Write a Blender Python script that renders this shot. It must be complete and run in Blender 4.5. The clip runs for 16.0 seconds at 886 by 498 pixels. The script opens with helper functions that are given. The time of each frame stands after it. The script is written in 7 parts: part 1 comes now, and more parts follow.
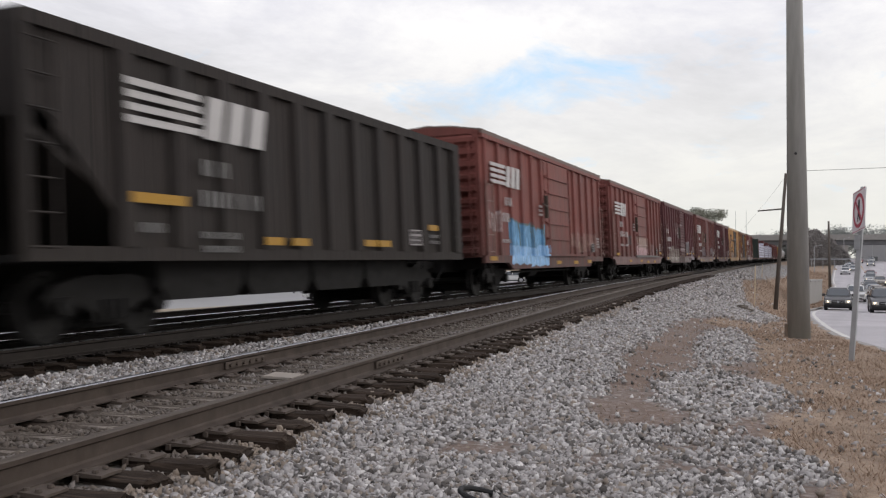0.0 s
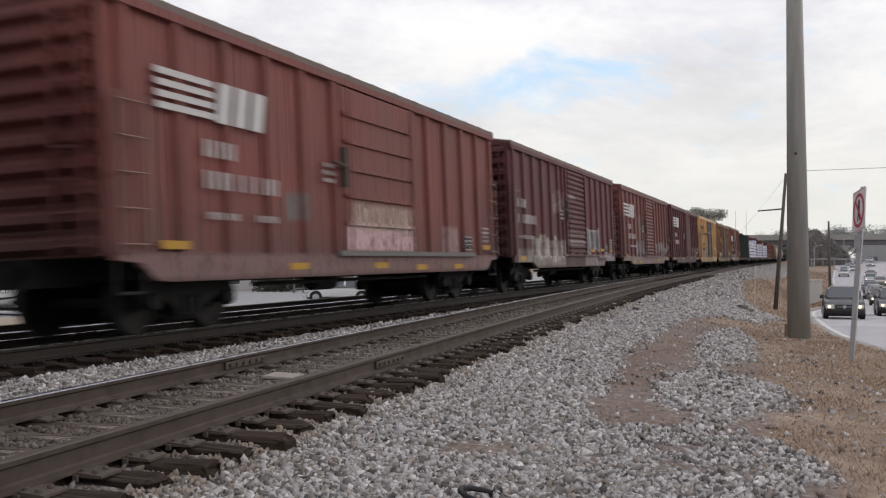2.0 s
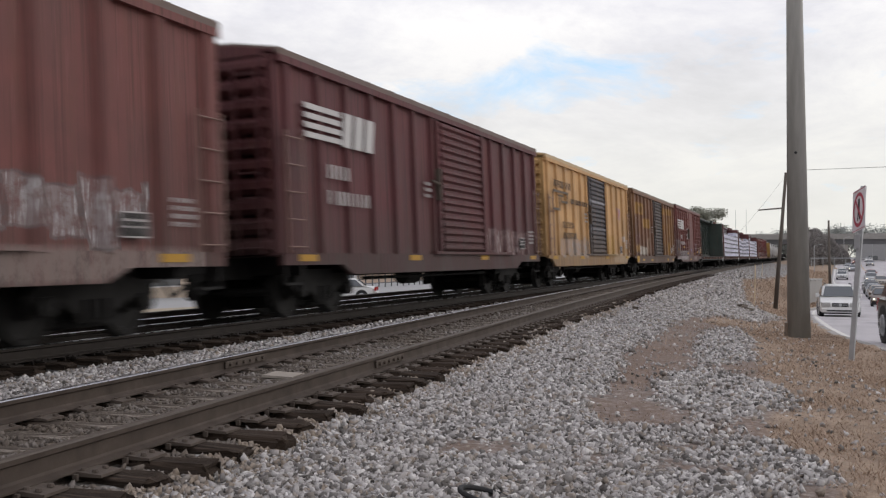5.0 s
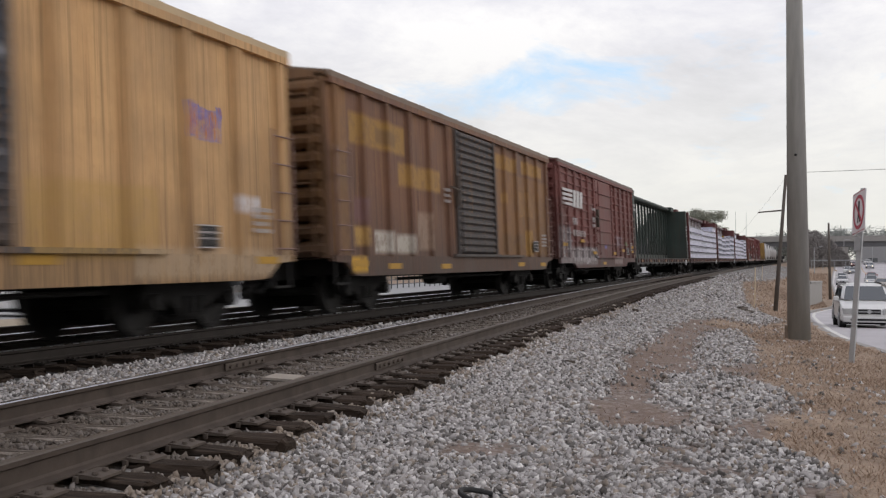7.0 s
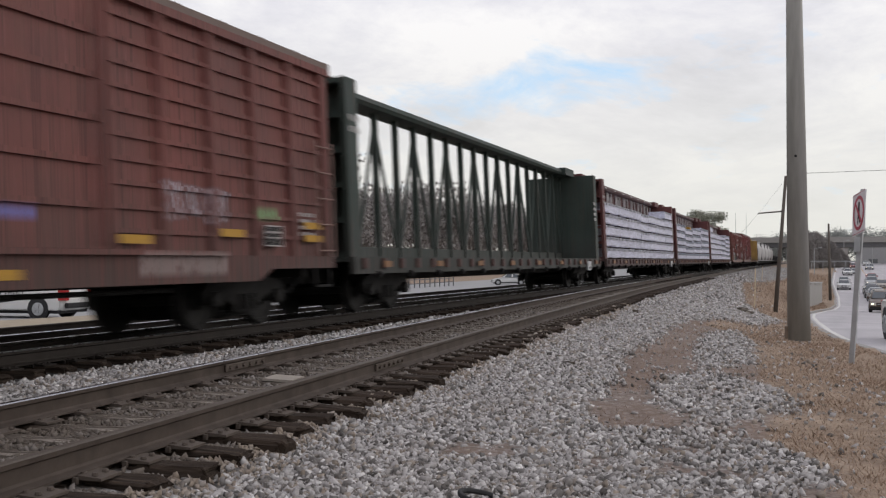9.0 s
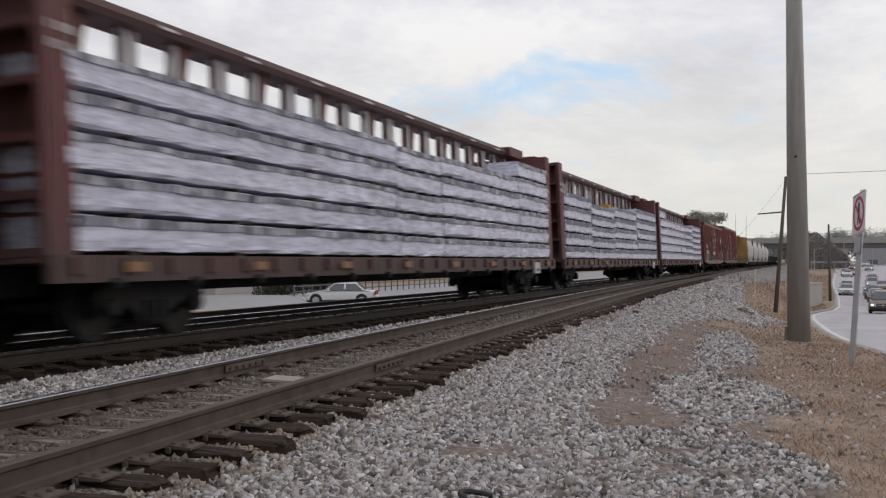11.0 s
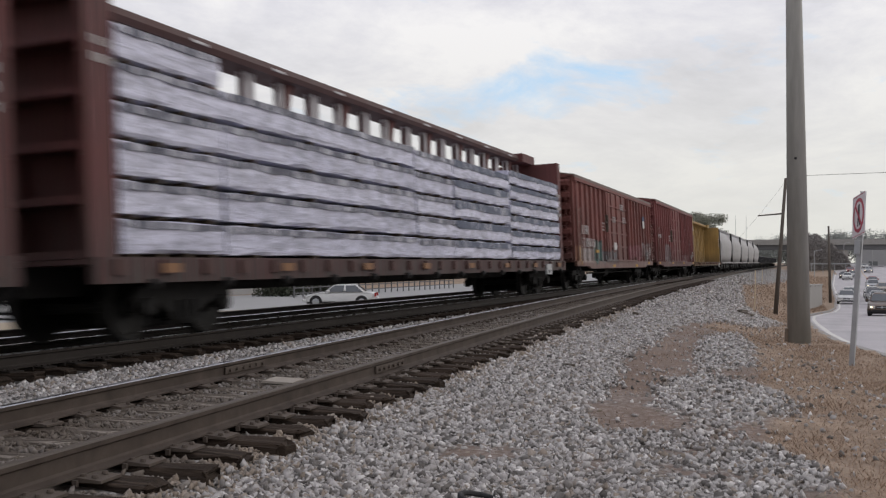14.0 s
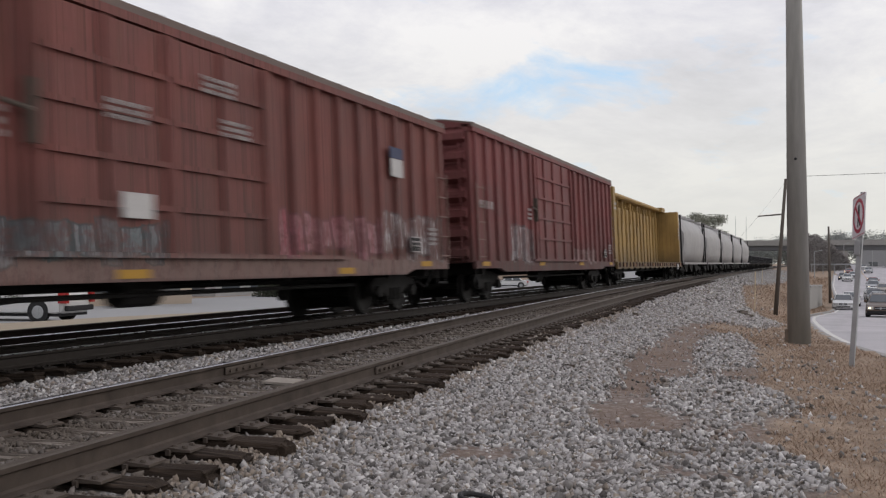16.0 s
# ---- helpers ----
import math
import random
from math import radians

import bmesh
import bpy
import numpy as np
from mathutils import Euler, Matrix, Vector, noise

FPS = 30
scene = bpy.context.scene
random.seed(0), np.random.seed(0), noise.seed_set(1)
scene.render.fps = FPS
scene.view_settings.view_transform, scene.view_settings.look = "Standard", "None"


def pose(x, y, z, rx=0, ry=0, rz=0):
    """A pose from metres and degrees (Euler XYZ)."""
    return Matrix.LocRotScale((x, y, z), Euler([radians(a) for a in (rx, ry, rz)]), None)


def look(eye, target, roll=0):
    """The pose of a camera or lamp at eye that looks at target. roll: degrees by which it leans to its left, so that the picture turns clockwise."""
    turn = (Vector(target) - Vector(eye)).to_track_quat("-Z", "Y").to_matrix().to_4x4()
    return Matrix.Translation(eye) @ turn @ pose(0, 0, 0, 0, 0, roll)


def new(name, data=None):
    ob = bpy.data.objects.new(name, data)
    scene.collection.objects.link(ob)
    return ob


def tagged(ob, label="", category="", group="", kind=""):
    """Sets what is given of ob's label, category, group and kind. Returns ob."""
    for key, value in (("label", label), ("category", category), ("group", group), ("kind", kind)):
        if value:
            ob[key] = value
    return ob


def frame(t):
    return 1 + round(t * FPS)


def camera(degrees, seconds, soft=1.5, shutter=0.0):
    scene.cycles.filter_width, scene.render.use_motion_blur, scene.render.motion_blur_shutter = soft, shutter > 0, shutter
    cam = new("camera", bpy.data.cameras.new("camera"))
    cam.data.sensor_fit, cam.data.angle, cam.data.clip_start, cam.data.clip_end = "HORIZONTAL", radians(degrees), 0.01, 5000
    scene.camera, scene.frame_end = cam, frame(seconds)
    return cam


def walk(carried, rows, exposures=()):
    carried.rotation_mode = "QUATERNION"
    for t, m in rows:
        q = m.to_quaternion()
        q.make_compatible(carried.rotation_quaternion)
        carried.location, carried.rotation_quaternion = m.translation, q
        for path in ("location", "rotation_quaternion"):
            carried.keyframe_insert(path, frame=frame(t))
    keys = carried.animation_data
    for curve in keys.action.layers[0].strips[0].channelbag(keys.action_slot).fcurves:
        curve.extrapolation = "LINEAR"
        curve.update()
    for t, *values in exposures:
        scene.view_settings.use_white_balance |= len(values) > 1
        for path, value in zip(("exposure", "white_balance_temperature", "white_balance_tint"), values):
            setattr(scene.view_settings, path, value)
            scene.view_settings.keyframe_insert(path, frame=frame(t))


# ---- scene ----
TILT = [(0.0, 0.517), (2.5, 0.517), (3.0, 0.488), (3.5, 0.475), (4.0, 0.430), (4.3, 0.440), (6.3, 0.540), (7.0, 0.600),
        (8.0, 0.655), (9.5, 0.655), (11.3, 0.707), (12.5, 0.752), (13.5, 0.758), (14.5, 0.816), (16.0, 0.822)]
EYE = (0.0, 0.0, 1.05)
YAW = 19.93
cam = camera(47.77, 16.0, soft=1.25, shutter=0.5)
walk(cam, [(t, pose(*EYE, 90 + a, 0, YAW - 90)) for t, a in TILT], [(0.0, 0.16), (6.5, 0.15), (9.0, 0.08), (12.0, -0.02), (16.0, 0.0)])

# ---------------------------------------------------------------- sky and light
SUN_EL, SUN_AZ = radians(26), radians(150)
world = bpy.data.worlds.new("overcast_sky")
scene.world = world
world.use_nodes = True
wt = world.node_tree
for n in list(wt.nodes):
    wt.nodes.remove(n)


def wramp(src, stops):
    r = wt.nodes.new("ShaderNodeValToRGB")
    while len(r.color_ramp.elements) < len(stops):
        r.color_ramp.elements.new(0.5)
    for e, (p, c) in zip(r.color_ramp.elements, stops):
        e.position, e.color = p, (*c, 1) if not isinstance(c, (int, float)) else (c, c, c, 1)
    wt.links.new(src, r.inputs[0])
    return r.outputs[0]


def wmix(fac, a, b):
    m = wt.nodes.new("ShaderNodeMix")
    m.data_type = "RGBA"
    for sock, v in ((m.inputs[0], fac), (m.inputs[6], a), (m.inputs[7], b)):
        if isinstance(v, (int, float)):
            sock.default_value = v
        elif isinstance(v, tuple):
            sock.default_value = (*v, 1)
        else:
            wt.links.new(v, sock)
    return m.outputs[2]


sky = wt.nodes.new("ShaderNodeTexSky")
sky.sky_type, sky.sun_disc, sky.sun_elevation, sky.sun_rotation = "NISHITA", False, SUN_EL, SUN_AZ
sky_scale = wt.nodes.new("ShaderNodeVectorMath")
sky_scale.operation = "SCALE"
sky_scale.inputs[3].default_value = 0.10
wt.links.new(sky.outputs[0], sky_scale.inputs[0])
wco = wt.nodes.new("ShaderNodeTexCoord")
wsep = wt.nodes.new("ShaderNodeSeparateXYZ")
wt.links.new(wco.outputs["Generated"], wsep.inputs[0])
# cloud sheet seen in perspective: direction divided by height
wz = wt.nodes.new("ShaderNodeMath")
wz.operation = "ADD"
wz.inputs[1].default_value = 0.16
wt.links.new(wsep.outputs[2], wz.inputs[0])
wdiv = wt.nodes.new("ShaderNodeVectorMath")
wdiv.operation = "DIVIDE"
wt.links.new(wco.outputs["Generated"], wdiv.inputs[0])
wcomb = wt.nodes.new("ShaderNodeCombineXYZ")
for i in range(3):
    wt.links.new(wz.outputs[0], wcomb.inputs[i])
wt.links.new(wcomb.outputs[0], wdiv.inputs[1])


def wnoise(scale, detail, rough, seed, dist=0.3):
    mp = wt.nodes.new("ShaderNodeMapping")
    mp.inputs["Location"].default_value = (seed, seed * 0.7, 0)
    mp.inputs["Rotation"].default_value = (0, 0, 0.5)
    mp.inputs["Scale"].default_value = (0.8, 1.0, 0.0)
    wt.links.new(wdiv.outputs[0], mp.inputs[0])
    n = wt.nodes.new("ShaderNodeTexNoise")
    n.inputs["Scale"].default_value, n.inputs["Detail"].default_value = scale, detail
    n.inputs["Roughness"].default_value, n.inputs["Distortion"].default_value = rough, dist
    wt.links.new(mp.outputs[0], n.inputs["Vector"])
    return n.outputs[0]


CLOUD_SEED = 3.1
# a thin gap in the cloud sheet
wsep2 = wt.nodes.new("ShaderNodeSeparateXYZ")
wt.links.new(wdiv.outputs[0], wsep2.inputs[0])


def wmath(op, a, b):
    m = wt.nodes.new("ShaderNodeMath")
    m.operation = op
    for sock, v in ((m.inputs[0], a), (m.inputs[1], b)):
        if isinstance(v, (int, float)):
            sock.default_value = v
        else:
            wt.links.new(v, sock)
    return m.outputs[0]


gx_ = wmath("DIVIDE", wmath("SUBTRACT", wsep2.outputs[0], 2.92), 0.34)
gy_ = wmath("DIVIDE", wmath("SUBTRACT", wsep2.outputs[1], 0.76), 0.62)
gap = wramp(wmath("ADD", wmath("MULTIPLY", gx_, gx_), wmath("MULTIPLY", gy_, gy_)), [(0.0, 1.0), (1.0, 0.0)])
cover = wramp(wmath("SUBTRACT", wnoise(2.6, 8, 0.62, CLOUD_SEED), wmath("MULTIPLY", gap, 0.30)), [(0.18, 0.0), (0.40, 1.0)])
shade = wramp(wnoise(1.5, 9, 0.64, 7.7, 0.25), [(0.34, (0.49, 0.49, 0.55)), (0.48, (0.635, 0.63, 0.69)), (0.62, (0.80, 0.787, 0.805))])
low = wramp(wsep.outputs[2], [(0.0, 1.0), (0.30, 0.0)])
shade = wmix(low, shade, (0.64, 0.635, 0.59))
blue = wmix(0.7, sky_scale.outputs[0], (0.50, 0.68, 0.88))
col = wmix(cover, blue, shade)
bg = wt.nodes.new("ShaderNodeBackground")
bg.inputs[1].default_value = 1.2
wt.links.new(col, bg.inputs[0])
wout = wt.nodes.new("ShaderNodeOutputWorld")
wt.links.new(bg.outputs[0], wout.inputs[0])

sun = new("sun", bpy.data.lights.new("sun", "SUN"))
sun.data.energy, sun.data.angle, sun.data.color = 0.55, radians(30), (1.0, 0.93, 0.84)
sun.matrix_basis = look((math.sin(SUN_AZ) * 50, math.cos(SUN_AZ) * 50, math.tan(SUN_EL) * 50), (0, 0, 0))
scene.view_settings.exposure = 0.0

# ---------------------------------------------------------------- materials


class Mat:
    """A small builder for node materials."""

    def __init__(self, name, rough=0.7, metal=0.0, spec=0.4):
        self.m = bpy.data.materials.new(name)
        self.m.use_nodes = True
        self.t = self.m.node_tree
        self.b = self.t.nodes["Principled BSDF"]
        self.b.inputs["Roughness"].default_value = rough
        self.b.inputs["Metallic"].default_value = metal
        self.b.inputs["Specular IOR Level"].default_value = spec
        self.co = None

    def node(self, kind):
        return self.t.nodes.new(kind)

    def put(self, v, sock):
        if isinstance(v, (int, float)):
            sock.default_value = v
        elif isinstance(v, tuple):
            sock.default_value = (*v, 1) if len(v) == 3 and len(sock.default_value) == 4 else v
        else:
            self.t.links.new(v, sock)

    def coords(self, ob=None, scale=(1, 1, 1)):
        tc = self.node("ShaderNodeTexCoord")
        if ob:
            tc.object = ob
        mp = self.node("ShaderNodeMapping")
        mp.inputs["Scale"].default_value = scale
        self.t.links.new(tc.outputs["Object"], mp.inputs[0])
        return mp.outputs[0]

    def world(self, scale=(1, 1, 1)):
        g = self.node("ShaderNodeNewGeometry")
        mp = self.node("ShaderNodeMapping")
        mp.inputs["Scale"].default_value = scale
        self.t.links.new(g.outputs["Position"], mp.inputs[0])
        return mp.outputs[0]

    def noise(self, vec, scale, detail=4, rough=0.55, dist=0.0):
        n = self.node("ShaderNodeTexNoise")
        n.inputs["Scale"].default_value, n.inputs["Detail"].default_value = scale, detail
        n.inputs["Roughness"].default_value, n.inputs["Distortion"].default_value = rough, dist
        if vec is not None:
            self.t.links.new(vec, n.inputs["Vector"])
        return n.outputs[0]

    def voronoi(self, vec, scale, feature="F1", out=0):
        n = self.node("ShaderNodeTexVoronoi")
        n.feature = feature
        n.inputs["Scale"].default_value = scale
        self.t.links.new(vec, n.inputs["Vector"])
        return n.outputs[out]

    def ramp(self, src, stops):
        r = self.node("ShaderNodeValToRGB")
        while len(r.color_ramp.elements) < len(stops):
            r.color_ramp.elements.new(0.5)
        for e, (p, c) in zip(r.color_ramp.elements, stops):
            e.position, e.color = p, (c, c, c, 1) if isinstance(c, (int, float)) else (*c, 1)
        self.t.links.new(src, r.inputs[0])
        return r.outputs[0]

    def mix(self, fac, a, b, blend="MIX"):
        m = self.node("ShaderNodeMix")
        m.data_type, m.blend_type = "RGBA", blend
        self.put(fac, m.inputs[0]), self.put(a, m.inputs[6]), self.put(b, m.inputs[7])
        return m.outputs[2]

    def math(self, op, a, b=0.0, clamp=False):
        m = self.node("ShaderNodeMath")
        m.operation, m.use_clamp = op, clamp
        self.put(a, m.inputs[0]), self.put(b, m.inputs[1])
        return m.outputs[0]

    def sep(self, vec):
        s = self.node("ShaderNodeSeparateXYZ")
        self.t.links.new(vec, s.inputs[0])
        return s.outputs

    def random(self):
        return self.node("ShaderNodeObjectInfo").outputs["Random"]

    def island(self):
        return self.node("ShaderNodeNewGeometry").outputs["Random Per Island"]

    def bump(self, h, strength=0.4, dist=0.02):
        b = self.node("ShaderNodeBump")
        b.inputs["Strength"].default_value, b.inputs["Distance"].default_value = strength, dist
        self.t.links.new(h, b.inputs["Height"])
        self.t.links.new(b.outputs[0], self.b.inputs["Normal"])

    def done(self, col=None, rough=None):
        if col is not None:
            self.put(col, self.b.inputs["Base Color"])
        if rough is not None:
            self.put(rough, self.b.inputs["Roughness"])
        return self.m


def plain(name, col, rough=0.6, metal=0.0, var=0.25, scale=6.0, bump=0.0):
    """A paint or metal with soft stains and grain."""
    k = Mat(name, rough, metal)
    v = k.coords()
    n1, n2 = k.noise(v, scale, 5), k.noise(v, scale * 9, 3)
    c = k.mix(k.math("MULTIPLY", n1, 1.0), tuple(x * (1 - var) for x in col), tuple(min(1, x * (1 + var)) for x in col))
    c = k.mix(k.ramp(n2, [(0.35, 0.0), (0.7, var)]), c, tuple(x * 0.6 for x in col))
    if bump:
        k.bump(n2, bump, 0.01)
    return k.done(c, k.ramp(n1, [(0.3, max(0.05, rough - 0.1)), (0.7, min(1, rough + 0.1))]))


def box_mask(k, co, x0, x1, z0, z1, soft=0.12):
    s = k.sep(co)

    def edge(src, a, b):
        r = k.node("ShaderNodeMapRange")
        r.inputs[1].default_value, r.inputs[2].default_value = a, b
        k.t.links.new(src, r.inputs[0])
        return r.outputs[0]
    m = k.math("MULTIPLY", edge(s[0], x0 - soft, x0 + soft), edge(s[0], x1 + soft, x1 - soft))
    return k.math("MULTIPLY", m, k.math("MULTIPLY", edge(s[2], z0 - soft, z0 + soft), edge(s[2], z1 + soft, z1 - soft)))


def spray(k, car, tag):
    """Spray-painted tag: slanted block letters with a dark outline and worn fill. Returns coverage and colour."""
    x0, x1, z0, z1, colours, scale, amount = tag
    h = z1 - z0
    count = max(2, round((x1 - x0) / (h * 0.75) * min(scale, 1.3)))
    w = (x1 - x0) / count
    p = k.sep(k.coords(car))
    flat = k.node("ShaderNodeCombineXYZ")
    k.t.links.new(p[0], flat.inputs[0]), k.t.links.new(p[2], flat.inputs[2])
    v = flat.outputs[0]
    wob = k.node("ShaderNodeTexNoise")
    wob.inputs["Scale"].default_value, wob.inputs["Detail"].default_value = 1.6 / max(h, 0.4), 4.0
    k.t.links.new(v, wob.inputs["Vector"])
    wx, _, wz = k.sep(wob.outputs["Color"])[:3]
    x = k.math("ADD", p[0], k.math("MULTIPLY", k.math("SUBTRACT", wx, 0.5), 0.5 * w))
    z = k.math("ADD", p[2], k.math("MULTIPLY", k.math("SUBTRACT", wz, 0.5), 0.30 * h))
    u = k.math("DIVIDE", k.math("ADD", k.math("SUBTRACT", x, x0), k.math("MULTIPLY", k.math("SUBTRACT", z, z0), 0.22)), w)
    cell = k.math("FLOOR", u)
    dice = k.node("ShaderNodeTexWhiteNoise")
    dice.noise_dimensions = "1D"
    k.t.links.new(k.math("ADD", cell, round(x0 * 7.3)), dice.inputs["W"])
    r1, r2, r3 = k.sep(dice.outputs["Color"])[:3]
    top = k.math("SUBTRACT", z1, k.math("MULTIPLY", r1, 0.15 * h))
    low = k.math("ADD", z0, k.math("MULTIPLY", r2, 0.28 * h))
    tall = k.math("MINIMUM", k.math("SUBTRACT", top, z), k.math("SUBTRACT", z, low))
    wide = k.math("MINIMUM", k.math("SUBTRACT", x, x0), k.math("SUBTRACT", x1, x))
    outer = k.math("MINIMUM", tall, wide)
    beside = k.math("MULTIPLY", k.math("SUBTRACT", 0.5, k.math("ABSOLUTE", k.math("SUBTRACT", k.math("FRACT", u), 0.5))), w)
    inner = k.math("MINIMUM", outer, beside)
    line_w = 0.045 * min(1.6, h)
    bars_ = k.ramp(k.noise(k.coords(car, (3.2 / w, 1, 0.9 / h)), 1.0, 3, 0.6), [(0.40, 0.0), (0.46, 1.0), (0.56, 1.0), (0.62, 0.0)])
    ink = k.mix(r3, colours[0], colours[1])
    ink = k.mix(bars_, ink, colours[2])
    ink = k.mix(k.ramp(k.noise(k.coords(car, (6, 6, 0.8)), 2.0, 3), [(0.45, 0.0), (0.70, 0.45)]), ink, tuple(min(0.8, c * 1.1) for c in colours[1]))
    dark = colours[3] if len(colours) > 3 else tuple(c * 0.35 for c in colours[2])
    ink = k.mix(k.ramp(inner, [(line_w, 0.85), (line_w * 1.7, 0.0)]), ink, dark)
    ink = k.mix(k.ramp(k.noise(k.coords(car), 3.2, 4, 0.65), [(0.40, 0.45), (0.58, 0.0)]), ink, tuple(c * 0.45 for c in colours[0]))
    cov = k.ramp(outer, [(0.0, 0.0), (0.03, min(1.0, amount + 0.1))])
    if amount < 0.95:
        cov = k.math("MULTIPLY", cov, k.ramp(k.noise(v, 1.8, 4, 0.6), [(0.38, 0.25 if amount < 0.75 else 0.5), (0.58, 1.0)]))
        cov = k.math("MULTIPLY", cov, k.ramp(k.noise(k.coords(car, (1.0, 1.0, 1.6)), 4.5, 5, 0.7), [(0.36, 0.35), (0.54, 1.0)]))
    return cov, ink


def car_paint(name, car, col, rust=0.3, rust_col=(0.10, 0.045, 0.025), grime=(0.05, 0.045, 0.042), fade=0.3, tags=(), rough=0.6, patches=()):
    """Weathered rolling stock paint in the car's own space: fading, rust runs, road dirt, spray-painted tags."""
    k = Mat(name, rough, 0.0, 0.3)
    col = tuple(0.88 * x for x in col)
    co = k.coords(car)
    run = k.coords(car, (2.6, 2.6, 0.22))
    thin = k.coords(car, (7.0, 7.0, 0.16))
    big = k.noise(co, 0.55, 5, 0.6)
    streak = k.noise(run, 2.2, 5, 0.65)
    fine = k.noise(co, 9.0, 4, 0.7)
    c = k.mix(k.ramp(big, [(0.32, 0.0), (0.7, 1.0)]), tuple(x * 0.74 for x in col), tuple(min(1, x * (1 + fade) + 0.02 * fade) for x in col))
    c = k.mix(k.ramp(streak, [(0.50, 0.0), (0.72, rust)]), c, rust_col)
    c = k.mix(k.ramp(k.noise(run, 5.5, 3), [(0.55, 0.0), (0.8, 0.3)]), c, tuple(min(1, x * 1.5 + 0.03) for x in col))
    c = k.mix(k.ramp(k.noise(thin, 1.6, 4, 0.6), [(0.50, 0.0), (0.78, 0.75)]), c, tuple(x * 0.30 for x in col))
    c = k.mix(k.ramp(fine, [(0.56, 0.0), (0.72, rust * 0.9)]), c, rust_col)
    s = k.node("ShaderNodeMapRange")
    s.inputs[1].default_value, s.inputs[2].default_value = 2.15, 0.75
    k.t.links.new(k.sep(co)[2], s.inputs[0])
    c = k.mix(k.math("MULTIPLY", s.outputs[0], k.ramp(streak, [(0.3, 0.35), (0.7, 0.88)])), c, grime)
    for x0, x1, z0, z1, ink, amount in patches:
        worn = k.math("MULTIPLY", box_mask(k, co, x0, x1, z0, z1, 0.05), k.ramp(k.noise(co, 3.5, 5, 0.7), [(0.34, amount * 0.4), (0.54, amount)]))
        c = k.mix(worn, c, ink)
    for tag in tags:
        cov, ink = spray(k, car, tag)
        c = k.mix(cov, c, ink)
    k.bump(fine, 0.12, 0.01)
    return k.done(c, k.ramp(big, [(0.3, rough - 0.1), (0.7, rough + 0.15)]))


def stone_mat(name="ballast_stone", soil=0.12, soil_col=(0.21, 0.165, 0.125)):
    k = Mat(name, 0.9)
    i = k.island()
    c = k.ramp(i, [(0.0, (0.085, 0.082, 0.081)), (0.18, (0.20, 0.193, 0.190)), (0.32, (0.33, 0.275, 0.222)), (0.38, (0.34, 0.326, 0.32)), (0.62, (0.44, 0.424, 0.418)), (0.88, (0.58, 0.56, 0.555)), (1.0, (0.80, 0.775, 0.76))])
    v = k.world()
    c = k.mix(k.ramp(k.noise(v, 60, 3), [(0.42, 0.0), (0.72, 0.35)]), c, (0.15, 0.132, 0.115))
    c = k.mix(k.ramp(k.noise(v, 0.6, 3), [(0.35, soil * (0.4 if soil < 0.5 else 0.9)), (0.7, min(1.0, soil * 1.6))]), c, soil_col)
    k.bump(k.noise(v, 120, 2), 0.4, 0.004)
    return k.done(c)


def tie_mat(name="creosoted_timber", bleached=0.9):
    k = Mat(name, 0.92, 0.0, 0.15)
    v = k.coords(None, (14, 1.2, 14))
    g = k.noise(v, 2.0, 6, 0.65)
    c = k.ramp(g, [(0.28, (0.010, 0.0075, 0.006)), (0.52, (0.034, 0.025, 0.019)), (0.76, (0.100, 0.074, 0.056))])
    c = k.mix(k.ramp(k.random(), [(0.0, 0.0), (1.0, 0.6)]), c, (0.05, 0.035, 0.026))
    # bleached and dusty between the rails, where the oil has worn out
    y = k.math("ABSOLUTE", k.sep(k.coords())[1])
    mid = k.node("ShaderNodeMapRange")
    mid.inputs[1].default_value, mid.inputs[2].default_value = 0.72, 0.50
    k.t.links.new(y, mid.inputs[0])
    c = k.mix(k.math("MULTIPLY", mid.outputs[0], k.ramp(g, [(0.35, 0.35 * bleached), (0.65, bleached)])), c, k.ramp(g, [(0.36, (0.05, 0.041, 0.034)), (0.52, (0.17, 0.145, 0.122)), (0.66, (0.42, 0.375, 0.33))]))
    k.bump(g, 0.8, 0.02)
    return k.done(c)


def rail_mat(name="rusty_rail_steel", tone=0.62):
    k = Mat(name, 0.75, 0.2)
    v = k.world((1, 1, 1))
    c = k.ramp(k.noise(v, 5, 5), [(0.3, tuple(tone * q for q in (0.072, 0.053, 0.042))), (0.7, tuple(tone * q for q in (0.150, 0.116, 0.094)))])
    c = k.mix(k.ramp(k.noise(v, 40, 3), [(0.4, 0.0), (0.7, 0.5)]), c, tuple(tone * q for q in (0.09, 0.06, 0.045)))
    k.bump(k.noise(v, 60, 2), 0.2, 0.004)
    return k.done(c)


M = {}
M["stone"], M["dirtystone"], M["tie"], M["rail"] = stone_mat(), stone_mat("soiled_ballast", 0.75, (0.115, 0.093, 0.075)), tie_mat(), rail_mat()
M["tanstone"] = stone_mat("tan_ballast", 0.66, (0.25, 0.198, 0.15))
# near-black copies for tracks 2 and 3: train's shade and oil in one colour
M["shadedtie"], M["shadedrail"] = tie_mat("oil_soaked_timber", 0.05), rail_mat("oily_rail_steel", 0.20)
M["polish"] = plain("polished_rail_head", (0.42, 0.42, 0.44), 0.28, 0.9, 0.2, 3)
M["dullhead"] = plain("worn_rail_head", (0.085, 0.068, 0.054), 0.6, 0.2, 0.3, 3)
M["iron"] = plain("rusty_fittings", (0.095, 0.074, 0.060), 0.8, 0.15, 0.4, 14, 0.2)
# grime and the shade beneath the cars share these two near-black colours
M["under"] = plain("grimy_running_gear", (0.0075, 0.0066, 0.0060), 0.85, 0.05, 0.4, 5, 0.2)
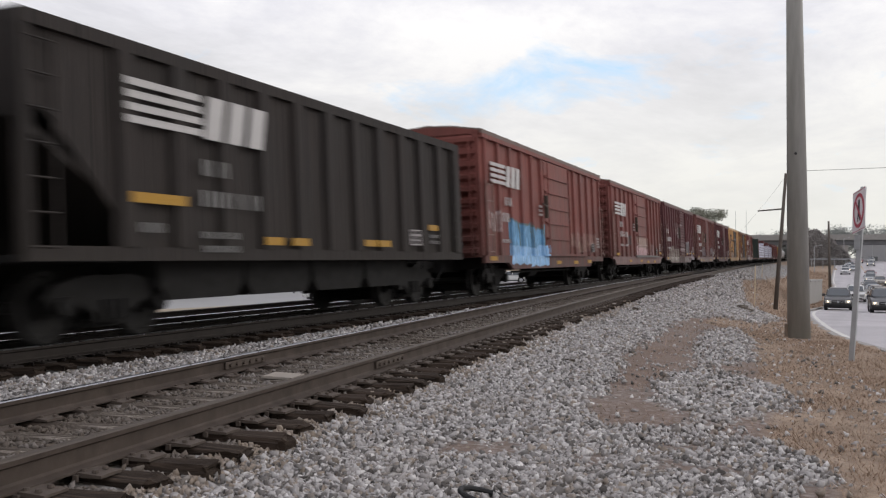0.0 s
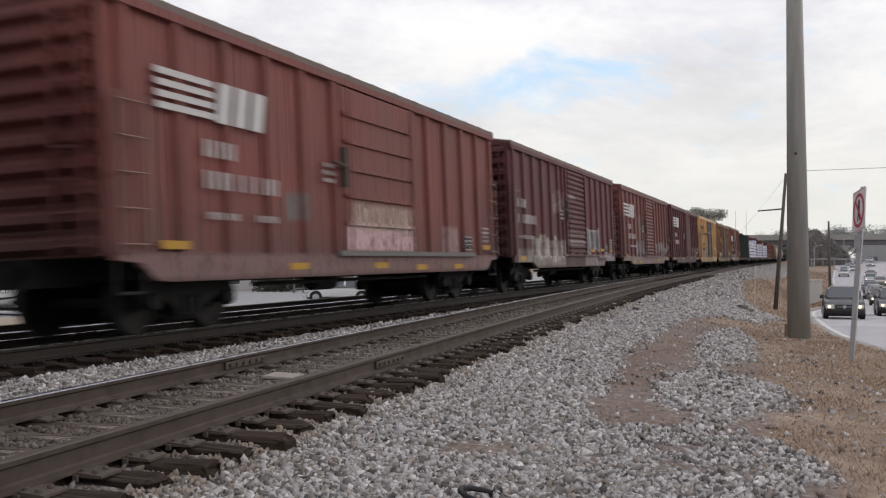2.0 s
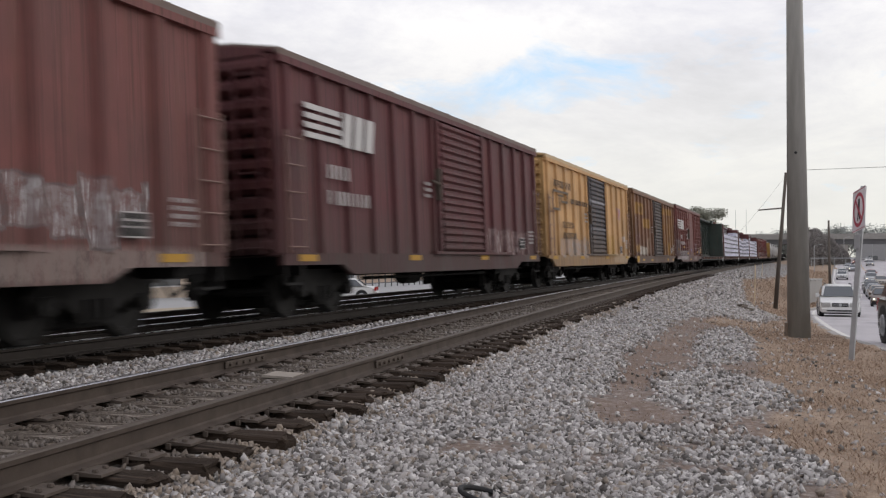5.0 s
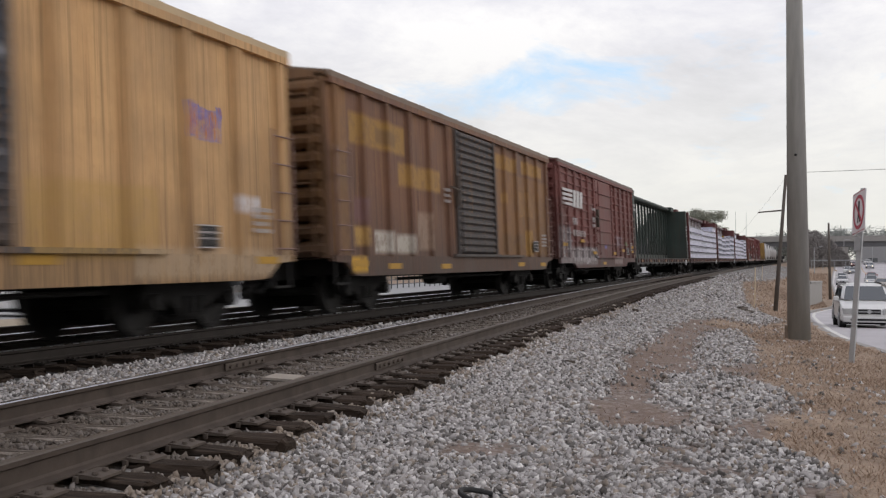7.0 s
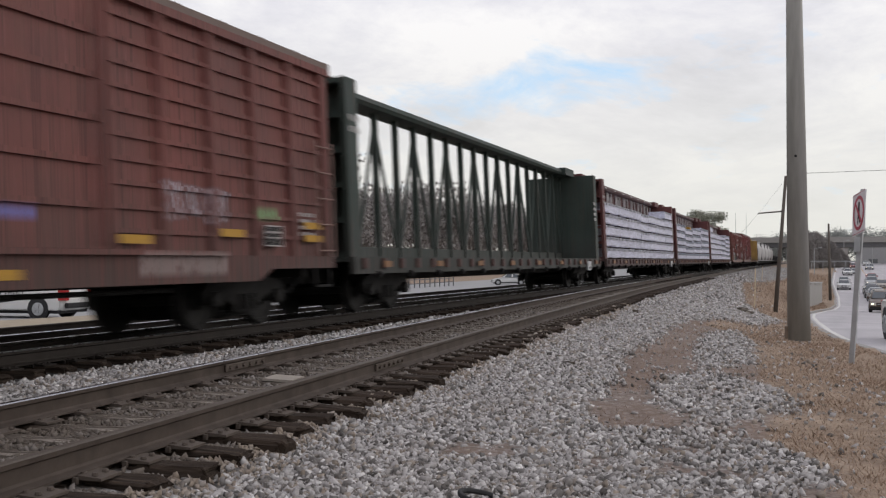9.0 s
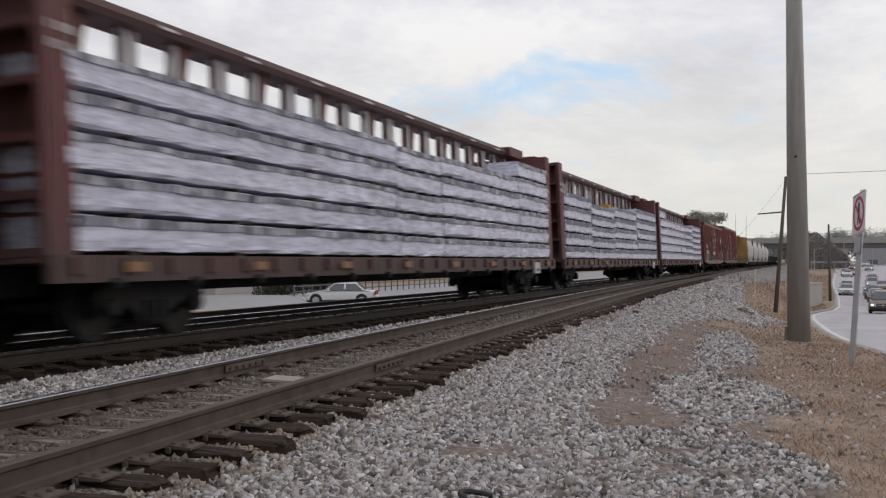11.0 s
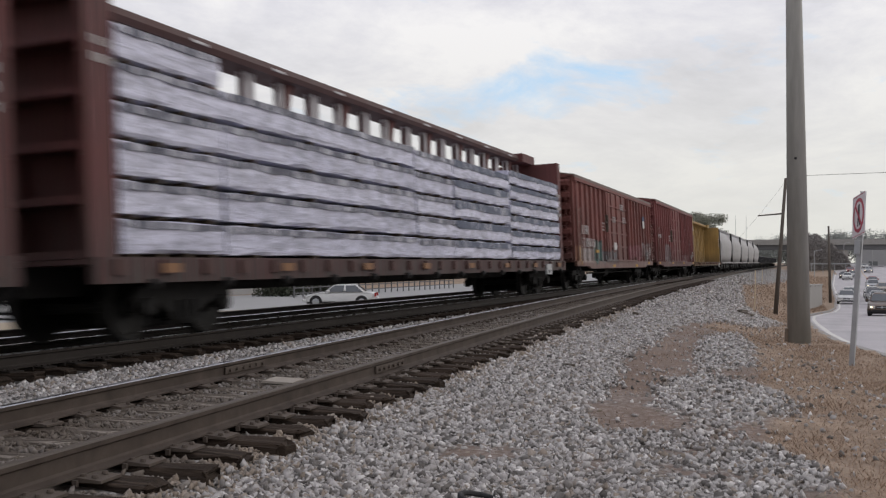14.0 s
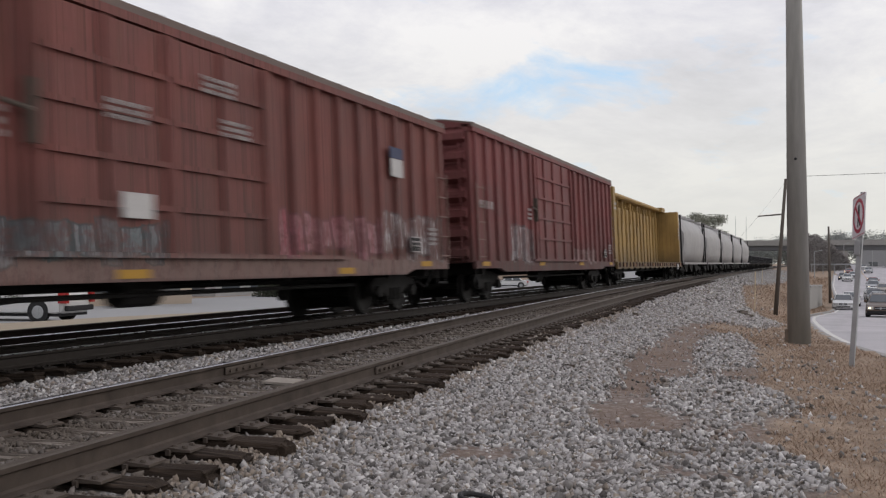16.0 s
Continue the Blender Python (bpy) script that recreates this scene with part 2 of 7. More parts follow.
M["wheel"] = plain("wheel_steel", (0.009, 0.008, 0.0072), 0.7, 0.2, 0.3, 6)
M["ledge"] = plain("grey_door_ledge", (0.13, 0.122, 0.118), 0.6, 0.1, 0.35, 4)
M["white"] = plain("white_stencil_paint", (0.50, 0.485, 0.475), 0.6, 0, 0.3, 5)
M["stencil"] = plain("worn_stencil_paint", (0.46, 0.43, 0.42), 0.6, 0, 0.45, 3)
M["yellow"] = plain("yellow_marking", (0.40, 0.22, 0.025), 0.6, 0, 0.3, 6)
M["orange"] = plain("faded_orange_reflector", (0.22, 0.11, 0.05), 0.6, 0, 0.35, 6)
M["grab"] = plain("worn_grab_iron", (0.20, 0.12, 0.10), 0.6, 0.1, 0.3, 6)
M["black"] = plain("black_rubber", (0.018, 0.018, 0.019), 0.75, 0, 0.3, 9)
M["galv"] = plain("galvanised_steel", (0.42, 0.43, 0.44), 0.5, 0.5, 0.2, 10)
M["roofmetal"] = plain("weathered_roof_sheet", (0.14, 0.10, 0.086), 0.6, 0.2, 0.4, 2.0)
M["concrete"] = plain("cast_concrete", (0.30, 0.29, 0.275), 0.85, 0, 0.25, 1.2, 0.2)
M["concretedark"] = plain("stained_concrete", (0.13, 0.13, 0.135), 0.85, 0, 0.3, 0.5, 0.2)
M["wood"] = plain("grey_pole_timber", (0.10, 0.085, 0.072), 0.85, 0, 0.35, 3, 0.3)
M["wire"] = plain("cable", (0.03, 0.03, 0.03), 0.7)
M["stake"] = plain("faded_stake", (0.58, 0.47, 0.33), 0.8)


def glass_mat(name, col):
    k = Mat(name, 0.06, 0.0, 0.9)
    return k.done(col)


# base colour lifted to stand in for reflected sky and interior light
M["carglass"] = glass_mat("tinted_glass", (0.075, 0.085, 0.095))


def glow(name, col, power):
    k = Mat(name, 0.3)
    k.b.inputs["Emission Color"].default_value = (*col, 1)
    k.b.inputs["Emission Strength"].default_value = power
    return k.done(col)


M["headlight"] = glow("lit_headlamp", (1.0, 0.84, 0.58), 4.0)
M["clearlamp"] = plain("clear_lamp", (0.42, 0.42, 0.41), 0.12)
M["taillight"] = plain("red_lens", (0.35, 0.02, 0.02), 0.25)

# ---------------------------------------------------------------- mesh helpers


def link(name, bm, mat, parent=None, label="", m=None, smooth=False):
    me = bpy.data.meshes.new(name)
    if smooth:
        for f in bm.faces:
            f.smooth = True
    bm.to_mesh(me)
    bm.free()
    for one in (mat if isinstance(mat, (list, tuple)) else [mat]):
        me.materials.append(one)
    ob = new(name, me)
    if m is not None:
        ob.matrix_basis = m
    if parent:
        ob.parent = parent
    if label:
        ob["label"] = label
    return ob


def part(name, bm, mat, parent, label="", m=None, smooth=False):
    return link(name, bm, mat, parent, label, m, smooth)


def again(ob, m, parent=None):
    """Another piece on the same mesh."""
    o = bpy.data.objects.new(ob.name.split(".")[0], ob.data)
    scene.collection.objects.link(o)
    o.parent = parent or ob.parent
    o.matrix_basis = m
    return o


def box(bm, x0, x1, y0, y1, z0, z1, mat=0):
    v = [bm.verts.new(p) for p in ((x0, y0, z0), (x1, y0, z0), (x1, y1, z0), (x0, y1, z0), (x0, y0, z1), (x1, y0, z1), (x1, y1, z1), (x0, y1, z1))]
    for q in ((0, 3, 2, 1), (4, 5, 6, 7), (0, 1, 5, 4), (1, 2, 6, 5), (2, 3, 7, 6), (3, 0, 4, 7)):
        f = bm.faces.new([v[i] for i in q])
        f.material_index = mat
    return v


def prism(bm, pts, a, b, axis="x", mat=0):
    """Extrudes an outline of (u, v) pairs from a to b along an axis; the outline lies in the other two axes in order."""
    def at(u, v, w):
        return {"x": (w, u, v), "y": (u, w, v), "z": (u, v, w)}[axis]
    lo = [bm.verts.new(at(u, v, a)) for u, v in pts]
    hi = [bm.verts.new(at(u, v, b)) for u, v in pts]
    n = len(pts)
    fs = [bm.faces.new(lo), bm.faces.new(hi[::-1])]
    fs += [bm.faces.new((lo[i], hi[i], hi[(i + 1) % n], lo[(i + 1) % n])) for i in range(n)]
    for f in fs:
        f.material_index = mat
    bmesh.ops.recalc_face_normals(bm, faces=fs)


def rod(bm, p, q, r0, r1=None, n=8, mat=0):
    p, q = Vector(p), Vector(q)
    r1 = r0 if r1 is None else r1
    d = (q - p).normalized()
    u = d.orthogonal().normalized()
    w = d.cross(u)
    a, b = [], []
    for i in range(n):
        t = 2 * math.pi * i / n
        o = u * math.cos(t) + w * math.sin(t)
        a.append(bm.verts.new(p + o * r0)), b.append(bm.verts.new(q + o * r1))
    fs = [bm.faces.new((a[i], a[(i + 1) % n], b[(i + 1) % n], b[i])) for i in range(n)]
    fs += [bm.faces.new(a[::-1]), bm.faces.new(b)]
    for f in fs:
        f.material_index = mat
    return fs


def soften(bm, w, seg=1):
    bmesh.ops.bevel(bm, geom=bm.edges[:], offset=w, segments=seg, affect="EDGES", profile=0.5)


def thing(name, label, category, m=None, group="", kind=""):
    e = new(name)
    e.empty_display_size = 0.3
    if m is not None:
        e.matrix_basis = m
    return tagged(e, label, category, group, kind)


def raw(name, verts, faces, mat, kind="stuff", label="", category="", smooth=False):
    me = bpy.data.meshes.new(name)
    nv, nf = len(verts), len(faces)
    k = faces.shape[1]
    me.vertices.add(nv)
    me.vertices.foreach_set("co", np.asarray(verts, dtype=np.float32).ravel())
    me.loops.add(nf * k)
    me.loops.foreach_set("vertex_index", np.asarray(faces, dtype=np.int32).ravel())
    me.polygons.add(nf)
    me.polygons.foreach_set("loop_start", np.arange(0, nf * k, k, dtype=np.int32))
    me.update(calc_edges=True)
    me.validate()
    for one in (mat if isinstance(mat, (list, tuple)) else [mat]):
        me.materials.append(one)
    return tagged(new(name, me), label, category, "", kind)



# ---------------------------------------------------------------- the lie of the land
TRACK_2, LEAN = 9.143, 0.0432
SPEED = 16.26


def track_1(x):
    x = np.asarray(x, float)
    o = np.where(x <= 60, -4.775 + 0.0765 * x - 0.000479 * x * x, -1.909 + 0.019 * (x - 60))
    o = np.where(x < -20, -4.775 + 0.0765 * -20 - 0.000479 * 400 + 0.02 * (x + 20), o)
    return TRACK_2 + np.minimum(o, 0)


def kerb_line(x):
    return np.interp(x, [-80, 0, 10, 16, 20, 26, 35, 48, 58, 66, 75, 84, 100, 126, 180, 246, 400, 5000],
                     [-14, -4.5, -3.0, -2.0, -1.35, -0.75, -0.4, -0.15, -0.05, -0.15, -0.9, -1.8, -2.6, -3.3, -4.0, -6.0, -12, -40])


def road_level(x):
    return np.interp(x, [-80, 0, 10, 19.6, 35, 58.5, 84, 98, 126, 170, 246, 320, 5000], [-0.4, -0.45, -0.54, -0.72, -1.26, -2.06, -2.8, -3.15, -3.3, -2.9, -1.7, 0.1, 0.8])


def street_level(x):
    return np.interp(x, [-80, 0, 27, 57, 65, 150, 300, 5000], [-0.7, -0.85, -1.09, -1.72, -1.88, -2.1, -1.2, -0.9])


def wobble(x, y, f, seed):
    return np.array([noise.noise((a * f, b * f, seed)) for a, b in zip(np.ravel(x), np.ravel(y))]).reshape(np.shape(x))


def level(x, y):
    """Height of the bare ground at (x, y), rail tops being at 0."""
    x, y = np.asarray(x, float), np.asarray(y, float)
    rail = track_1(x) - 0.7525
    kerb, road = kerb_line(x), road_level(x)
    n = rail - y
    nk = np.maximum(rail - kerb, 2.0)
    u = np.clip((n - 0.7) / (nk - 0.7), 0, 1)
    bank = -0.33 + (road + 0.12 + 0.33) * np.clip(u / 0.78, 0, 1) ** 1.1
    between = (y > track_1(x) + 0.85) & (y < TRACK_2 - 0.85)
    z = np.where(n < 0.35, np.where(between, -0.235, np.where(n < 0, -0.222, -0.245)), np.where(n < 0.7, -0.245 - 0.075 * (n - 0.35) / 0.35, bank))
    z = np.where(y < kerb, road - 0.10, z)
    # the far side: shoulder, low third track, bank, street
    f = np.interp(y, [9.9, 10.9, 11.6, 16.2, 17.0], [-0.235, -0.25, -0.46, -0.46, -0.50])
    st = street_level(x)
    brow = np.interp(x, [-80, 20, 26, 36, 50, 150], [-0.50, -0.54, -0.62, -0.83, -1.25, -1.95])
    f = np.where(y > 17, -0.50 + (brow + 0.50) * np.clip((y - 17) / 3.4, 0, 1), f)
    far = np.where(y < 20.4, f, np.where(y < 22.4, brow + (st - brow) * ((np.clip(y, 20.4, 22.4) - 20.4) / 2.0), st))
    return np.where(y > 9.9, far, z)


# outlines of the crushed stone on the shoulder, in plan
MAIN_STONE = [(170.0, 2.0), (130.0, 3.2), (100.0, 4.4), (84.7, 4.9), (62.8, 3.5), (54.4, 3.0), (46.8, 2.05), (42.1, 0.9), (30.1, 1.3), (30.7, 2.47), (25.2, 2.9), (18.2, 2.64), (15.1, 2.53), (12.4, 2.18), (10.2, 2.0), (8.86, 1.84), (8.22, 1.66),
              (8.42, 1.36), (8.33, 0.98), (8.27, 0.45), (7.67, 0.1), (7.22, -0.17), (6.63, -0.07), (6.15, 0.21), (3.0, 0.4), (0.0, 0.5), (0.0, 9.9), (250.0, 9.9), (250.0, 1.0)]
BRIGHT_STONE = [(12.43, 1.6), (13.44, 1.22), (12.16, 0.53), (10.58, 0.04), (9.6, 0.32), (8.97, 0.53), (8.82, 0.85), (9.57, 1.13), (9.63, 1.4), (10.48, 1.46)]
THIN_STONE = [(21.2, 1.98), (25.4, 1.64), (19.0, 0.88), (15.2, 0.75), (14.0, 1.05), (13.7, 1.43)]
BARE_SPOTS = [(6.88, 2.15, 0.28, 0.36, 0.25), (6.8, 1.38, 0.18, 0.22, 0.35), (6.85, 0.55, 0.22, 0.5, 0.3), (11.3, 0.95, 0.5, 0.22, 0.4), (7.6, 0.75, 0.16, 0.5, 0.35)]


def within(outline, x, y):
    """Which of the points lie inside a closed outline."""
    hit = np.zeros(np.shape(x), bool)
    for (xa, ya), (xb, yb) in zip(outline, outline[1:] + outline[:1]):
        if ya != yb:
            hit ^= ((ya > y) != (yb > y)) & (x < (xb - xa) * (y - ya) / (yb - ya) + xa)
    return hit


def gravel(x, y, jit):
    """How far crushed stone covers the ground, 0 to 1."""
    x, y = np.asarray(x, float), np.asarray(y, float)
    px = x + 0.15 * jit + 0.10 * np.sin(9 * x + 4 * y) + 0.07 * np.sin(17 * y - 6 * x)
    py = y + 0.08 * jit + 0.06 * np.sin(11 * y - 5 * x) + 0.04 * np.sin(23 * x + 7 * y)
    g = np.zeros(np.shape(x))
    for dx, dy in ((0, 0), (0.22, 0), (-0.22, 0), (0, 0.09), (0, -0.09), (0.45, 0.1), (-0.45, -0.1), (0.3, -0.17), (-0.3, 0.17)):
        one = np.maximum(within(MAIN_STONE, px + dx, py + dy) * 1.0, within(BRIGHT_STONE, px + dx, py + dy) * 0.95)
        g += np.maximum(one, within(THIN_STONE, px + dx, py + dy) * 0.85) / 9
    for cx, cy, rx_, ry_, left in BARE_SPOTS:
        d = np.hypot((px - cx) / rx_, (py - cy) / ry_)
        g = g * (left + (1 - left) * np.clip((d - 0.6) / 0.6, 0, 1))
    edge = np.interp(x, [0, 6, 8, 12, 19, 24, 26], [-2, -0.3, 0.25, 0.45, 0.95, 1.6, 2.4]) + 0.4 * jit
    g = np.maximum(g, np.where((x < 30) & (y > edge), 0.025 + 0.03 * jit, 0))
    return np.where(y > 9.9, np.clip((16.0 - y) / 0.8, 0, 1), g)


# ---------------------------------------------------------------- ground sheet
def spaced(*spans):
    out = []
    for a, b, d in spans:
        out += list(np.arange(a, b - 1e-6, d))
    return np.array(out + [spans[-1][1]])


gx = spaced((-1500, -100, 200), (-100, -10, 10), (-10, 2, 1), (2, 5, 0.25), (5, 16, 0.125), (16, 30, 0.25), (30, 70, 0.6), (70, 140, 2), (140, 400, 8), (400, 1000, 50), (1000, 4800, 400))
gy = spaced((-3000, -300, 300), (-300, -30, 15), (-30, -6, 1.5), (-6, -1, 0.25), (-1, 3.5, 0.125), (3.5, 11, 0.25), (11, 23, 0.4), (23, 61, 2), (61, 300, 20), (300, 3000, 300))
GX, GY = np.meshgrid(gx, gy, indexing="ij")
GJ = wobble(GX, GY, 0.55, 3.3)
GZ = level(GX, GY) + 0.035 * wobble(GX, GY, 0.8, 9.1) * (np.abs(track_1(GX) - GY) > 1.6) * (GY < 9.0)
GG = gravel(GX, GY, GJ)
# trodden strip along the shoulder: dry stalks thinly spread over dirty stone
WORN = (GX > 5) & (GX < 30) & (GY > np.interp(GX, [0, 6, 8, 12, 19, 24, 26], [-2, -0.3, 0.25, 0.45, 0.95, 1.6, 2.4]))
GG = np.where(WORN, np.maximum(GG, 0.30 + 0.3 * GJ), GG)
nx, ny = GX.shape
idx = np.arange(nx * ny).reshape(nx, ny)
quads = np.stack([idx[:-1, :-1], idx[1:, :-1], idx[1:, 1:], idx[:-1, 1:]], -1).reshape(-1, 4)


def ground_mat():
    k = Mat("dry_verge_and_gravel", 0.95, 0, 0.2)
    v = k.world()
    a = k.node("ShaderNodeAttribute")
    a.attribute_name = "gravel"
    n1, n2, n3 = k.noise(v, 0.35, 5, 0.6), k.noise(v, 3.0, 6, 0.7), k.noise(v, 30, 3, 0.6)
    grass = k.ramp(n2, [(0.36, (0.22, 0.165, 0.124)), (0.5, (0.31, 0.235, 0.176)), (0.64, (0.40, 0.31, 0.235))])
    grass = k.mix(k.ramp(n1, [(0.45, 0.0), (0.7, 0.5)]), grass, (0.30, 0.235, 0.18))
    grass = k.mix(k.ramp(n3, [(0.45, 0.0), (0.8, 0.5)]), grass, (0.17, 0.115, 0.075))
    a3 = k.node("ShaderNodeAttribute")
    a3.attribute_name = "trodden"
    grass = k.mix(k.math("MULTIPLY", a3.outputs["Fac"], 0.9), grass, k.mix(n2, (0.115, 0.078, 0.062), (0.25, 0.18, 0.145)))
    cell = k.voronoi(v, 17.0, "F1", 1)
    grey = k.ramp(k.sep(cell)[0], [(0.0, (0.14, 0.132, 0.125)), (0.4, (0.29, 0.283, 0.278)), (0.8, (0.42, 0.412, 0.405)), (1.0, (0.55, 0.54, 0.53))])
    grey = k.mix(k.ramp(k.voronoi(v, 17.0, "F1", 0), [(0.34, 0.0), (0.62, 0.75)]), grey, (0.08, 0.072, 0.065))
    grey = k.mix(k.ramp(n1, [(0.45, 0.0), (0.75, 0.3)]), grey, (0.22, 0.165, 0.12))
    a2 = k.node("ShaderNodeAttribute")
    a2.attribute_name = "bed"
    grey = k.mix(k.math("MULTIPLY", a2.outputs["Fac"], 0.9), grey, k.mix(n3, (0.075, 0.058, 0.045), (0.16, 0.128, 0.10)))
    # bare sandy strip and street on the far side
    y = k.sep(v)[1]
    far = k.math("MULTIPLY", k.math("GREATER_THAN", y, 16.2), k.math("LESS_THAN", y, 22.0))
    sand = k.mix(n2, (0.30, 0.25, 0.18), (0.48, 0.41, 0.31))
    c = k.mix(a.outputs["Fac"], grass, grey)
    c = k.mix(k.math("MULTIPLY", far, 0.8), c, sand)
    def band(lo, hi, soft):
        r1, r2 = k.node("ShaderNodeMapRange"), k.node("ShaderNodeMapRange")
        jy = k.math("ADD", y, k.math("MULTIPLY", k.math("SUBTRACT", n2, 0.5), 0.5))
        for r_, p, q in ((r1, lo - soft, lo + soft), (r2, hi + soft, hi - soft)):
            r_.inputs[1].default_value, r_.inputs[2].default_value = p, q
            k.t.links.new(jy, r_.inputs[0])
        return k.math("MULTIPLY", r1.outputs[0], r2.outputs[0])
    # dark strip under track 2: oil-stained ballast plus the train's shade, painted in
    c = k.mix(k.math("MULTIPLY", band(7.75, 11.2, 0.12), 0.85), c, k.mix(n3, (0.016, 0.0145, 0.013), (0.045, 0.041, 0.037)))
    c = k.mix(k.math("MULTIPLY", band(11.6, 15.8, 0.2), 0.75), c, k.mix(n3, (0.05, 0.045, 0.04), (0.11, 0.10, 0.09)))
    k.bump(k.mix(a.outputs["Fac"], n3, k.voronoi(v, 17.0, "F1", 0)), 0.8, 0.03)
    return k.done(c)


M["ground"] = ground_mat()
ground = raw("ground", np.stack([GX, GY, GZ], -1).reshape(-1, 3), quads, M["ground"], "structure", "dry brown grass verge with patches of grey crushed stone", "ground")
att = ground.data.attributes.new("gravel", "FLOAT", "POINT")
att.data.foreach_set("value", GG.reshape(-1).astype(np.float32))
trod = ground.data.attributes.new("trodden", "FLOAT", "POINT")
trod.data.foreach_set("value", WORN.reshape(-1).astype(np.float32))
bed = ground.data.attributes.new("bed", "FLOAT", "POINT")
bed.data.foreach_set("value", np.clip((1.0 - np.abs(GY - track_1(GX))) / 0.3, 0, 1).reshape(-1).astype(np.float32))


# ---------------------------------------------------------------- roads
def asphalt_mat():
    k = Mat("worn_asphalt", 0.85, 0, 0.3)
    v = k.world()
    c = k.ramp(k.noise(v, 0.25, 5, 0.6), [(0.3, (0.39, 0.372, 0.388)), (0.7, (0.51, 0.487, 0.505))])
    c = k.mix(k.ramp(k.noise(k.world((0.06, 1.2, 1)), 1.0, 4), [(0.45, 0.0), (0.7, 0.4)]), c, (0.31, 0.30, 0.31))
    c = k.mix(k.ramp(k.noise(v, 40, 2), [(0.4, 0.0), (0.7, 0.3)]), c, (0.27, 0.265, 0.27))
    return k.done(c)


M["asphalt"] = asphalt_mat()
M["roadline"] = plain("worn_line_paint", (0.62, 0.61, 0.58), 0.7, 0, 0.2, 3)
rx = spaced((-60, 10, 5), (10, 130, 1.0), (130, 400, 5), (400, 900, 50))


def strip(name, xs, y0, y1, z, mat, label="", category="", kind="structure", thick=0.0, parent=None):
    """A ribbon that follows the road, with depth when thick is given."""
    ya, yb = y0(xs), y1(xs)
    zz = z(xs)
    bm = bmesh.new()
    prev = None
    for x, a, b, h in zip(xs, ya, yb, zz):
        ring = [bm.verts.new((x, a, h)), bm.verts.new((x, b, h))]
        if thick:
            ring += [bm.verts.new((x, b, h - thick)), bm.verts.new((x, a, h - thick))]
        if prev:
            for i in range(len(ring) if thick else 1):
                j = (i + 1) % len(ring)
                bm.faces.new((prev[i], prev[j], ring[j], ring[i]))
        prev = ring
    bmesh.ops.recalc_face_normals(bm, faces=bm.faces[:])
    if not thick and sum(f.normal.z for f in bm.faces) < 0:
        bmesh.ops.reverse_faces(bm, faces=bm.faces[:])
    return tagged(link(name, bm, mat, parent), label, category, "", kind)


road = strip("road", rx, lambda x: kerb_line(x) - 0.05, lambda x: kerb_line(x) * 0.5 - 26.0, lambda x: road_level(x), M["asphalt"], "grey worn asphalt road with several lanes beside the railway", "road")
strip("kerb", rx, lambda x: kerb_line(x) + 0.13, lambda x: kerb_line(x) - 0.05, lambda x: road_level(x) + 0.12, M["concrete"], "pale concrete kerb along the road", "kerb", thick=0.3)
strip("edge_line", rx, lambda x: kerb_line(x) - 0.25, lambda x: kerb_line(x) - 0.42, lambda x: road_level(x) + 0.006, M["roadline"], "white painted edge line on asphalt", "road marking")
for off in (-4.3, -11.2, -14.6):
    for x0 in np.arange(24, 240, 9.0):
        xs = np.linspace(x0, x0 + 3.0, 4)
        strip("lane_dash", xs, lambda x: kerb_line(x) * 0.75 + off, lambda x: kerb_line(x) * 0.75 + off - 0.13, lambda x: road_level(x) + 0.006, M["roadline"], "white lane dash on asphalt", "road marking", "structure")
strip("centre_line", rx, lambda x: kerb_line(x) * 0.75 - 7.8, lambda x: kerb_line(x) * 0.75 - 7.95, lambda x: road_level(x) + 0.006, M["yellow"], "yellow centre line on asphalt", "road marking")
sx = spaced((-60, 200, 10), (200, 600, 50))
strip("street", sx, lambda x: 0 * x + 22.5, lambda x: 0 * x + 48.0, lambda x: street_level(x) + 0.02, plain("pale_street", (0.30, 0.30, 0.30), 0.85, 0, 0.15, 0.4), "pale grey street beyond the railway", "road")

# ---------------------------------------------------------------- tracks
RAIL = [(-0.070, -0.172), (0.070, -0.172), (0.070, -0.160), (0.020, -0.145), (0.009, -0.130), (0.009, -0.050), (0.035, -0.036), (0.037, -0.008),
        (0.028, 0.0), (-0.028, 0.0), (-0.037, -0.008), (-0.035, -0.036), (-0.009, -0.050), (-0.009, -0.130), (-0.020, -0.145), (-0.070, -0.160)]


def rail_bar(name, xs, line, z, head, parent, steel):
    bm = bmesh.new()
    prev = None
    for x in xs:
        y, h = float(line(x)), float(z)
        ring = [bm.verts.new((x, y + u, h + w)) for u, w in RAIL]
        if prev:
            for i in range(len(ring)):
                j = (i + 1) % len(ring)
                f = bm.faces.new((prev[i], ring[i], ring[j], prev[j]))
                f.material_index = 1 if i in (7, 8, 9) else 0
        prev = ring
    bmesh.ops.recalc_face_normals(bm, faces=bm.faces[:])
    return part(name, bm, [steel, head], parent)


def tie_bm(seed):
    r = random.Random(seed)
    bm = bmesh.new()
    box(bm, -0.115, 0.115, -1.30, 1.30, -0.18, 0.0)
    bmesh.ops.subdivide_edges(bm, edges=[e for e in bm.edges if abs(e.verts[0].co.y - e.verts[1].co.y) > 1], cuts=5)
    soften(bm, 0.046, 3)
    for v in bm.verts:
        worn = 0.8 if abs(v.co.y) < 1.1 else 1.8
        v.co += Vector((r.uniform(-0.012, 0.012) * worn, r.uniform(-0.02, 0.02) * worn, r.uniform(-0.014, 0.004) * worn))
    return bm


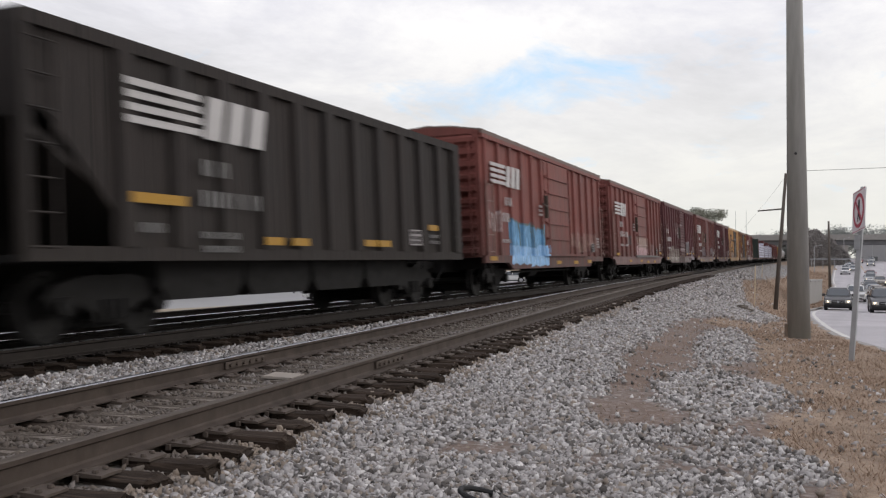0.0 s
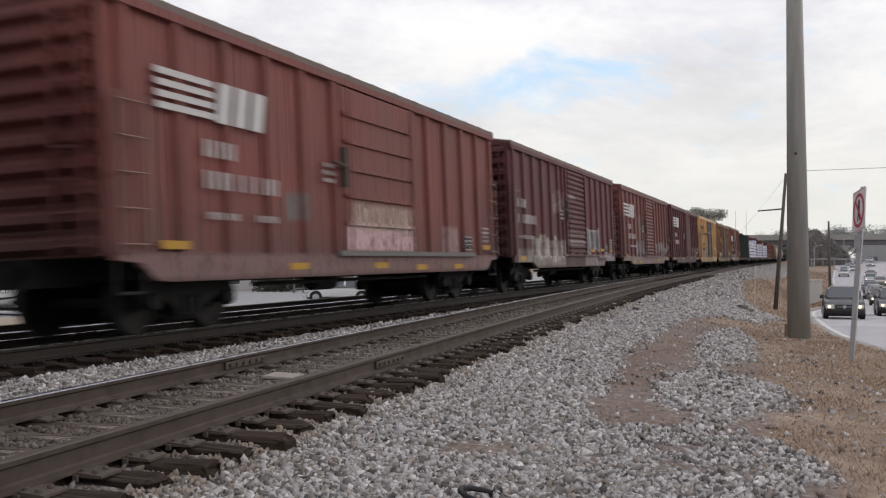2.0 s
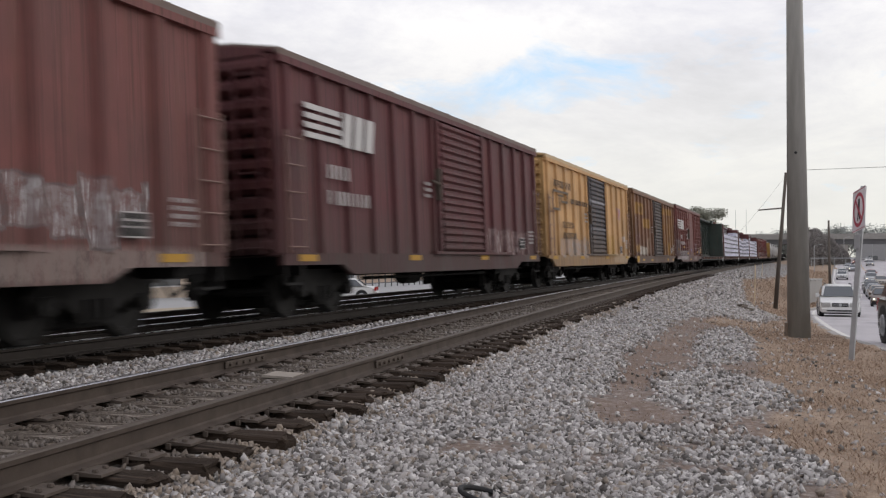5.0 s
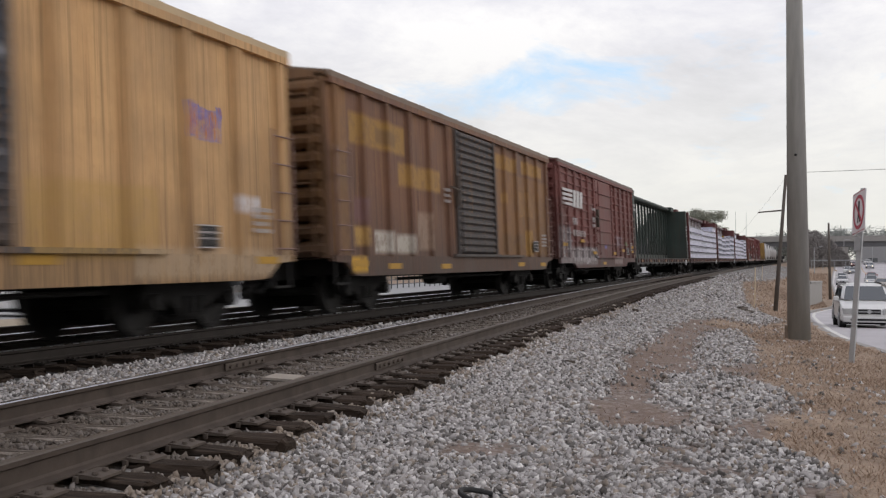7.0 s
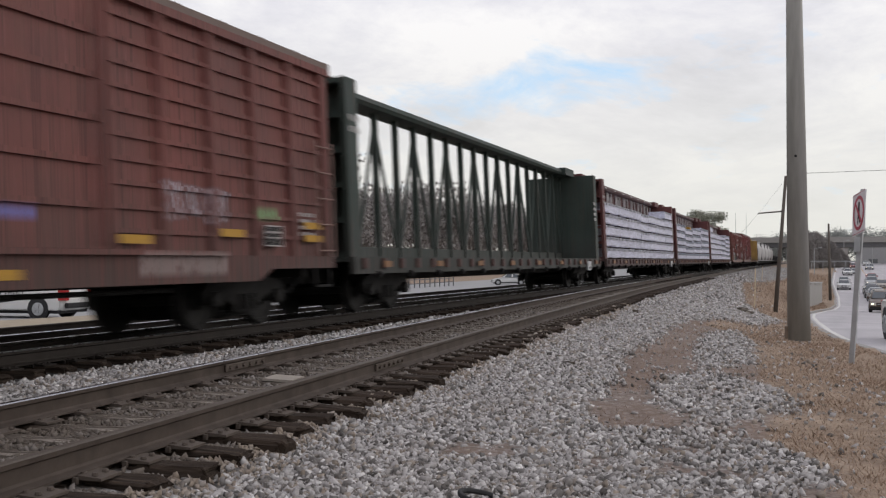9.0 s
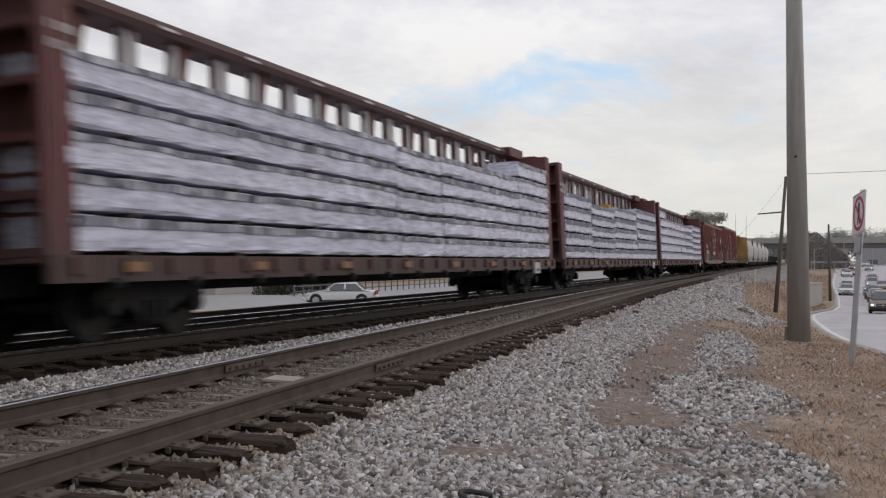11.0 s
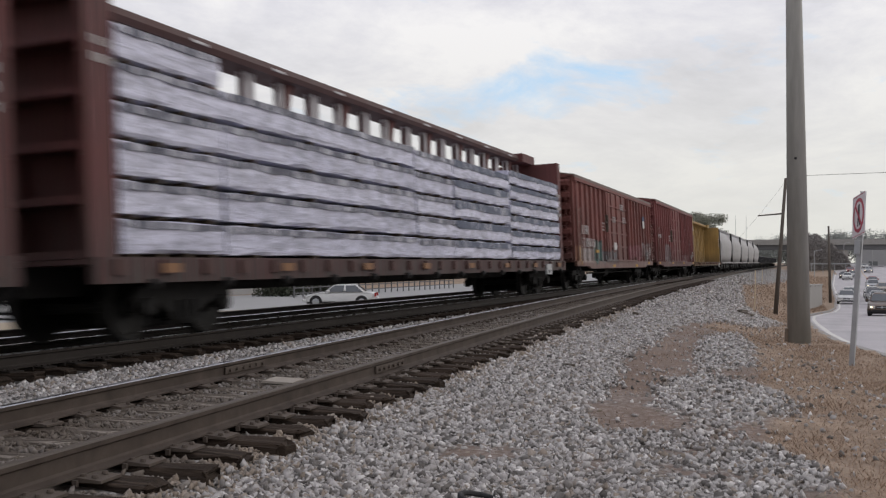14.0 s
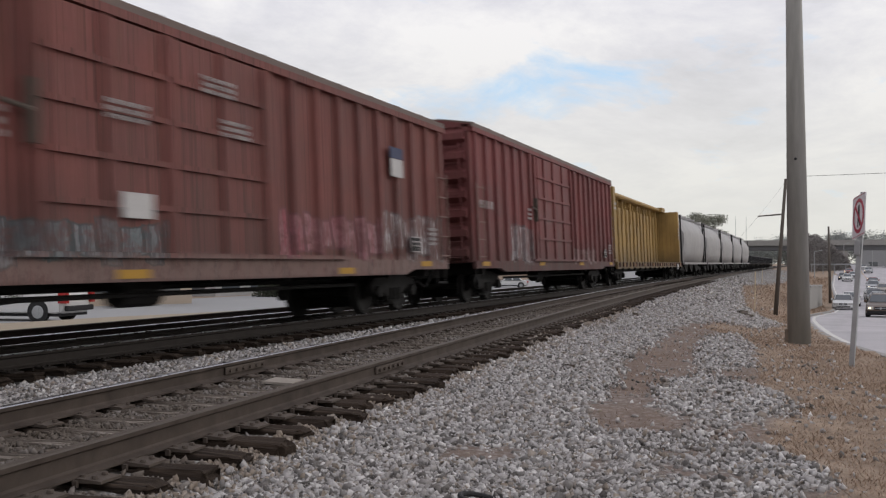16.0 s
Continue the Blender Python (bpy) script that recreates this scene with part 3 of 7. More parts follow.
def plate_bm(cant):
    """Tie plate with two spikes and the rail anchor beside it."""
    bm = bmesh.new()
    prism(bm, [(-0.235, 0.0), (0.18, 0.0), (0.18, 0.016), (0.09, 0.026), (-0.09, 0.026), (-0.235, 0.016)], -0.10, 0.10, "x")
    for sx, sy in ((-0.05, -0.087), (0.05, 0.087), (0.05, -0.16), (-0.06, -0.17), (-0.04, 0.145)):
        box(bm, sx - 0.011, sx + 0.011, sy - 0.011, sy + 0.011, 0.0, 0.030)
        rod(bm, (sx, sy, 0.024), (sx, sy, 0.040), 0.021, 0.016, n=8)
    for sx in (-0.135, 0.125):
        box(bm, sx, sx + 0.022, -0.10, -0.070, -0.02, 0.018)
    return bm


def railway(name, label, line, z0, lean, heads, xs, ties, with_plates, shaded=True):
    tr = thing(name, label, "railway track", None, "", "structure")
    for sgn, head in ((-1, heads[0]), (1, heads[1])):
        rail_bar("rail", xs, lambda x: line(x) + sgn * 0.7525, z0 - sgn * 0.7525 * lean, head, tr, M["shadedrail" if shaded else "rail"])
    kinds = [link("tie", tie_bm(s), M["shadedtie" if shaded else "tie"], tr) for s in range(4)]
    plate = link("tie_plate", plate_bm(0), M["shadedrail" if shaded else "iron"], tr) if with_plates(9) else None
    used = set()
    made = []
    r = random.Random(len(name))
    for i, x in enumerate(ties):
        k = kinds[i % 4]
        c = float(line(x))
        slope = float(line(x + 0.5) - line(x - 0.5))
        m = Matrix.Translation((x + r.uniform(-0.03, 0.03), c + r.uniform(-0.10, 0.07), z0 - 0.192)) @ Euler((-lean, 0, slope + r.uniform(-0.035, 0.035))).to_matrix().to_4x4()
        if i < 4:
            k.matrix_basis = m
        else:
            again(k, m, tr)
        if with_plates(x):
            for sgn in (-1, 1):
                mp = Matrix.Translation((x, c + sgn * 0.7525, z0 - 0.192 - sgn * 0.7525 * lean)) @ Euler((0, 0, slope + (0 if sgn < 0 else math.pi))).to_matrix().to_4x4()
                if plate not in used:
                    plate.matrix_basis = mp
                    used.add(plate)
                else:
                    again(plate, mp, tr)
    return tr


xs1 = spaced((-20, 60, 1.0), (60, 160, 5))
track_a = railway("track_1", "empty railway track with rusty rails on weathered timber ties", lambda x: track_1(x), 0.0, 0.0, (M["dullhead"], M["polish"]), xs1, np.arange(0.834 - 0.486 * 24, 75, 0.486), lambda x: x < 32, False)
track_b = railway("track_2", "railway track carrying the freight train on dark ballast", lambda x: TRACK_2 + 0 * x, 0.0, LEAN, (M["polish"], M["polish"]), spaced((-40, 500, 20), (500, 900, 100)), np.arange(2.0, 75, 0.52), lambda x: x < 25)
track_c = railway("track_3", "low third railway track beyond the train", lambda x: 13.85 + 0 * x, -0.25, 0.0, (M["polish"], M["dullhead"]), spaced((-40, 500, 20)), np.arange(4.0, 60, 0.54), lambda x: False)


def joint_bar(x, sgn, tr):
    """Bolted bar on the web of a rail."""
    bm = bmesh.new()
    box(bm, -0.46, 0.46, -0.034, -0.010, -0.128, -0.052)
    soften(bm, 0.006)
    for i in range(6):
        c = -0.38 + i * 0.152
        rod(bm, (c, -0.034, -0.09), (c, -0.058, -0.09), 0.019, n=6)
    y = float(track_1(x)) + sgn * 0.7525
    slope = float(track_1(x + 0.5) - track_1(x - 0.5))
    part("joint_bar", bm, M["iron"], tr, "", Matrix.Translation((x, y, 0)) @ Euler((0, 0, slope)).to_matrix().to_4x4())


joint_bar(9.6, 1, track_a)
joint_bar(10.2, -1, track_a)


# ---------------------------------------------------------------- loose ballast, grass and litter
rs = np.random.RandomState(5)
CUBE = np.array([(-1, -1, -1), (1, -1, -1), (1, 1, -1), (-1, 1, -1), (-1, -1, 1), (1, -1, 1), (1, 1, 1), (-1, 1, 1)], float) * 0.5
CUBE_F = np.array([(0, 3, 2, 1), (4, 5, 6, 7), (0, 1, 5, 4), (1, 2, 6, 5), (2, 3, 7, 6), (3, 0, 4, 7)])


def turned(n):
    """n random rotations."""
    q = rs.normal(size=(n, 4))
    q /= np.linalg.norm(q, axis=1)[:, None]
    w, x, y, z = q.T
    return np.stack([1 - 2 * (y * y + z * z), 2 * (x * y - z * w), 2 * (x * z + y * w), 2 * (x * y + z * w), 1 - 2 * (x * x + z * z), 2 * (y * z - x * w),
                     2 * (x * z - y * w), 2 * (y * z + x * w), 1 - 2 * (x * x + y * y)], -1).reshape(n, 3, 3)


def stones(name, pts, size, label):
    n = len(pts)
    dims = np.stack([rs.uniform(0.7, 1.35, n), rs.uniform(0.6, 1.1, n), rs.uniform(0.38, 0.75, n)], -1) * size[:, None]
    v = (CUBE[None] + rs.uniform(-0.36, 0.36, (n, 8, 3))) * dims[:, None]
    v = np.einsum("nij,nkj->nki", turned(n), v) + pts[:, None]
    f = (CUBE_F[None] + 8 * np.arange(n)[:, None, None]).reshape(-1, 4)
    return raw(name, v.reshape(-1, 3), f, M["dirtystone"] if "brown" in label else M["tanstone"] if "tan " in label else M["stone"], "stuff", label, "gravel")


def jittered(x0, x1, y0, y1, d):
    xs, ys = np.arange(x0, x1, d), np.arange(y0, y1, d)
    X, Y = np.meshgrid(xs, ys)
    X, Y = X.ravel() + rs.uniform(-0.6, 0.6, X.size) * d, Y.ravel() + rs.uniform(-0.6, 0.6, Y.size) * d
    return X, Y


def in_view(x, y, margin=0.03):
    c, s = math.cos(radians(YAW)), math.sin(radians(YAW))
    z, u = x * c + y * s, x * s - y * c
    return (z > 4.6) & (np.abs(u / np.maximum(z, 0.1)) < 0.443 + margin)


def ballast(name, spans, label):
    P, S = [], []
    for x0, x1, y0, y1, d, size, rule in spans:
        X, Y = jittered(x0, x1, y0, y1, d)
        keep = in_view(X, Y) & rule(X, Y)
        keep[keep] &= rs.uniform(0, 1, keep.sum()) < 0.97
        X, Y = X[keep], Y[keep]
        sz = size * np.clip(rs.lognormal(0, 0.26, len(X)), 0.5, 1.55)
        P.append(np.stack([X, Y, level(X, Y) + sz * rs.uniform(-0.12, 0.55, len(X))], -1)), S.append(sz)
    return stones(name, np.concatenate(P), np.concatenate(S), label)


def shoulder(X, Y):
    n = track_1(X) - 0.7525 - Y
    j = wobble(X, Y, 0.55, 3.3)
    g = gravel(X, Y, j)
    return (n > 0.50 + 0.5 * rs.uniform(0, 1, len(X)) ** 2) & (Y > kerb_line(X) + 0.4) & (rs.uniform(0, 1, len(X)) < np.maximum(g ** 1.8, 0.02))


def tie_ends(X, Y):
    n = track_1(X) - 0.7525 - Y
    return (n > 0.38) & (n < 0.50 + 0.5 * rs.uniform(0, 1, len(X)) ** 2)


def cribs(X, Y):
    t = track_1(X)
    d = np.abs(Y - t)
    return (d < 1.35) & (np.abs(d - 0.7525) > 0.09) & (rs.uniform(0, 1, len(X)) < np.where(d < 0.75, 0.45, 0.75)) & (np.abs(((X - 0.834) / 0.486 + 0.5) % 1 - 0.5) > 0.20 + 0.1 * (Y < t - 0.7525))


def between_tracks(X, Y):
    return (Y > track_1(X) + 0.80) & (Y < TRACK_2 - 1.42)


ballast("ballast_shoulder", [(4, 9, -1.5, 4.6, 0.0245, 0.0300, shoulder), (9, 14, -0.8, 4.8, 0.0265, 0.032, shoulder), (14, 21, -0.5, 5.2, 0.032, 0.0325, shoulder), (21, 30, -0.2, 5.6, 0.042, 0.035, shoulder), (30, 46, 0.5, 6.2, 0.065, 0.047, shoulder), (46, 72, 1.8, 6.8, 0.125, 0.070, shoulder), (72, 110, 3.4, 7.6, 0.22, 0.09, shoulder)],
        "loose grey crushed stone on the track shoulder")
ballast("ballast_at_tie_ends", [(4, 14, 2.4, 5.2, 0.028, 0.0265, tie_ends), (14, 30, 3.4, 6.2, 0.045, 0.04, tie_ends)], "tan and grey crushed stone round the tie ends")
ballast("ballast_between_tracks", [(6, 16, 5.0, 7.9, 0.034, 0.034, between_tracks), (16, 34, 5.5, 7.9, 0.065, 0.050, between_tracks)], "loose grey crushed stone between the two tracks")
ballast("ballast_cribs", [(3.5, 14, 2.8, 6.6, 0.030, 0.028, cribs), (14, 26, 3.8, 7.2, 0.05, 0.036, cribs)], "brownish small stones between the ties")


def grass_mat():
    k = Mat("dry_grass_blade", 0.9, 0, 0.2)
    return k.done(k.ramp(k.island(), [(0.0, (0.285, 0.21, 0.158)), (0.5, (0.35, 0.258, 0.192)), (1.0, (0.41, 0.308, 0.232))]))


def grass(x0, x1, y0, y1, d, h):
    X, Y = jittered(x0, x1, y0, y1, d)
    g = gravel(X, Y, wobble(X, Y, 0.55, 3.3))
    clump = wobble(X, Y, 1.7, 6.6)
    keep = in_view(X, Y) & (Y > kerb_line(X) + 0.25) & (rs.uniform(0, 1, len(X)) > g * 1.05 + 0.05 - clump * 0.5)
    keep &= (track_1(X) - Y) > 1.7
    worn = (X < 30) & (Y > np.interp(X, [0, 6, 8, 12, 19, 24, 26], [-2, -0.3, 0.25, 0.45, 0.95, 1.6, 2.4]))
    keep &= ~(worn & (rs.uniform(0, 1, len(X)) < 0.84))
    X, Y = X[keep], Y[keep]
    n = len(X)
    Z = level(X, Y) - 0.005
    a = rs.uniform(0, 2 * np.pi, n)
    hh = h * rs.lognormal(0, 0.4, n)
    lean = rs.normal(0, 0.9, (n, 2)) * hh[:, None]
    w = 0.0035 + 0.0012 * np.hypot(X, Y) * 0.12
    base = np.stack([X, Y, Z], -1)
    side = np.stack([np.cos(a) * w, np.sin(a) * w, 0 * a], -1)
    tip = base + np.stack([lean[:, 0], lean[:, 1], hh], -1)
    midp = base * 0.5 + tip * 0.5 + np.stack([0 * a, 0 * a, hh * 0.12], -1)
    V = np.stack([base - side, base + side, midp + side * 0.8, tip, midp - side * 0.8], 1).reshape(-1, 3)
    F = (np.array([[0, 1, 2, 4]]) + 5 * np.arange(n)[:, None])
    F2 = (np.array([[4, 2, 3, 3]]) + 5 * np.arange(n)[:, None])
    return V, F, F2


GV, GF, off = [], [], 0
for spec in ((5, 14, -2.2, 3.4, 0.030, 0.024), (14, 26, -2, 3.6, 0.045, 0.032), (26, 60, -0.5, 5.0, 0.12, 0.055), (60, 110, -1.5, 6.5, 0.17, 0.09), (110, 220, -4, 7.0, 0.42, 0.34)):
    V, F, F2 = grass(*spec)
    GV.append(V), GF.append(F + off), GF.append(np.stack([F2[:, 0], F2[:, 1], F2[:, 2], F2[:, 0]], -1) + off)
    off += len(V)
GF = np.concatenate([g[:, :3] for g in GF[1::2]] + [g[:, [0, 1, 2]] for g in GF[0::2]] + [g[:, [0, 2, 3]] for g in GF[0::2]])
raw("dry_grass", np.concatenate(GV), GF, grass_mat(), "stuff", "short dry brown winter grass on the verge", "grass")

# ---------------------------------------------------------------- rolling stock
CARS = []          # (thing, place of its centre along the track at the start)


WHEEL = AXLE = None


def truck(parent, x):
    """Two-axle truck with side frames, springs and bearing caps."""
    bm = bmesh.new()
    for s in (-1, 1):
        y0, y1 = (0.93 * s, 1.06 * s) if s > 0 else (1.06 * s, 0.93 * s)
        prism(bm, [(-1.15, 0.55), (-1.05, 0.68), (-0.45, 0.80), (0.45, 0.80), (1.05, 0.68), (1.15, 0.55), (1.05, 0.36), (0.78, 0.36), (0.70, 0.50),
                   (0.36, 0.34), (0.30, 0.22), (-0.30, 0.22), (-0.36, 0.34), (-0.70, 0.50), (-0.78, 0.36), (-1.05, 0.36)], y0, y1, "y")
        for a in (-0.9, 0.9):
            rod(bm, (a, s * 1.0, 0.44), (a, s * 1.15, 0.44), 0.12, n=10)
        for a in (-0.16, 0, 0.16):
            rod(bm, (a, s * 1.09, 0.26), (a, s * 1.09, 0.50), 0.055, n=8)
    box(bm, -0.2, 0.2, -1.0, 1.0, 0.40, 0.66)
    # brake beams with their shoes, and the plank between the side frames
    for d in (-1, 1):
        prism(bm, [(d * 0.36, 0.14), (d * 0.47, 0.20), (d * 0.47, 0.46), (d * 0.36, 0.46)], -0.84, 0.84, "y")
    box(bm, -0.30, 0.30, -0.92, 0.92, 0.16, 0.24)
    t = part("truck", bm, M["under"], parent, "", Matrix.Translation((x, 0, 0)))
    global WHEEL, AXLE
    for a in (-0.89, 0.89):
        for s in (-1, 1):
            m = Matrix.Translation((a, s * 0.74, 0.44)) @ Euler((0, 0, 0 if s > 0 else math.pi)).to_matrix().to_4x4()
            if WHEEL:
                again(WHEEL, m, t)
                continue
            # turned profile: flange, tread, rim face, dished plate, hub
            prof = [(-0.085, 0.30), (-0.085, 0.475), (-0.062, 0.475), (-0.050, 0.445), (0.055, 0.432), (0.055, 0.375), (0.028, 0.355), (0.010, 0.16), (0.060, 0.13), (0.10, 0.13), (0.10, 0.0)]
            bm = bmesh.new()
            rings = [[bm.verts.new((q * math.cos(k * math.pi / 10), y, q * math.sin(k * math.pi / 10))) for k in range(20)] for y, q in prof[:-1]]
            for p, q in zip(rings, rings[1:]):
                for k in range(20):
                    bm.faces.new((p[k], q[k], q[(k + 1) % 20], p[(k + 1) % 20]))
            bm.faces.new(rings[0]), bm.faces.new(rings[-1][::-1])
            bmesh.ops.recalc_face_normals(bm, faces=bm.faces[:])
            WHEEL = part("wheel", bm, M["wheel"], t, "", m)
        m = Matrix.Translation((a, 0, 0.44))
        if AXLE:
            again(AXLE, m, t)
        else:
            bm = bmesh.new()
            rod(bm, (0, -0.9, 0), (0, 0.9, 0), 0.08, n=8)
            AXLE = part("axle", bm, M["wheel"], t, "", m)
    return t


def coupler(parent, x, d):
    bm = bmesh.new()
    box(bm, min(x, x + d * 0.75), max(x, x + d * 0.75), -0.07, 0.07, 0.78, 0.95)
    box(bm, min(x + d * 0.6, x + d * 0.95), max(x + d * 0.6, x + d * 0.95), -0.14, 0.14, 0.72, 1.0)
    rod(bm, (x, -0.35, 0.8), (x + d * 0.45, -0.28, 0.45), 0.025, n=6)
    rod(bm, (x + d * 0.45, -0.28, 0.45), (x + d * 0.95, -0.25, 0.62), 0.025, n=6)
    part("coupler", bm, M["under"], parent)


def ladder(parent, x, y, z0, z1, mat, w=0.42, n=6, across="x"):
    bm = bmesh.new()
    for i in range(n):
        z = z0 + (z1 - z0) * i / (n - 1)
        if across == "x":
            rod(bm, (x - w / 2, y, z), (x + w / 2, y, z), 0.014, n=5)
        else:
            rod(bm, (x, y - w / 2, z), (x, y + w / 2, z), 0.014, n=5)
    for s in (-1, 1):
        if across == "x":
            box(bm, x + s * w / 2 - 0.02, x + s * w / 2 + 0.02, min(y, y * 0.985), max(y, y * 0.985), z0 - 0.1, z1 + 0.1)
        else:
            box(bm, min(x, x * 0.995), max(x, x * 0.995), y + s * w / 2 - 0.02, y + s * w / 2 + 0.02, z0 - 0.1, z1 + 0.1)
    part("ladder", bm, mat, parent)


def bars(parent, x0, z0, rows, mat, y=-1.53, h=0.16, gap=0.1, name="marking", seed=1, length=1.3):
    """Plain bars where small lettering stands."""
    r = random.Random(seed)
    bm = bmesh.new()
    for i in range(rows):
        x, z = x0, z0 - i * (h + gap)
        while x < x0 + length:
            w = r.uniform(0.20, 0.36) * h
            box(bm, x, x + w, y - 0.004, y + 0.012, z, z + h)
            x += w + r.choice((0.42, 0.52, 0.6, 1.0) if h > 0.15 else (0.45, 0.5, 0.6, 1.0)) * h
    part(name, bm, mat, parent)["kind"] = "stuff"


def road_emblem(parent, x, z, s, mat, y, h=0.58):
    """Road emblem: stripes running into slanted blocks."""
    e = h / 0.6
    bm = bmesh.new()
    box(bm, x, x + 1.08 * s, y - 0.004, y + 0.012, 0, 0.095 * e)
    row_of("emblem_stripe", bm, mat, parent, [at(0, 0, z + (0.03 + i * 0.16) * e) for i in range(4)])
    bm = bmesh.new()
    prism(bm, [(0, 0), (0.28 * s, 0), (0.37 * s, 0.62 * e), (0.09 * s, 0.62 * e)], y - 0.004, y + 0.012, "y")
    row_of("emblem_block", bm, mat, parent, [at(x + p * s, 0, z) for p in (1.12, 1.50, 1.88)])


def row_of(name, bm, mat, parent, places, label=""):
    """The same piece at several places, one object each."""
    first = part(name, bm, mat, parent, label, places[0])
    return [first] + [again(first, m, parent) for m in places[1:]]


def at(x=0.0, y=0.0, z=0.0, rz=0.0):
    return Matrix.Translation((x, y, z)) @ Euler((0, 0, rz)).to_matrix().to_4x4()


def ribbed_outline(y, s, z0, z1, n, depth, back):
    """Outline of a corrugated sheet, (y, z) pairs; s is the side it bulges to."""
    pts = [(y - s * back, z0)]
    pitch = (z1 - z0) / n
    for i in range(n):
        z = z0 + pitch * i
        pts += [(y, z + pitch * 0.08), (y + s * depth, z + pitch * 0.34), (y + s * depth, z + pitch * 0.66), (y, z + pitch * 0.92)]
    pts.append((y - s * back, z1))
    return pts


def boxcar(s0, s1, col, label, door, door_col=None, door_style="plug", ribs=14, rib_w=0.16, rust=0.3, tags=(), emblem=None, grid=False, roof=None,
           rust_col=(0.12, 0.058, 0.035), grime=(0.055, 0.043, 0.038), top=4.26, sill=0.68, marks=None, ends=None, number_mat=None, end_ribs=10, patches=(), reflectors=None, panel_at=None, battens=9, straight=False):
    """Boxcar: body, side posts, corrugated ends, roof, doors, ladders, running gear. Local x runs back along the train;
    door, tags, emblem and marks are given by their places along the train."""
    L, mid = s1 - s0, (s0 + s1) / 2
    car = thing("boxcar", label, "boxcar", None, "freight cars")
    a, b = -L / 2, L / 2
    tags = [(t[0] - mid, t[1] - mid, *t[2:]) for t in tags]
    patches = [(q[0] - mid, q[1] - mid, *q[2:]) for q in patches]
    paint = car_paint("boxcar_paint", car, col, rust, rust_col, grime, tags=tags, patches=patches)
    # ends: colour darkened for the shade in the gap between cars
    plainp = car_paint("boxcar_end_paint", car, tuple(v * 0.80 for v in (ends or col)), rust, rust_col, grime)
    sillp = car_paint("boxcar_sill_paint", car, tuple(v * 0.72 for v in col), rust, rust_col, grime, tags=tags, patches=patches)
    H, W = top, 1.44
    bm = bmesh.new()
    box(bm, a, b, -W, W, 1.02, H)
    part("body", bm, paint, car)
    for s in (-1, 1):
        bm = bmesh.new()
        y0, y1 = sorted((s * (W - 0.03), s * (W + 0.065)))
        if not straight:
            prism(bm, [(a, 1.06), (a, 0.86), (a + 2.1, 0.86), (a + 2.55, sill), (b - 2.55, sill), (b - 2.1, 0.86), (b, 0.86), (b, 1.06)], y0, y1, "y")
        else:
            prism(bm, [(a, 1.06), (a, 0.96), (a + 0.5, 0.93), (a + 0.85, sill + 0.02), (a + 1.2, sill), (b - 1.2, sill), (b - 0.85, sill + 0.02), (b - 0.5, 0.93), (b, 0.96), (b, 1.06)], y0, y1, "y")
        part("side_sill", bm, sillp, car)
    # stirrup steps under the corners
    bm = bmesh.new()
    for x in (-0.27, 0.27):
        box(bm, x - 0.022, x + 0.022, -0.012, 0.012, 0.0, 0.42)
    box(bm, -0.27, 0.27, -0.035, 0.035, -0.02, 0.02)
    row_of("stirrup_step", bm, M["under"], car, [at(x, y, 0.56) for x in (a + 0.36, b - 0.36) for y in (-W - 0.02, W + 0.02)])
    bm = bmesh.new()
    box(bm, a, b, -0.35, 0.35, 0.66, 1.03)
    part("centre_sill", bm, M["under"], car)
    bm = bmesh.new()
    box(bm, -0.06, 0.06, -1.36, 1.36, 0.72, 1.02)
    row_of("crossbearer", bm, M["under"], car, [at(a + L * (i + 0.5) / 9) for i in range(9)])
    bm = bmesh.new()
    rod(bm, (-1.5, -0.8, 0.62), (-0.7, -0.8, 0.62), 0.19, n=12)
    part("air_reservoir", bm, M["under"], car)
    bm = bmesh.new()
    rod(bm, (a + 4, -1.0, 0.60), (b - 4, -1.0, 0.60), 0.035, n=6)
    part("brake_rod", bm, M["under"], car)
    # roof with a slight ridge, seams and an overhanging eave
    bm = bmesh.new()
    prism(bm, [(-W - 0.09, H - 0.06), (-W - 0.09, H + 0.05), (-0.7, H + 0.19), (0, H + 0.23), (0.7, H + 0.19), (W + 0.09, H + 0.05), (W + 0.09, H - 0.06)], a - 0.02, b + 0.02, "x")
    part("roof", bm, roof or M["roofmetal"], car, "weathered sheet metal roof")
    bm = bmesh.new()
    prism(bm, [(-W - 0.094, H - 0.03), (-W - 0.094, H + 0.062), (0, H + 0.255), (W + 0.094, H + 0.062), (W + 0.094, H - 0.03)], -0.04, 0.04, "x")
    row_of("roof_seam", bm, roof or M["roofmetal"], car, [at(a + 0.1 + (L - 0.2) * i / 14) for i in range(15)])
    for s in (-1, 1):
        bm = bmesh.new()
        y0, y1 = sorted((s * (W + 0.0), s * (W + 0.10)))
        box(bm, a, b, y0, y1, H - 0.17, H - 0.055)
        part("eave_rail", bm, paint, car)
    d0, d1 = door[0] - mid, door[1] - mid
    # side posts
    bm = bmesh.new()
    prism(bm, [(-rib_w / 2, 0.0), (-rib_w * 0.34, -0.085), (rib_w * 0.34, -0.085), (rib_w / 2, 0.0)], 1.04, H - 0.16, "z")
    xs = [a + 0.28 + (L - 0.56) * i / (ribs - 1) for i in range(ribs)]
    xs = [x for x in xs if not d0 - 0.2 < x < d1 + 0.2] + [d0 - 0.14, d1 + 0.14]
    row_of("side_post", bm, paint, car, [at(x, s * W, 0, 0 if s < 0 else math.pi) for s in (-1, 1) for x in xs])
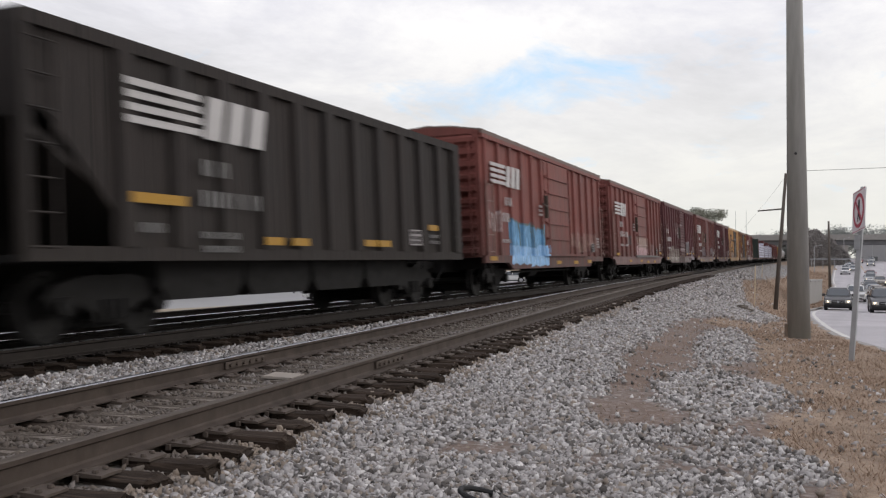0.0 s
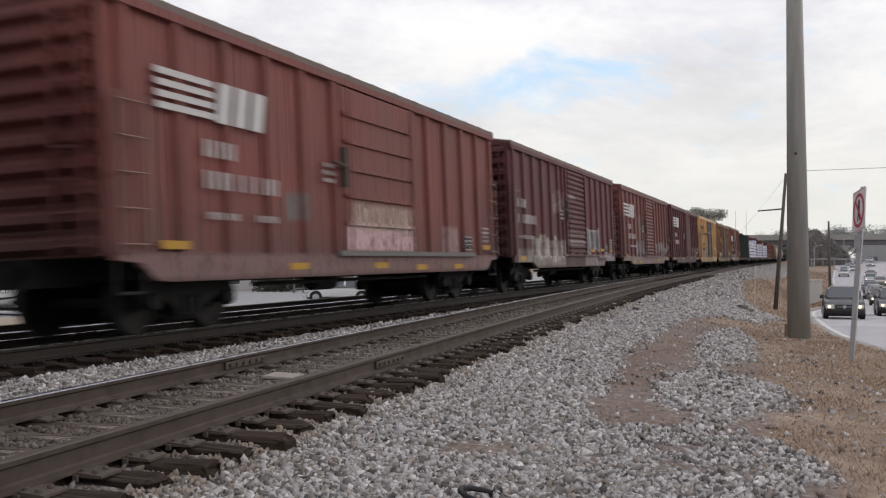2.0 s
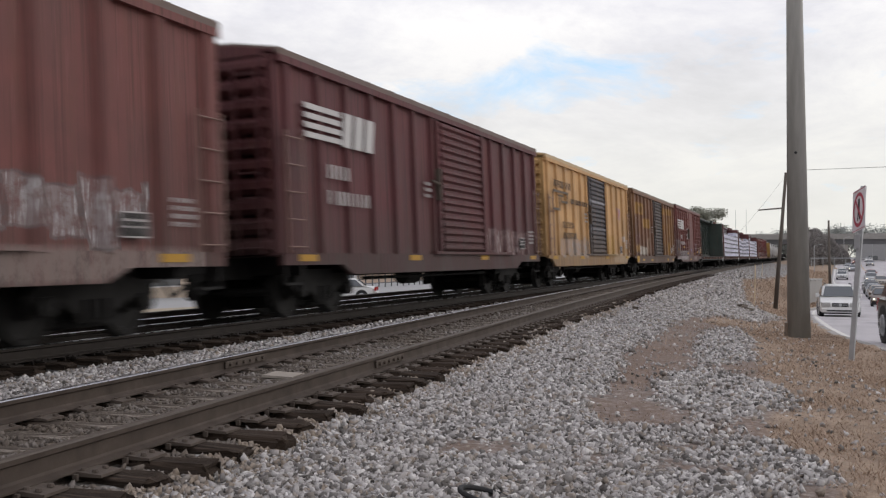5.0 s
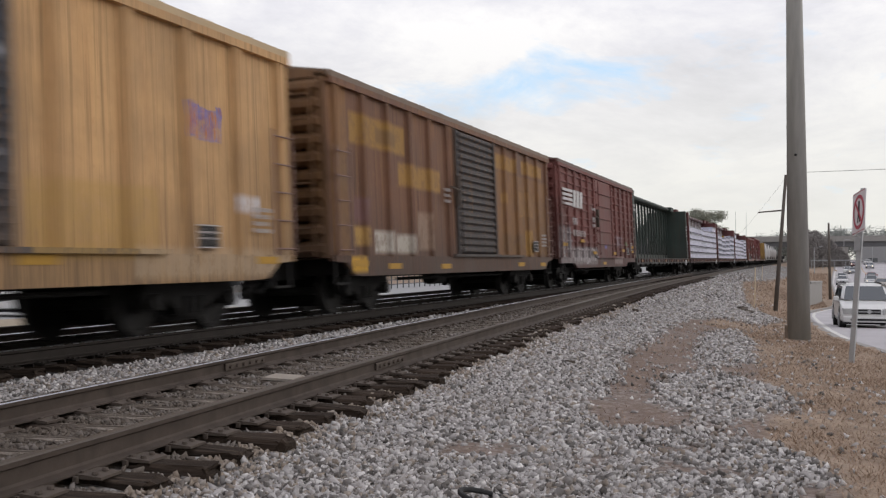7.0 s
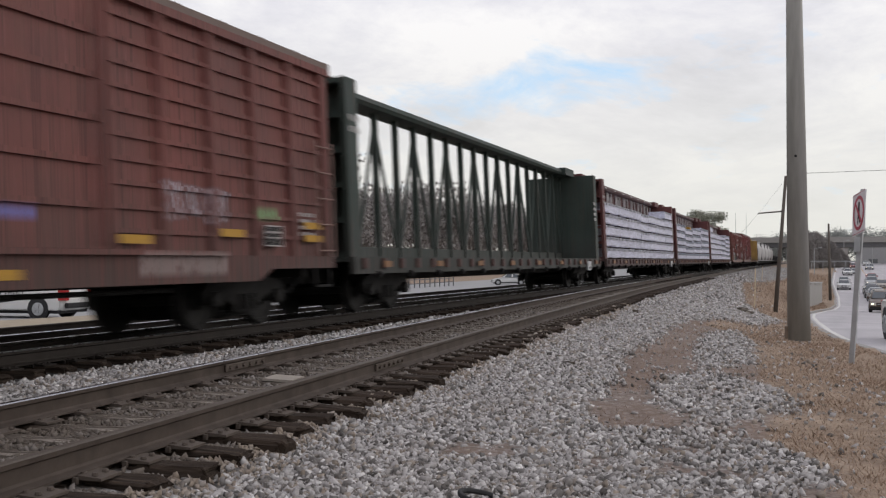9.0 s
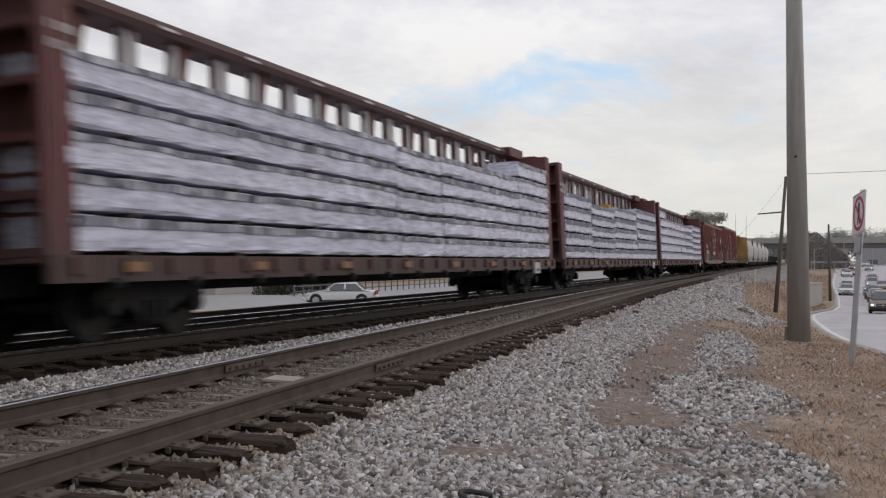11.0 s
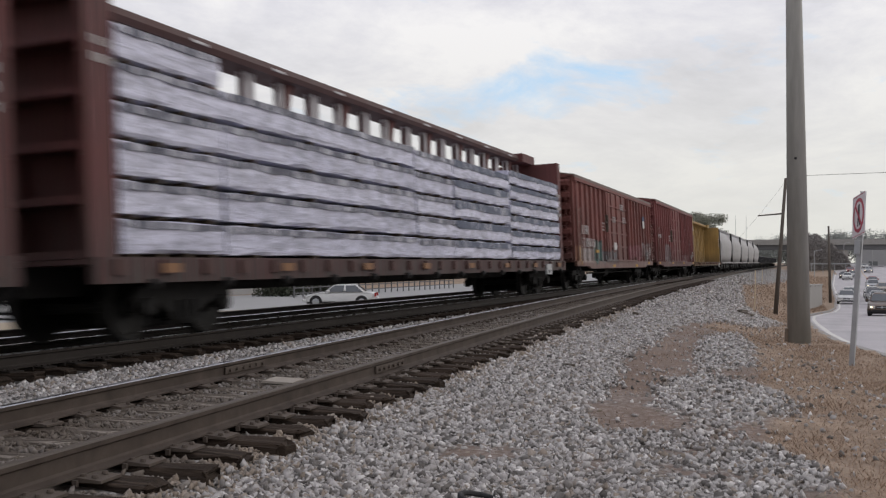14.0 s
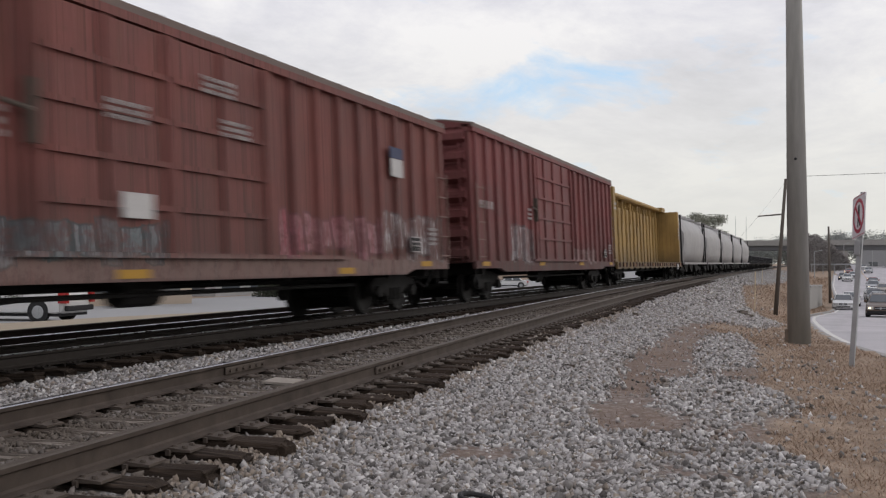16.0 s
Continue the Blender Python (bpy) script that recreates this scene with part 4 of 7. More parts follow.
    if grid:
        for x0, x1 in ((a + 0.1, d0 - 0.2), (d1 + 0.2, b - 0.1)):
            bm = bmesh.new()
            box(bm, x0, x1, -W - 0.045, -W + 0.01, -0.03, 0.03)
            row_of("side_batten", bm, paint, car, [at(0, 0, 1.35 + i * (H - 1.7) / (battens - 1)) for i in range(battens)])
    # ends with horizontal corrugations
    for e, d in ((a, -1), (b, 1)):
        bm = bmesh.new()
        prism(bm, [(x, z) for x, z in ribbed_outline(e, d, 1.02, H - 0.05, end_ribs, 1.3 / (end_ribs + 0.5), 0.0)], -W + 0.10, W - 0.10, "y")
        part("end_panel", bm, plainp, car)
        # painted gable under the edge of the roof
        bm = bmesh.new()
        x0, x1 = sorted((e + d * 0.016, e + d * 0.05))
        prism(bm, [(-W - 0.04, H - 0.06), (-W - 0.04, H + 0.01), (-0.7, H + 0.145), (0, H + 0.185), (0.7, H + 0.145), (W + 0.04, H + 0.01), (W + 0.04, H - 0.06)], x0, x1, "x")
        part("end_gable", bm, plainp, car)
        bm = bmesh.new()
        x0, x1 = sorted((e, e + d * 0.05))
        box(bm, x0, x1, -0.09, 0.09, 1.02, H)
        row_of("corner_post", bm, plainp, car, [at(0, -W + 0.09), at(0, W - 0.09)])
    # doors
    plug = door_style == "plug" and straight
    dmat = car_paint("door_paint", car, door_col, rust * 1.1, rust_col, grime, tags=tags, patches=patches) if door_col else paint
    for s in (-1, 1):
        y_in, y_out = s * W, s * (W + 0.085)
        ya, yb = sorted((y_in, y_out))
        bm = bmesh.new()
        if door_style == "ribbed":
            prism(bm, ribbed_outline(y_out, s, 1.12, H - 0.2, 17, 0.055, 0.085), d0 + 0.05, d1 - 0.05, "x")
        else:
            box(bm, d0, d1, ya, yb, 1.12, H - 0.2)
        dr = part("door", bm, dmat, car, {"ribbed": "corrugated sliding door", "plug": "flat sliding door with battens", "double": "pair of plug doors with battens"}[door_style])
        yc, yd = sorted((y_out, y_out + s * 0.05))
        if door_style == "ribbed":
            bm = bmesh.new()
            box(bm, -0.06, 0.06, yc, yd, 1.12, H - 0.2)
            row_of("door_stile", bm, dmat, dr, [at(d0 + 0.06), at(d1 - 0.06)])
        else:
            n = 6 if door_style == "plug" else 5
            bm = bmesh.new()
            box(bm, d0 + 0.06, d1 - 0.06, yc, yd, -0.035, 0.035)
            row_of("door_batten", bm, dmat, dr, [at(0, 0, 1.12 + (H - 1.32) * i / n) for i in range(1, n)])
            if door_style == "double":
                bm = bmesh.new()
                box(bm, -0.05, 0.05, yc, yd, 1.12, H - 0.2)
                row_of("door_stile", bm, dmat, dr, [at(x) for x in (d0 + 0.05, (d0 + d1) / 2 - 0.06, (d0 + d1) / 2 + 0.06, d0 + (d1 - d0) * 0.25, d0 + (d1 - d0) * 0.75, d1 - 0.05)])
        bm = bmesh.new()
        rod(bm, (0, y_out + s * 0.075, 1.15), (0, y_out + s * 0.075, H - 0.25), 0.018, n=5)
        row_of("lock_rod", bm, dmat, dr, [at(d0 + 0.2), at(d1 - 0.2)])
        bm = bmesh.new()
        y0, y1 = sorted((y_in, y_out + s * 0.06))
        box(bm, d0 - 0.3, min(d1 + 3.9, b - 1.6) if plug else d1 + 2.6, y0, y1, 1.02 if plug else 1.05, 1.115)
        part("door_track", bm, M["ledge"] if plug else dmat, car, "grey door ledge" if plug else "")
    for x in (a + 0.36, b - 0.36):
        ladder(car, x, -W - 0.13, 1.15, 2.9, M["grab"], n=5, w=0.56)
    for x in (a - 0.17, b + 0.17):
        ladder(car, x, -W + 0.45, 1.15, 3.9, plainp, n=8, across="y")
    yl = -W - 0.092
    bm = bmesh.new()
    box(bm, 0, 0.62, 0, 0.012, 0, 0.11)
    spots = reflectors or [(s0 + 0.5 + (L - 1.6) * i / 3, 0.92) for i in range(4)]
    row_of("reflective_strip", bm, M["yellow"], car, [at(x - mid, -W - (0.075 if z < 1.04 else 0.102), z) for x, z in spots])
    # framed stencil panel and door lock
    px0, pz0 = (panel_at[0] - mid, panel_at[1]) if panel_at else (b - 2.3, 1.22)
    bm = bmesh.new()
    box(bm, px0, px0 + 0.52, -W - 0.096, -W - 0.084, pz0, pz0 + 0.32)
    panel = part("stencil_panel", bm, M["under"], car, "black stencil panel with white frame")
    bm = bmesh.new()
    for q0, q1, r0, r1 in ((0, 0.52, 0, 0.018), (0, 0.52, 0.302, 0.32), (0, 0.018, 0, 0.32), (0.502, 0.52, 0, 0.32), (0.255, 0.27, 0, 0.32), (0.06, 0.20, 0.20, 0.23), (0.06, 0.17, 0.12, 0.145), (0.32, 0.46, 0.20, 0.23), (0.32, 0.43, 0.12, 0.145)):
        box(bm, px0 + q0, px0 + q1, -W - 0.102, -W - 0.0965, pz0 + r0, pz0 + r1)
    part("panel_frame", bm, M["stencil"], panel)
    bm = bmesh.new()
    box(bm, -0.05, 0.05, -W - 0.20, -W - 0.08, 2.25, 2.95)
    rod(bm, (-0.05, -W - 0.19, 2.6), (-0.5, -W - 0.17, 2.66), 0.028, n=6)
    part("door_lock", bm, M["iron"], car, "", at(d0 - 0.02))
    if emblem:
        road_emblem(car, emblem[0] - mid, emblem[2], (emblem[1] - emblem[0]) / 2.3, M["white"], yl, emblem[3] - emblem[2])
    for i, (x0, x1, z, h) in enumerate(marks or ()):
        bars(car, x0 - mid, z, 1, number_mat or M["stencil"], yl, h, seed=int(s0) + i, length=x1 - x0)
    bars(car, b - 1.25, 1.70, 4, M["stencil"], yl, 0.06, 0.045, seed=int(s0) + 31, length=0.5)
    bars(car, d0 - 0.75, 2.55, 3, M["stencil"], yl, 0.07, 0.06, seed=int(s0) + 32, length=0.4)
    for x in (a + 2.2, b - 2.2):
        truck(car, x)
    coupler(car, a, -1), coupler(car, b, 1)
    CARS.append((car, mid))
    return car


def hopper_car(s0, s1, label):
    """Open-top coal hopper: ribbed sides, sloped end sheets over an open platform, bays between the trucks."""
    L = s1 - s0
    car = thing("coal_hopper", label, "hopper car", None, "freight cars")
    a, b = -L / 2, L / 2
    paint = car_paint("hopper_paint", car, (0.0215, 0.0165, 0.0145), 0.2, (0.05, 0.036, 0.028), (0.030, 0.025, 0.021), 0.5, rough=0.75)
    W, H = 1.46, 3.55
    bm = bmesh.new()
    # side sheet, cut away at the front below the slope
    for s in (-1, 1):
        prism(bm, [(a, H), (a, 1.02), (b, 1.02), (b, H)] if s > 0 else [(a + 1.9, H), (a + 1.9, 1.02), (b, 1.02), (b, H)], s * W - 0.02, s * W + 0.02, "y")
    prism(bm, [(a + 1.9, H), (a, H), (a, 2.75), (a + 0.5, 2.55), (a + 1.9, 1.2)], -W - 0.02, -W + 0.02, "y")
    part("side", bm, paint, car)
    for e, d in ((a, 1), (b, -1)):
        bm = bmesh.new()
        prism(bm, [(e, 2.5), (e, 2.6), (e + d * 3.0, 1.0), (e + d * 2.9, 0.95)], -W + 0.03, W - 0.03, "y")
        part("slope_sheet", bm, paint, car)
        bm = bmesh.new()
        prism(bm, [(e, 2.5), (e + d * 0.04, 2.5), (e + d * 0.04, H), (e, H)], -W + 0.03, W - 0.03, "y")
        part("end_sheet", bm, paint, car)
    for s in (-1, 1):
        y0, y1 = sorted((s * (W - 0.02), s * (W + 0.10)))
        bm = bmesh.new()
        box(bm, a, b, y0, y1, H - 0.06, H + 0.10)
        part("rim", bm, paint, car)
        bm = bmesh.new()
        box(bm, a, b, y0, y1, 0.95, 1.12)
        part("side_sill", bm, paint, car)
        bm = bmesh.new()
        box(bm, -0.07, 0.07, y0, y1, 1.12, H - 0.06)
        row_of("corner_post", bm, paint, car, [at(a + 0.07), at(b - 0.07)])
    bm = bmesh.new()
    box(bm, -0.06, 0.06, -W + 0.02, W - 0.02, H - 0.06, H + 0.10)
    row_of("end_rim", bm, paint, car, [at(a + 0.06), at(b - 0.06)])
    bm = bmesh.new()
    prism(bm, [(-0.21, 0.0), (-0.15, -0.12), (0.15, -0.12), (0.21, 0.0)], 1.12, H - 0.06, "z")
    row_of("side_post", bm, paint, car, [at(a + 1.75 + (L - 2.0) * i / 11, s * W, 0, 0 if s < 0 else math.pi) for s in (-1, 1) for i in range(12)])
    for i in range(4):
        x = a + L * (0.27 + 0.155 * i)
        bm = bmesh.new()
        prism(bm, [(x - 1.08, 1.05), (x + 1.08, 1.05), (x + 1.02, 0.62), (x + 0.85, 0.44), (x - 0.85, 0.44), (x - 1.02, 0.62)], -1.2, 1.2, "y")
        part("bay", bm, M["under"], car)
    bm = bmesh.new()
    box(bm, a, b, -0.3, 0.3, 0.72, 1.0)
    box(bm, a, a + 2.2, -1.3, 1.3, 0.95, 1.03)
    box(bm, b - 2.2, b, -1.3, 1.3, 0.95, 1.03)
    part("underframe", bm, M["under"], car)
    bm = bmesh.new()
    prism(bm, [(a + 2.3, H - 0.1), (a + L - 2.3, H - 0.1), (a + L * 0.6, H - 0.02), (a + L * 0.4, H - 0.02)], -W + 0.05, W - 0.05, "y")
    part("coal_load", bm, M["black"], car)
    y = -W - 0.128
    road_emblem(car, a + 1.7, 2.60, 1.48, M["white"], y, 0.58)
    faint = plain("faint_stencil", (0.22, 0.215, 0.21), 0.6, 0, 0.4, 3)
    bars(car, a + 3.3, 2.10, 1, faint, y, 0.22, length=0.6, seed=4)
    bars(car, a + 3.25, 1.68, 1, faint, y, 0.22, length=1.6, seed=5)
    bars(car, a + 3.25, 1.25, 2, faint, y, 0.09, length=0.9, seed=6)
    bars(car, a + 1.9, 1.30, 1, faint, y, 0.12, length=0.55, seed=7)
    bm = bmesh.new()
    box(bm, 0, 1.15, y - 0.004, y + 0.02, 1.66, 1.79)
    part("reflective_strip", bm, M["yellow"], car, "", at(a + 1.75))
    bm = bmesh.new()
    box(bm, 0, 0.55, y - 0.004, y + 0.02, 1.18, 1.30)
    row_of("reflective_strip", bm, M["yellow"], car, [at(a + x, 0, z) for x, z in ((4.9, 0), (5.75, 0), (8.5, 0.02), (9.15, 0.02), (11.85, 0.40))])
    bm = bmesh.new()
    for q0, q1, r0, r1 in ((0, 0.6, 0, 0.02), (0, 0.6, 0.30, 0.32), (0, 0.02, 0, 0.32), (0.58, 0.6, 0, 0.32), (0.29, 0.31, 0, 0.32), (0.06, 0.24, 0.19, 0.23), (0.06, 0.20, 0.09, 0.12), (0.36, 0.54, 0.19, 0.23), (0.36, 0.5, 0.09, 0.12)):
        box(bm, a + 10.8 + q0, a + 10.8 + q1, y, y + 0.03, 1.25 + r0, 1.25 + r1)
    part("stencil_panel", bm, M["stencil"], car, "white-framed stencil panel")
    bars(car, a + 11.9, 1.42, 2, faint, y, 0.07, 0.06, seed=9, length=0.6)
    for x in (a + 0.3, b - 0.3):
        ladder(car, x, -W - 0.1, 1.1, H - 0.2, paint, n=7)
    for x in (a + 2.0, b - 2.0):
        truck(car, x)
    coupler(car, a, -1), coupler(car, b, 1)
    CARS.append((car, (s0 + s1) / 2))
    return car


def lumber_mat(name, tint):
    """White wrap with the light and shade of creases in its colour, grime and rows of faint printing."""
    k = Mat(name, 0.5, 0, 0.35)
    crease = k.noise(k.coords(None, (0.5, 1, 3.0)), 2.5, 6, 0.65, 0.8)
    c = k.ramp(crease, [(0.28, tuple(0.50 * x for x in tint)), (0.48, tuple(0.74 * x for x in tint)), (0.72, tuple(0.88 * x for x in tint))])
    words = k.math("MULTIPLY", k.ramp(k.noise(k.coords(None, (1.5, 1, 2.6)), 2.4, 3, 0.6), [(0.50, 0.0), (0.58, 1.0)]), k.ramp(k.noise(k.coords(None, (0.4, 1, 3.0)), 1.3, 2), [(0.40, 0.15), (0.56, 0.6)]))
    c = k.mix(words, c, (0.30, 0.305, 0.37))
    # painted crinkles: dark hollows and bright crests stand in for shading
    crinkle_shade = k.noise(k.coords(None, (0.9, 1, 4.5)), 3.0, 5, 0.7, 1.2)
    c = k.mix(k.ramp(crinkle_shade, [(0.40, 0.5), (0.52, 0.0)]), c, (0.26, 0.265, 0.32))
    c = k.mix(k.ramp(crinkle_shade, [(0.58, 0.0), (0.72, 0.6)]), c, (0.80, 0.80, 0.90))
    c = k.mix(k.ramp(k.noise(k.coords(None, (1.5, 1, 0.5)), 4.0, 4), [(0.52, 0.0), (0.75, 0.35)]), c, (0.26, 0.25, 0.26))
    k.bump(crease, 0.6, 0.05)
    return k.done(c)


def lumber_print(name, col, more):
    """Printed wrap: dark ink broken by pale lettering-like gaps and creases."""
    k = Mat(name, 0.5, 0, 0.35)
    gaps = k.ramp(k.noise(k.coords(None, (5, 1, 1.2)), 1.6, 4, 0.6), [(0.40 + more, 0.0), (0.50 + more, 0.9)])
    c = k.mix(k.ramp(k.noise(k.coords(None, (1.2, 1, 4)), 2.0, 4), [(0.3, 0.0), (0.7, 0.5)]), col, tuple(x * 1.9 for x in col))
    return k.done(k.mix(gaps, c, (0.46, 0.46, 0.51)))


def centerbeam(s0, s1, col, label, load=None, name="centerbeam_flatcar", solid=False, tail=0.50):
    """Centre-partition flat car: end bulkheads, spine truss with top chord, deck; bundles ride on it."""
    L = s1 - s0
    car = thing(name, label, "flat car", None, "freight cars")
    a, b = -L / 2, L / 2
    paint = car_paint("centerbeam_paint", car, col, 0.3, fade=0.3)
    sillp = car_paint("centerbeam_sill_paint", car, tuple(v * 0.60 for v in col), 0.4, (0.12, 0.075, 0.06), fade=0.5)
    H, T = 4.40, 4.68
    for s in (-1, 1):
        bm = bmesh.new()
        y0, y1 = sorted((s * 1.32, s * 1.43))
        box(bm, a, b, y0, y1, 0.74, 1.06)
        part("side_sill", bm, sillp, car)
    bm = bmesh.new()
    box(bm, a, b, -1.33, 1.33, 0.98, 1.04)
    part("deck", bm, paint, car)
    bm = bmesh.new()
    box(bm, a, b, -0.3, 0.3, 0.60, 0.98)
    part("centre_sill", bm, M["under"], car)
    bm = bmesh.new()
    box(bm, -0.08, 0.08, -1.49, -1.42, 0.84, 1.03)
    row_of("stake_pocket", bm, M["chord"], car, [at(a + 0.4 + (L - 0.8) * i / 25) for i in range(26)])
    # bulkheads: deep boxes whose shelves face out
    for e, d in ((a, 1), (b, -1)):
        deep = 0.50 if d > 0 else tail
        x0, x1 = sorted((e, e + d * deep))
        xi = sorted((e + d * (deep - 0.05), e + d * (deep + 0.01)))
        bm = bmesh.new()
        box(bm, xi[0], xi[1], -1.30, 1.30, 1.04, H)
        bh = part("bulkhead", bm, paint, car)
        bm = bmesh.new()
        box(bm, x0, x1, -0.055, 0.055, 1.04, H)
        row_of("bulkhead_side", bm, paint, bh, [at(0, -1.30), at(0, 1.30)])
        bm = bmesh.new()
        box(bm, x0 + 0.02, x1 - 0.02, -1.25, 1.25, -0.05, 0.05)
        row_of("bulkhead_shelf", bm, paint, bh, [at(0, 0, 1.1 + i * (H - 1.15) / 5) for i in range(6)])
        bm = bmesh.new()
        x0, x1 = sorted((e + d * 0.1, e + d * 1.6))
        prism(bm, [(x0, H), (x1, H), (x1, T), (x0, T)], -0.5, 0.5, "y")
        part("chord_end", bm, paint, bh)
    # spine: top chord, verticals, diagonals
    bm = bmesh.new()
    prism(bm, [(-0.30, T - 0.26), (-0.36, T - 0.18), (-0.33, T - 0.07), (-0.22, T - 0.02), (0.22, T - 0.02), (0.33, T - 0.07), (0.36, T - 0.18), (0.30, T - 0.26)], a + 0.45, b - 0.45, "x")
    part("top_chord", bm, M["chord"] if load else paint, car)
    n = 18
    step = (L - 1.5) / n
    bm = bmesh.new()
    fw, fd = (0.055, 0.085) if load or solid else (0.05, 0.07)
    prism(bm, [(-fw, -fd), (fw, -fd), (fw, -fd + 0.03), (0.02, -fd + 0.03), (0.02, fd - 0.03), (fw, fd - 0.03), (fw, fd), (-fw, fd), (-fw, fd - 0.03), (-0.02, fd - 0.03), (-0.02, -fd + 0.03), (-fw, -fd + 0.03)], 1.04, T - 0.24, "z")
    row_of("partition_post", bm, M["post"] if load else paint, car, [at(a + 0.75 + step * i) for i in range(n + 1)])
    if load or solid:
        bm = bmesh.new()
        box(bm, 0.085, 0.11, -0.085, 0.085, 1.04, T - 0.24)
        row_of("post_stiffener", bm, M["post"] if load else paint, car, [at(a + 0.75 + step * i) for i in range(1, n + 1, 2)])
        # curved gussets under the chord at every other post, paired flanges between
        bm = bmesh.new()
        prism(bm, [(0.06, T - 0.25), (0.46, T - 0.25), (0.32, T - 0.40), (0.24, T - 0.62), (0.20, T - 1.0), (0.19, T - 1.5), (0.06, T - 1.5)], -0.12, -0.09, "y")
        row_of("chord_gusset", bm, M["gusset"] if load else paint, car, [at(a + 0.75 + step * i) for i in range(1, n, 2)])
        bm = bmesh.new()
        box(bm, 0.20, 0.245, -0.085, 0.085, 1.04, T - 0.24)
        row_of("paired_flange", bm, M["post"] if load else paint, car, [at(a + 0.75 + step * i) for i in range(0, n, 2)])
    if load:
        # white plates stand in for sky showing through slots in the chord
        bm = bmesh.new()
        box(bm, 0, 0.42, -0.372, -0.335, -0.02, 0.02)
        row_of("chord_slot", bm, M["white"], car, [at(a + 1.2 + 2 * step * i, 0, T - 0.17) for i in range(n // 2)])
    bm = bmesh.new()
    lw = 0.55 if load or solid else 0.16
    prism(bm, [(-0.05, T - 0.3), (0.05, T - 0.3), (lw * 0.31, 3.0 if lw > 0.5 else 2.2), (lw, 1.5), (lw, 1.04), (-lw, 1.04), (-lw, 1.5), (-lw * 0.31, 3.0 if lw > 0.5 else 2.2)], -0.02, 0.02, "y")
    row_of("post_web", bm, paint, car, [at(a + 0.75 + step * i) for i in range(n + 1)])
    bm = bmesh.new()
    bw = 0.07
    prism(bm, [(0, 1.1), (bw, 1.1), (step + bw, T - 0.26), (step, T - 0.26)], -0.03, 0.03, "y")
    row_of("diagonal_brace", bm, M["post"] if load else paint, car, [at(a + 0.75 + step * i) for i in range(0, n // 2, 2)] + [at(a + 0.75 + step * (i + 1), 0, 0, math.pi) for i in range(n // 2, n, 2)] + ([] if load else [at(a + 0.75 + step * (i + 1), 0.02, 0, math.pi) for i in range(1, n // 2, 2)] + [at(a + 0.75 + step * i, 0.02) for i in range(n // 2 + 1, n, 2)]))
    bm = bmesh.new()
    box(bm, a + 0.75, b - 0.75, -0.03, 0.03, 1.04, 4.0 if solid else 1.35)
    part("shear_panel", bm, paint, car)
    bm = bmesh.new()
    box(bm, 0, 0.38, -1.505, -1.492, 0.86, 0.98)
    row_of("reflective_strip", bm, M["orange"], car, [at(a + 1.2 + (L - 2.6) * i / 7) for i in range(8)])
    bm = bmesh.new()
    rod(bm, (0, -1.45, 0.72), (0.14, -1.45, 0.72), 0.07, n=8)
    row_of("winch", bm, M["under"], car, [at(a + 1.0 + (L - 2.0) * i / 13) for i in range(14)])
    bars(car, a + 0.12, 3.6, 2, M["white"], -1.362, 0.11, length=0.45, seed=int(s0))
    bars(car, b - 0.65, 3.2, 4, M["white"], -1.362, 0.11, length=0.45, seed=int(s0) + 1)
    bm = bmesh.new()
    box(bm, b - 2.9, b - 2.3, -1.50, -1.44, 0.62, 0.95)
    part("placard", bm, M["galv"], car)
    for x in (a + 2.3, b - 2.3):
        truck(car, x)
    coupler(car, a, -1), coupler(car, b, 1)
    mid = (s0 + s1) / 2
    CARS.append((car, mid))
    if load:
        for side in (-1, 1):
            for (f0, f1, tiers, top) in load:
                x0, x1 = f0 - mid, f1 - mid
                lumber_bundles(mid, x0, x1, tiers, top, side, 1.06)
    return car


WRAPS = [lumber_mat("lumber_wrap", (0.84, 0.84, 1.0)), lumber_mat("lumber_wrap_dull", (0.76, 0.76, 0.92))]
WRAP_BLUE, WRAP_GREY = lumber_print("wrap_print_blue", (0.045, 0.057, 0.095), 0.14), lumber_print("wrap_print_grey", (0.060, 0.062, 0.085), 0.08)
M["chord"], M["post"] = plain("dirty_brown_chord", (0.080, 0.040, 0.035), 0.65, 0, 0.35, 2), plain("bare_grey_post", (0.52, 0.495, 0.49), 0.7, 0, 0.3, 2)
M["gusset"] = plain("dark_red_gusset", (0.10, 0.040, 0.036), 0.7, 0, 0.3, 2)
GAP_DARK = plain("dunnage_timber", (0.07, 0.05, 0.035), 0.8)


